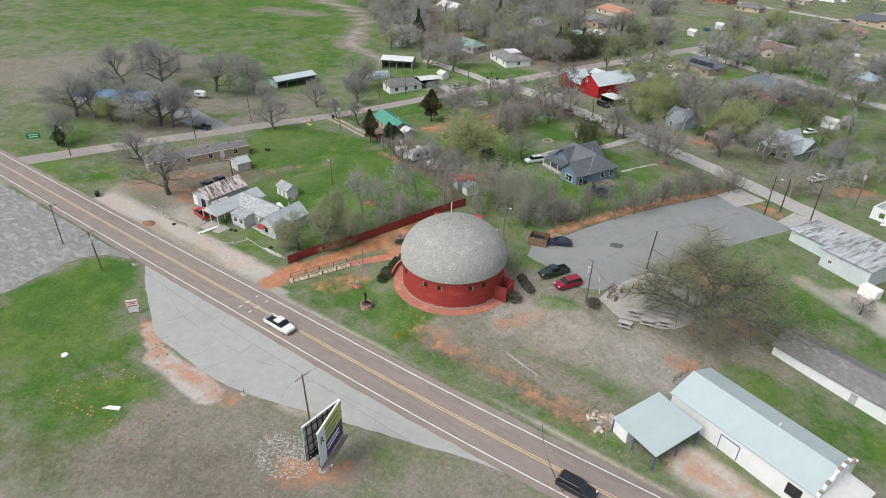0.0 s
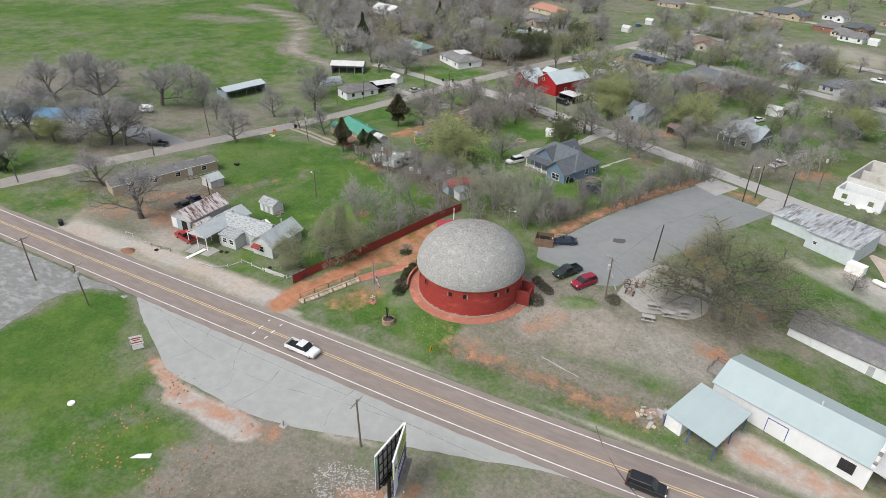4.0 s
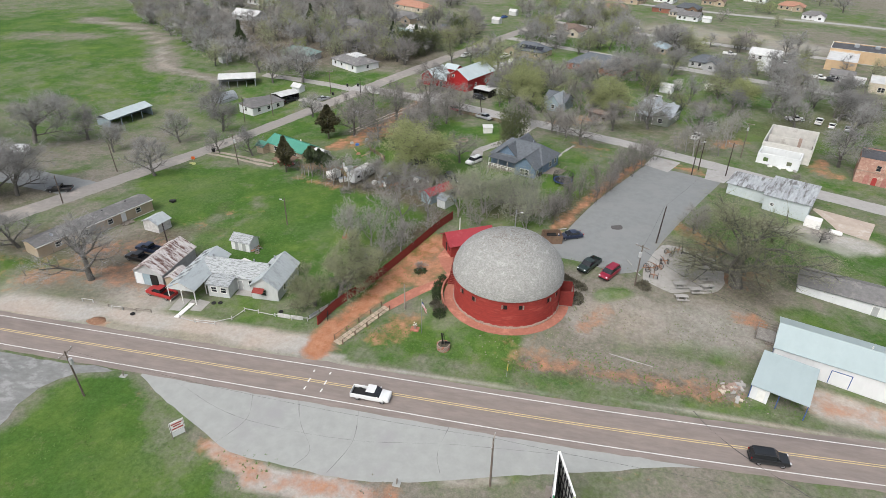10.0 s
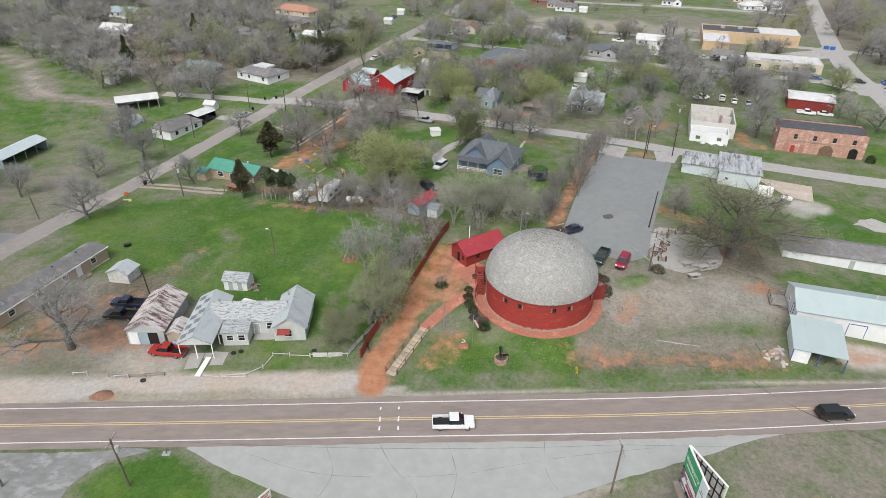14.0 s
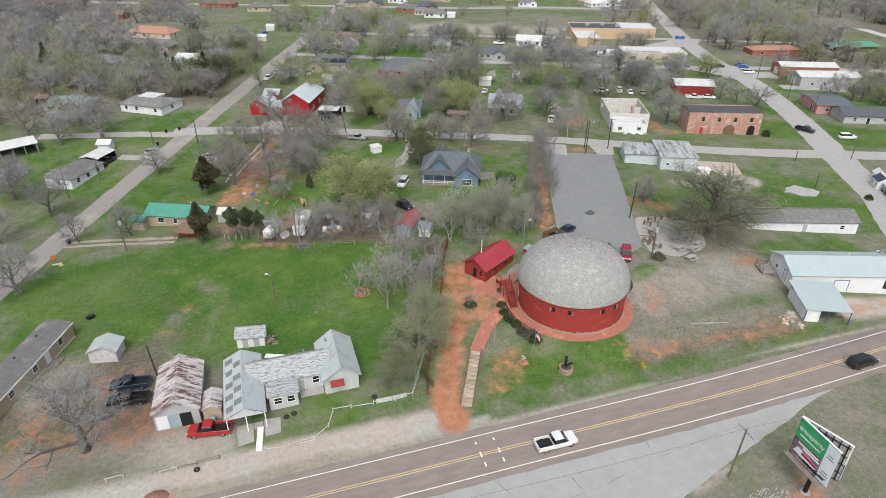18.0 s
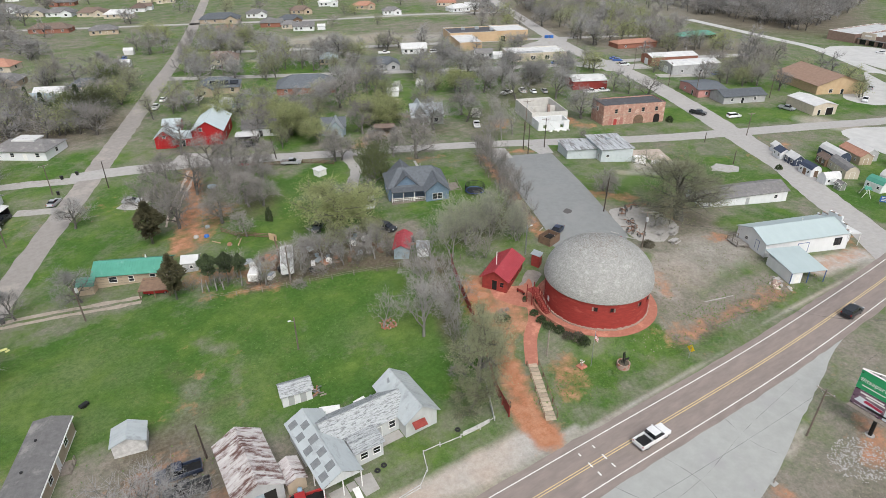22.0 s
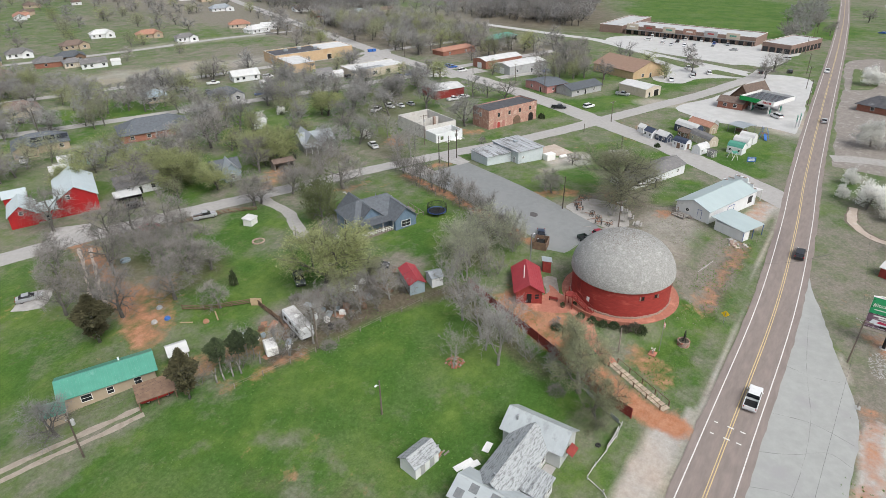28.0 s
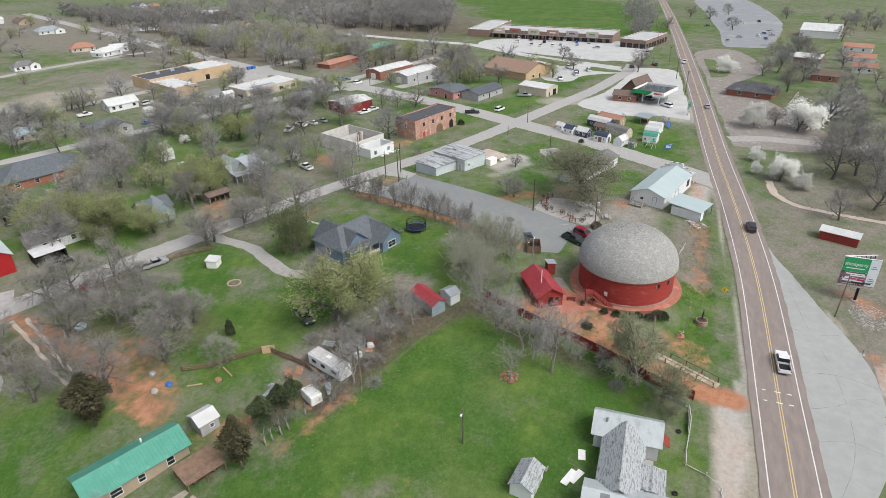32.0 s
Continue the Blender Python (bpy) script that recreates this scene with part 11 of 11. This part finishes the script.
single("manhole_cover", Geo().lathe([(0.0, 0.2), (0.5, 0.18), (0.54, -0.1)], 18), WHITE_TRIM, "round white lid in the grass", "lid", on_land(-90.3, 25.9))
single("fallen_board", Geo().add([(-1.3, -0.1, 0.12), (1.2, -0.35, 0.1), (1.3, 0.3, 0.15), (-0.4, 0.35, 0.2), (-1.3, -0.1, -0.1), (1.2, -0.35, -0.1), (1.3, 0.3, -0.1), (-0.4, 0.35, -0.1)], [(0, 1, 2, 3), (0, 4, 5, 1), (1, 5, 6, 2), (2, 6, 7, 3), (3, 7, 4, 0)]), WHITE_WALL, "pale broken board lying in the grass", "board", on_land(-73.9, 24.3, 35))
for x, y in ((-61.5, 37.3), (-106.4, 47.0)):
    t = thing("culvert_marker", "short concrete post on a pad", "post", on_land(x, y))
    part("pad", Geo().soft_box(-0.5, 0.5, -0.4, 0.4, -0.2, 0.08, 0.04), APRON, t)
    part("stub", Geo().tube((0, 0, 0.1), (0.1, 0, 1.0), 0.09, n=8), GREY_WOOD, t)

# ---- picnic ground with old farm machines ----
single("pavement_picnic_pad", patch([(-25.5, 101), (-27.8, 96), (-29.5, 90.5), (-27.5, 87), (-24, 86), (-16.2, 88.2), (-14.5, 93), (-15, 98.5), (-20, 101.6)], 0.035, 1.6, 0.9), GRAVEL, "dusty grey concrete picnic pad", "pavement", kind="structure")


def picnic_table(x, y, rz):
    t = thing("picnic_table", "grey concrete picnic table with two benches", "table", on_land(x, y, rz, 0.03), "picnic tables")
    part("top", Geo().soft_box(-1.1, 1.1, -0.4, 0.4, 0.68, 0.76, 0.02), CONCRETE, t)
    for s in (-1, 1):
        part("bench", Geo().soft_box(-1.1, 1.1, s * 0.85 - 0.15, s * 0.85 + 0.15, 0.4, 0.47, 0.02), CONCRETE, t)
        part("leg", Geo().box(s * 0.7 - 0.08, s * 0.7 + 0.08, -0.85, 0.85, 0.3, 0.4), CONCRETE, t)
        part("pedestal", Geo().box(s * 0.7 - 0.1, s * 0.7 + 0.1, -0.3, 0.3, 0.0, 0.68), CONCRETE, t)
    return t


for x, y, a in ((-23.0, 87.9, 15), (-21.5, 91.3, 15), (-20.3, 87.0, 15), (-18.3, 91.4, 15), (-23.0, 84.2, 10), (-18.0, 88.6, 20)):
    picnic_table(x, y, a)


def old_implement(x, y, rz, s=1.0):
    t = thing("farm_implement", "rusty antique farm implement with iron wheels", "implement", on_land(x, y, rz) @ Matrix.Diagonal((s, s, s, 1)), "antique implements")
    part("frame", Geo().box(-1.2, 1.2, -0.06, 0.06, 0.5, 0.62).box(-0.06, 0.06, -0.7, 0.7, 0.5, 0.62), RUST_SHEET, t)
    for s2 in (-1, 1):
        w = part("wheel", Geo().lathe([(0.48, -0.04), (0.55, -0.04), (0.55, 0.04), (0.48, 0.04), (0.48, -0.04)], 20), BLACK_METAL, t, m=pose(-0.3, s2 * 0.7, 0.55, 90))
        for k in range(4):
            a = math.pi * k / 4
            part("spoke", Geo().tube((0.5 * math.cos(a), 0.5 * math.sin(a), 0), (-0.5 * math.cos(a), -0.5 * math.sin(a), 0), 0.02, n=4), BLACK_METAL, w)
    part("seat", Geo().soft_box(-1.0, -0.7, -0.2, 0.2, 1.0, 1.06, 0.02), RUST_SHEET, t)
    part("lever", Geo().tube((0.2, 0, 0.6), (0.5, 0.1, 1.4), 0.025, n=5), BLACK_METAL, t)
    part("tongue", Geo().tube((1.2, 0, 0.55), (2.4, 0, 0.25), 0.05, n=6), BROWN_WOOD, t)


for x, y, a in ((-23.8, 98.2, 40), (-25.2, 94.8, 100), (-27.4, 89.6, 80), (-19.5, 100.2, 20), (-15.0, 99.4, 200), (-28.2, 91.6, 10), (-22.0, 99.6, 70), (-17.2, 100.4, 150), (-26.6, 92.6, 130)):
    old_implement(x, y, a)
for k, (x, y, a) in enumerate(((-30.2, 89.9, -65), (-31.6, 93.0, -65), (-44.6, 101.8, 25))):
    single("wheel_stop", Geo().soft_box(-0.9, 0.9, -0.1, 0.1, 0, 0.16, 0.04), CONCRETE, "concrete wheel stop on the lot", "wheel stop", on_land(x, y, a, 0.05), group="wheel stops")
t = thing("bench", "dark red slatted bench by the shop", "bench", on_land(-62.6, 86.6, 100))
part("seat", Geo().soft_box(-0.8, 0.8, -0.22, 0.22, 0.42, 0.48, 0.02), RED_WOOD, t)
part("backrest", Geo().soft_box(-0.8, 0.8, 0.2, 0.26, 0.5, 0.95, 0.02), RED_WOOD, t)
for s in (-0.7, 0.7):
    part("leg", Geo().box(s - 0.05, s + 0.05, -0.2, 0.25, 0, 0.42), BLACK_METAL, t)
for x, y in ((-63.6, 84.3), (-62.2, 82.6)):
    t = thing("barrel_planter", "dark wooden barrel planter with a shrub", "planter", on_land(x, y), "barrel planters")
    part("barrel", Geo().lathe([(0.0, 0.5), (0.36, 0.5), (0.42, 0.25), (0.36, -0.05)], 14), BROWN_WOOD, t)
    part("shrub", BUSH[1]["crown"], None, t, m=pose(0, 0, 0.45) @ Matrix.Scale(0.42, 4))

# fallen stones on the bank, weeds on the dry yard, clods in the south field
rnd = random.Random(55)


def scatter(name, label, n, box_, maker, mat, category):
    g = Geo()
    for k in range(n):
        x, y = rnd.uniform(box_[0], box_[1]), rnd.uniform(box_[2], box_[3])
        if noise.noise((x * 0.13, y * 0.13, 4.0)) + rnd.uniform(-0.35, 0.35) < -0.05 or on_road(x, y) and y < 60 or math.hypot(x - BARN[0], y - BARN[1]) < 11.5:
            continue
        maker(g, x, y, land(x, y))
    single(name, g, mat, label, category, kind="stuff")


def tuft(g, x, y, z):
    for k in range(5):
        a, l = rnd.uniform(0, 6.28), rnd.uniform(0.1, 0.32)
        dx, dy = math.cos(a), math.sin(a)
        g.add([(x - dy * 0.06, y + dx * 0.06, z), (x + dy * 0.06, y - dx * 0.06, z), (x + dx * l, y + dy * l, z + rnd.uniform(0.08, 0.25))], [(0, 1, 2)])


def clod(g, x, y, z):
    s = rnd.uniform(0.05, 0.16)
    g.add([(x - s, y, z), (x, y - s, z), (x + s, y, z), (x, y + s, z), (x, y, z + s)], [(0, 1, 4), (1, 2, 4), (2, 3, 4), (3, 0, 4)])


def big_clod(g, x, y, z):
    s = rnd.uniform(0.06, 0.26)
    ring = [(x + s * rnd.uniform(0.6, 1.2) * math.cos(1.05 * i), y + s * rnd.uniform(0.6, 1.2) * math.sin(1.05 * i)) for i in range(6)]
    g.add([(a, b, z - 0.03) for a, b in ring] + [(0.5 * a + 0.5 * x, 0.5 * b + 0.5 * y, z + s * rnd.uniform(0.35, 0.6)) for a, b in ring], [(i, (i + 1) % 6, 6 + (i + 1) % 6, 6 + i) for i in range(6)] + [tuple(range(6, 12))])


CLOD = material("clay_clods", (0.42, 0.21, 0.11), (0.3, 0.14, 0.075), 1.5, 0.95, island=True)
scatter("weeds", "dark green weeds on the dry yard", 900, (-44, -8, 66, 92), tuft, material("yard_weed", (0.17, 0.19, 0.1), (0.13, 0.15, 0.075), 1, 0.9), "weeds")
scatter("bank_weeds", "green weeds on the roadside bank", 2200, (-78, -8, 58, 67), tuft, material("fresh_grass", (0.11, 0.19, 0.035), (0.085, 0.15, 0.03), 1, 0.9), "weeds")
scatter("clay_clods", "orange clay clods in the field", 260, (-84, -66, 20, 30), big_clod, CLOD, "clods")
rnd = random.Random(58)
g = Geo()
for k in range(520):
    a, r = rnd.uniform(0, 6.28), rnd.random() ** 0.6
    x, y, q = -48.4 + 4.6 * r * math.cos(a), 33.4 + 3.4 * r * math.sin(a), rnd.uniform(0.06, 0.24)
    b = rnd.uniform(0, 6.28)
    g.add([(x + q * math.cos(b + 1.57 * i) * (1 if i % 2 else 0.55), y + q * math.sin(b + 1.57 * i) * (1 if i % 2 else 0.55), land(x, y) + 0.05) for i in range(4)] + [(x, y, land(x, y) - 0.05)], [(0, 1, 2, 3), (1, 0, 4), (2, 1, 4), (3, 2, 4), (0, 3, 4)])
single("concrete_chips", g, CONCRETE, "crumbled pale concrete chips on bare ground", "rubble", kind="stuff")
single("kerb_remnant", ribbon([(-35.5, 67.3), (-32.6, 66.6), (-29, 65.8)], 0.17, 0.09, 2, 0.6, rag=0.12), CONCRETE, "broken line of an old concrete kerb in the yard", "kerb", kind="structure")
heap = Geo().lathe([(1.5, -0.1), (1.15, 0.16), (0.75, 0.34), (0.3, 0.48), (0.02, 0.52)], 14)
heap.v = [(x * (1.25 + 0.3 * noise.noise((x, y, 1.0))), y * (0.8 + 0.3 * noise.noise((x, y, 5.0))), z * (1 + 0.5 * noise.noise((2 * x, 2 * y, 3.0)))) for x, y, z in heap.v]
single("earth_heap", heap, material("brown_tipped_earth", (0.27, 0.15, 0.095), (0.17, 0.095, 0.06), 3.0, 0.95, bump=0.8), "small heap of tipped brown earth on the verge", "earth", on_land(-119.3, 57.9, 4), smooth=True)
scatter("bank_stones", "pale stones on the dry bank", 700, (-60, -12, 60, 80), clod, material("dull_stone", (0.3, 0.26, 0.22), (0.2, 0.17, 0.145), 3, 0.95), "stones")
scatter("field_weeds", "tufts of coarse grass in the field", 1300, (-140, -70, 78, 122), tuft, material("field_grass", (0.105, 0.175, 0.04), (0.085, 0.145, 0.034), 1, 0.9), "grass")
scatter("lawn_weeds", "coarse green tufts on the roadside lawn", 700, (-114, -76, 20, 46), tuft, bpy.data.materials["field_grass"], "grass")
scatter("south_weeds", "tufts of dry grass south of the road", 1800, (-66, -15, 8, 46), tuft, material("dry_grass", (0.3, 0.27, 0.2), (0.22, 0.2, 0.15), 1, 0.9), "grass")


# junk in the back yards along the fence row
rnd = random.Random(53)
JUNK = [(GALV, "sheet of bent tin lying in a yard"), (TEAL_WALL, "dull blue plastic tub in a yard"), (WHITE_TRIM, "discarded white appliance in a yard"), (RUST_SHEET, "rusty sheet of scrap in a yard"), (BROWN_WOOD, "stack of old boards in a yard"), (BROWN_WOOD, "brown wooden crate in a yard"), (BLACK_METAL, "dark heap of scrap metal in a yard")]
for k in range(52):
    if k < 46:
        x, y = rnd.uniform(-103, -68), 0
        y = 124 - (x + 103) * 0.28 + rnd.uniform(-5, 7)
    else:
        x, y = rnd.uniform(-55, -51), rnd.uniform(127, 133)
    mat, lab = JUNK[k % 7]
    g = Geo()
    if k % 7 in (0, 3):
        g.slab([(-1.1, -0.6, 0.1), (1.1, -0.6, 0.06), (1.1, 0.6, 0.35), (-1.1, 0.6, 0.2)], 0.03)
    elif k % 7 == 4:
        for b in range(5):
            g.soft_box(-1.3 + 0.05 * b, 1.3, -0.4 + 0.18 * b, -0.25 + 0.18 * b, 0.0, 0.1 + 0.04 * b, 0.01)
    elif k % 7 == 1:
        g.lathe([(0.0, 0.08), (0.35, 0.08), (0.42, 0.6), (0.46, 0.6), (0.38, 0.0)], 12)
    else:
        g.soft_box(-0.5, 0.5, -0.4, 0.4, 0, 0.9, 0.06).soft_box(-0.7, -0.4, -0.2, 0.2, 0, 0.5, 0.05).tube((0.4, 0, 0.7), (1.0, 0.2, 1.1), 0.03, n=5)
    single("yard_junk", g, mat, lab, "junk", on_land(x, y, rnd.uniform(0, 360)), group="yard junk")

# small things about the field and the wooded lot
mk = thing("road_marker", "small orange marker sign on a post by the lane", "sign", on_land(-144.9, 129.1, 20))
part("post", Geo().box(-0.04, 0.04, -0.03, 0.03, -0.3, 0.6), GREY_WOOD, mk)
part("panel", Geo().soft_box(-0.45, 0.45, -0.03, 0.03, 0.5, 1.3, 0.02), material("marker_orange", (0.75, 0.14, 0.03), None, 1, 0.6), mk)
single("sandbag", Geo().soft_box(-0.9, 0.9, -0.3, 0.3, 0, 0.25, 0.1), material("pale_yellow_sack", (0.6, 0.6, 0.25), None, 2, 0.9), "pale yellow sacks by the lane", "sack", on_land(-143.9, 127.0, 10))
single("sandbag", Geo().soft_box(-0.4, 0.4, -0.25, 0.25, 0, 0.2, 0.08), bpy.data.materials["pale_yellow_sack"], "small pale yellow sack by the lane", "sack", on_land(-143.0, 126.2, 40))
for x, y, a, L in ((-102.8, 142.0, 120, 2.4), (-98.6, 138.5, 60, 3.2)):
    single("fallen_log", Geo().tube((-L / 2, 0, 0.14), (L / 2, 0.1, 0.12), 0.16, 0.12, 7), TAN_WOOD, "fallen pale log in the grass", "log", on_land(x, y, a))
single("rusty_machine", Geo().soft_box(-0.7, 0.7, -0.35, 0.35, 0.2, 0.7, 0.08).lathe([(0.0, 0.0), (0.34, 0.0), (0.34, 0.16), (0.0, 0.16)], 12), BLACK_METAL, "small dark mower standing on the grass", "mower", on_land(-133.4, 101.9, 30))
for x, y, mt, lab in ((-102.4, 151.1, GALV, "heap of pale scrap tin on bare clay"), (-105.8, 147.7, CONCRETE, "pale round tub on bare clay"), (-103.8, 146.5, BLUE_PLASTIC, "blue plastic barrel on bare clay"), (-100.8, 138.8, RUST_SHEET, "rust-coloured sheet on grass")):
    single("yard_junk", Geo().lathe([(0.0, 0.5), (0.4, 0.5), (0.55, 0.3), (0.6, 0.0)], 11), mt, lab, "junk", on_land(x, y, 20), group="yard junk")
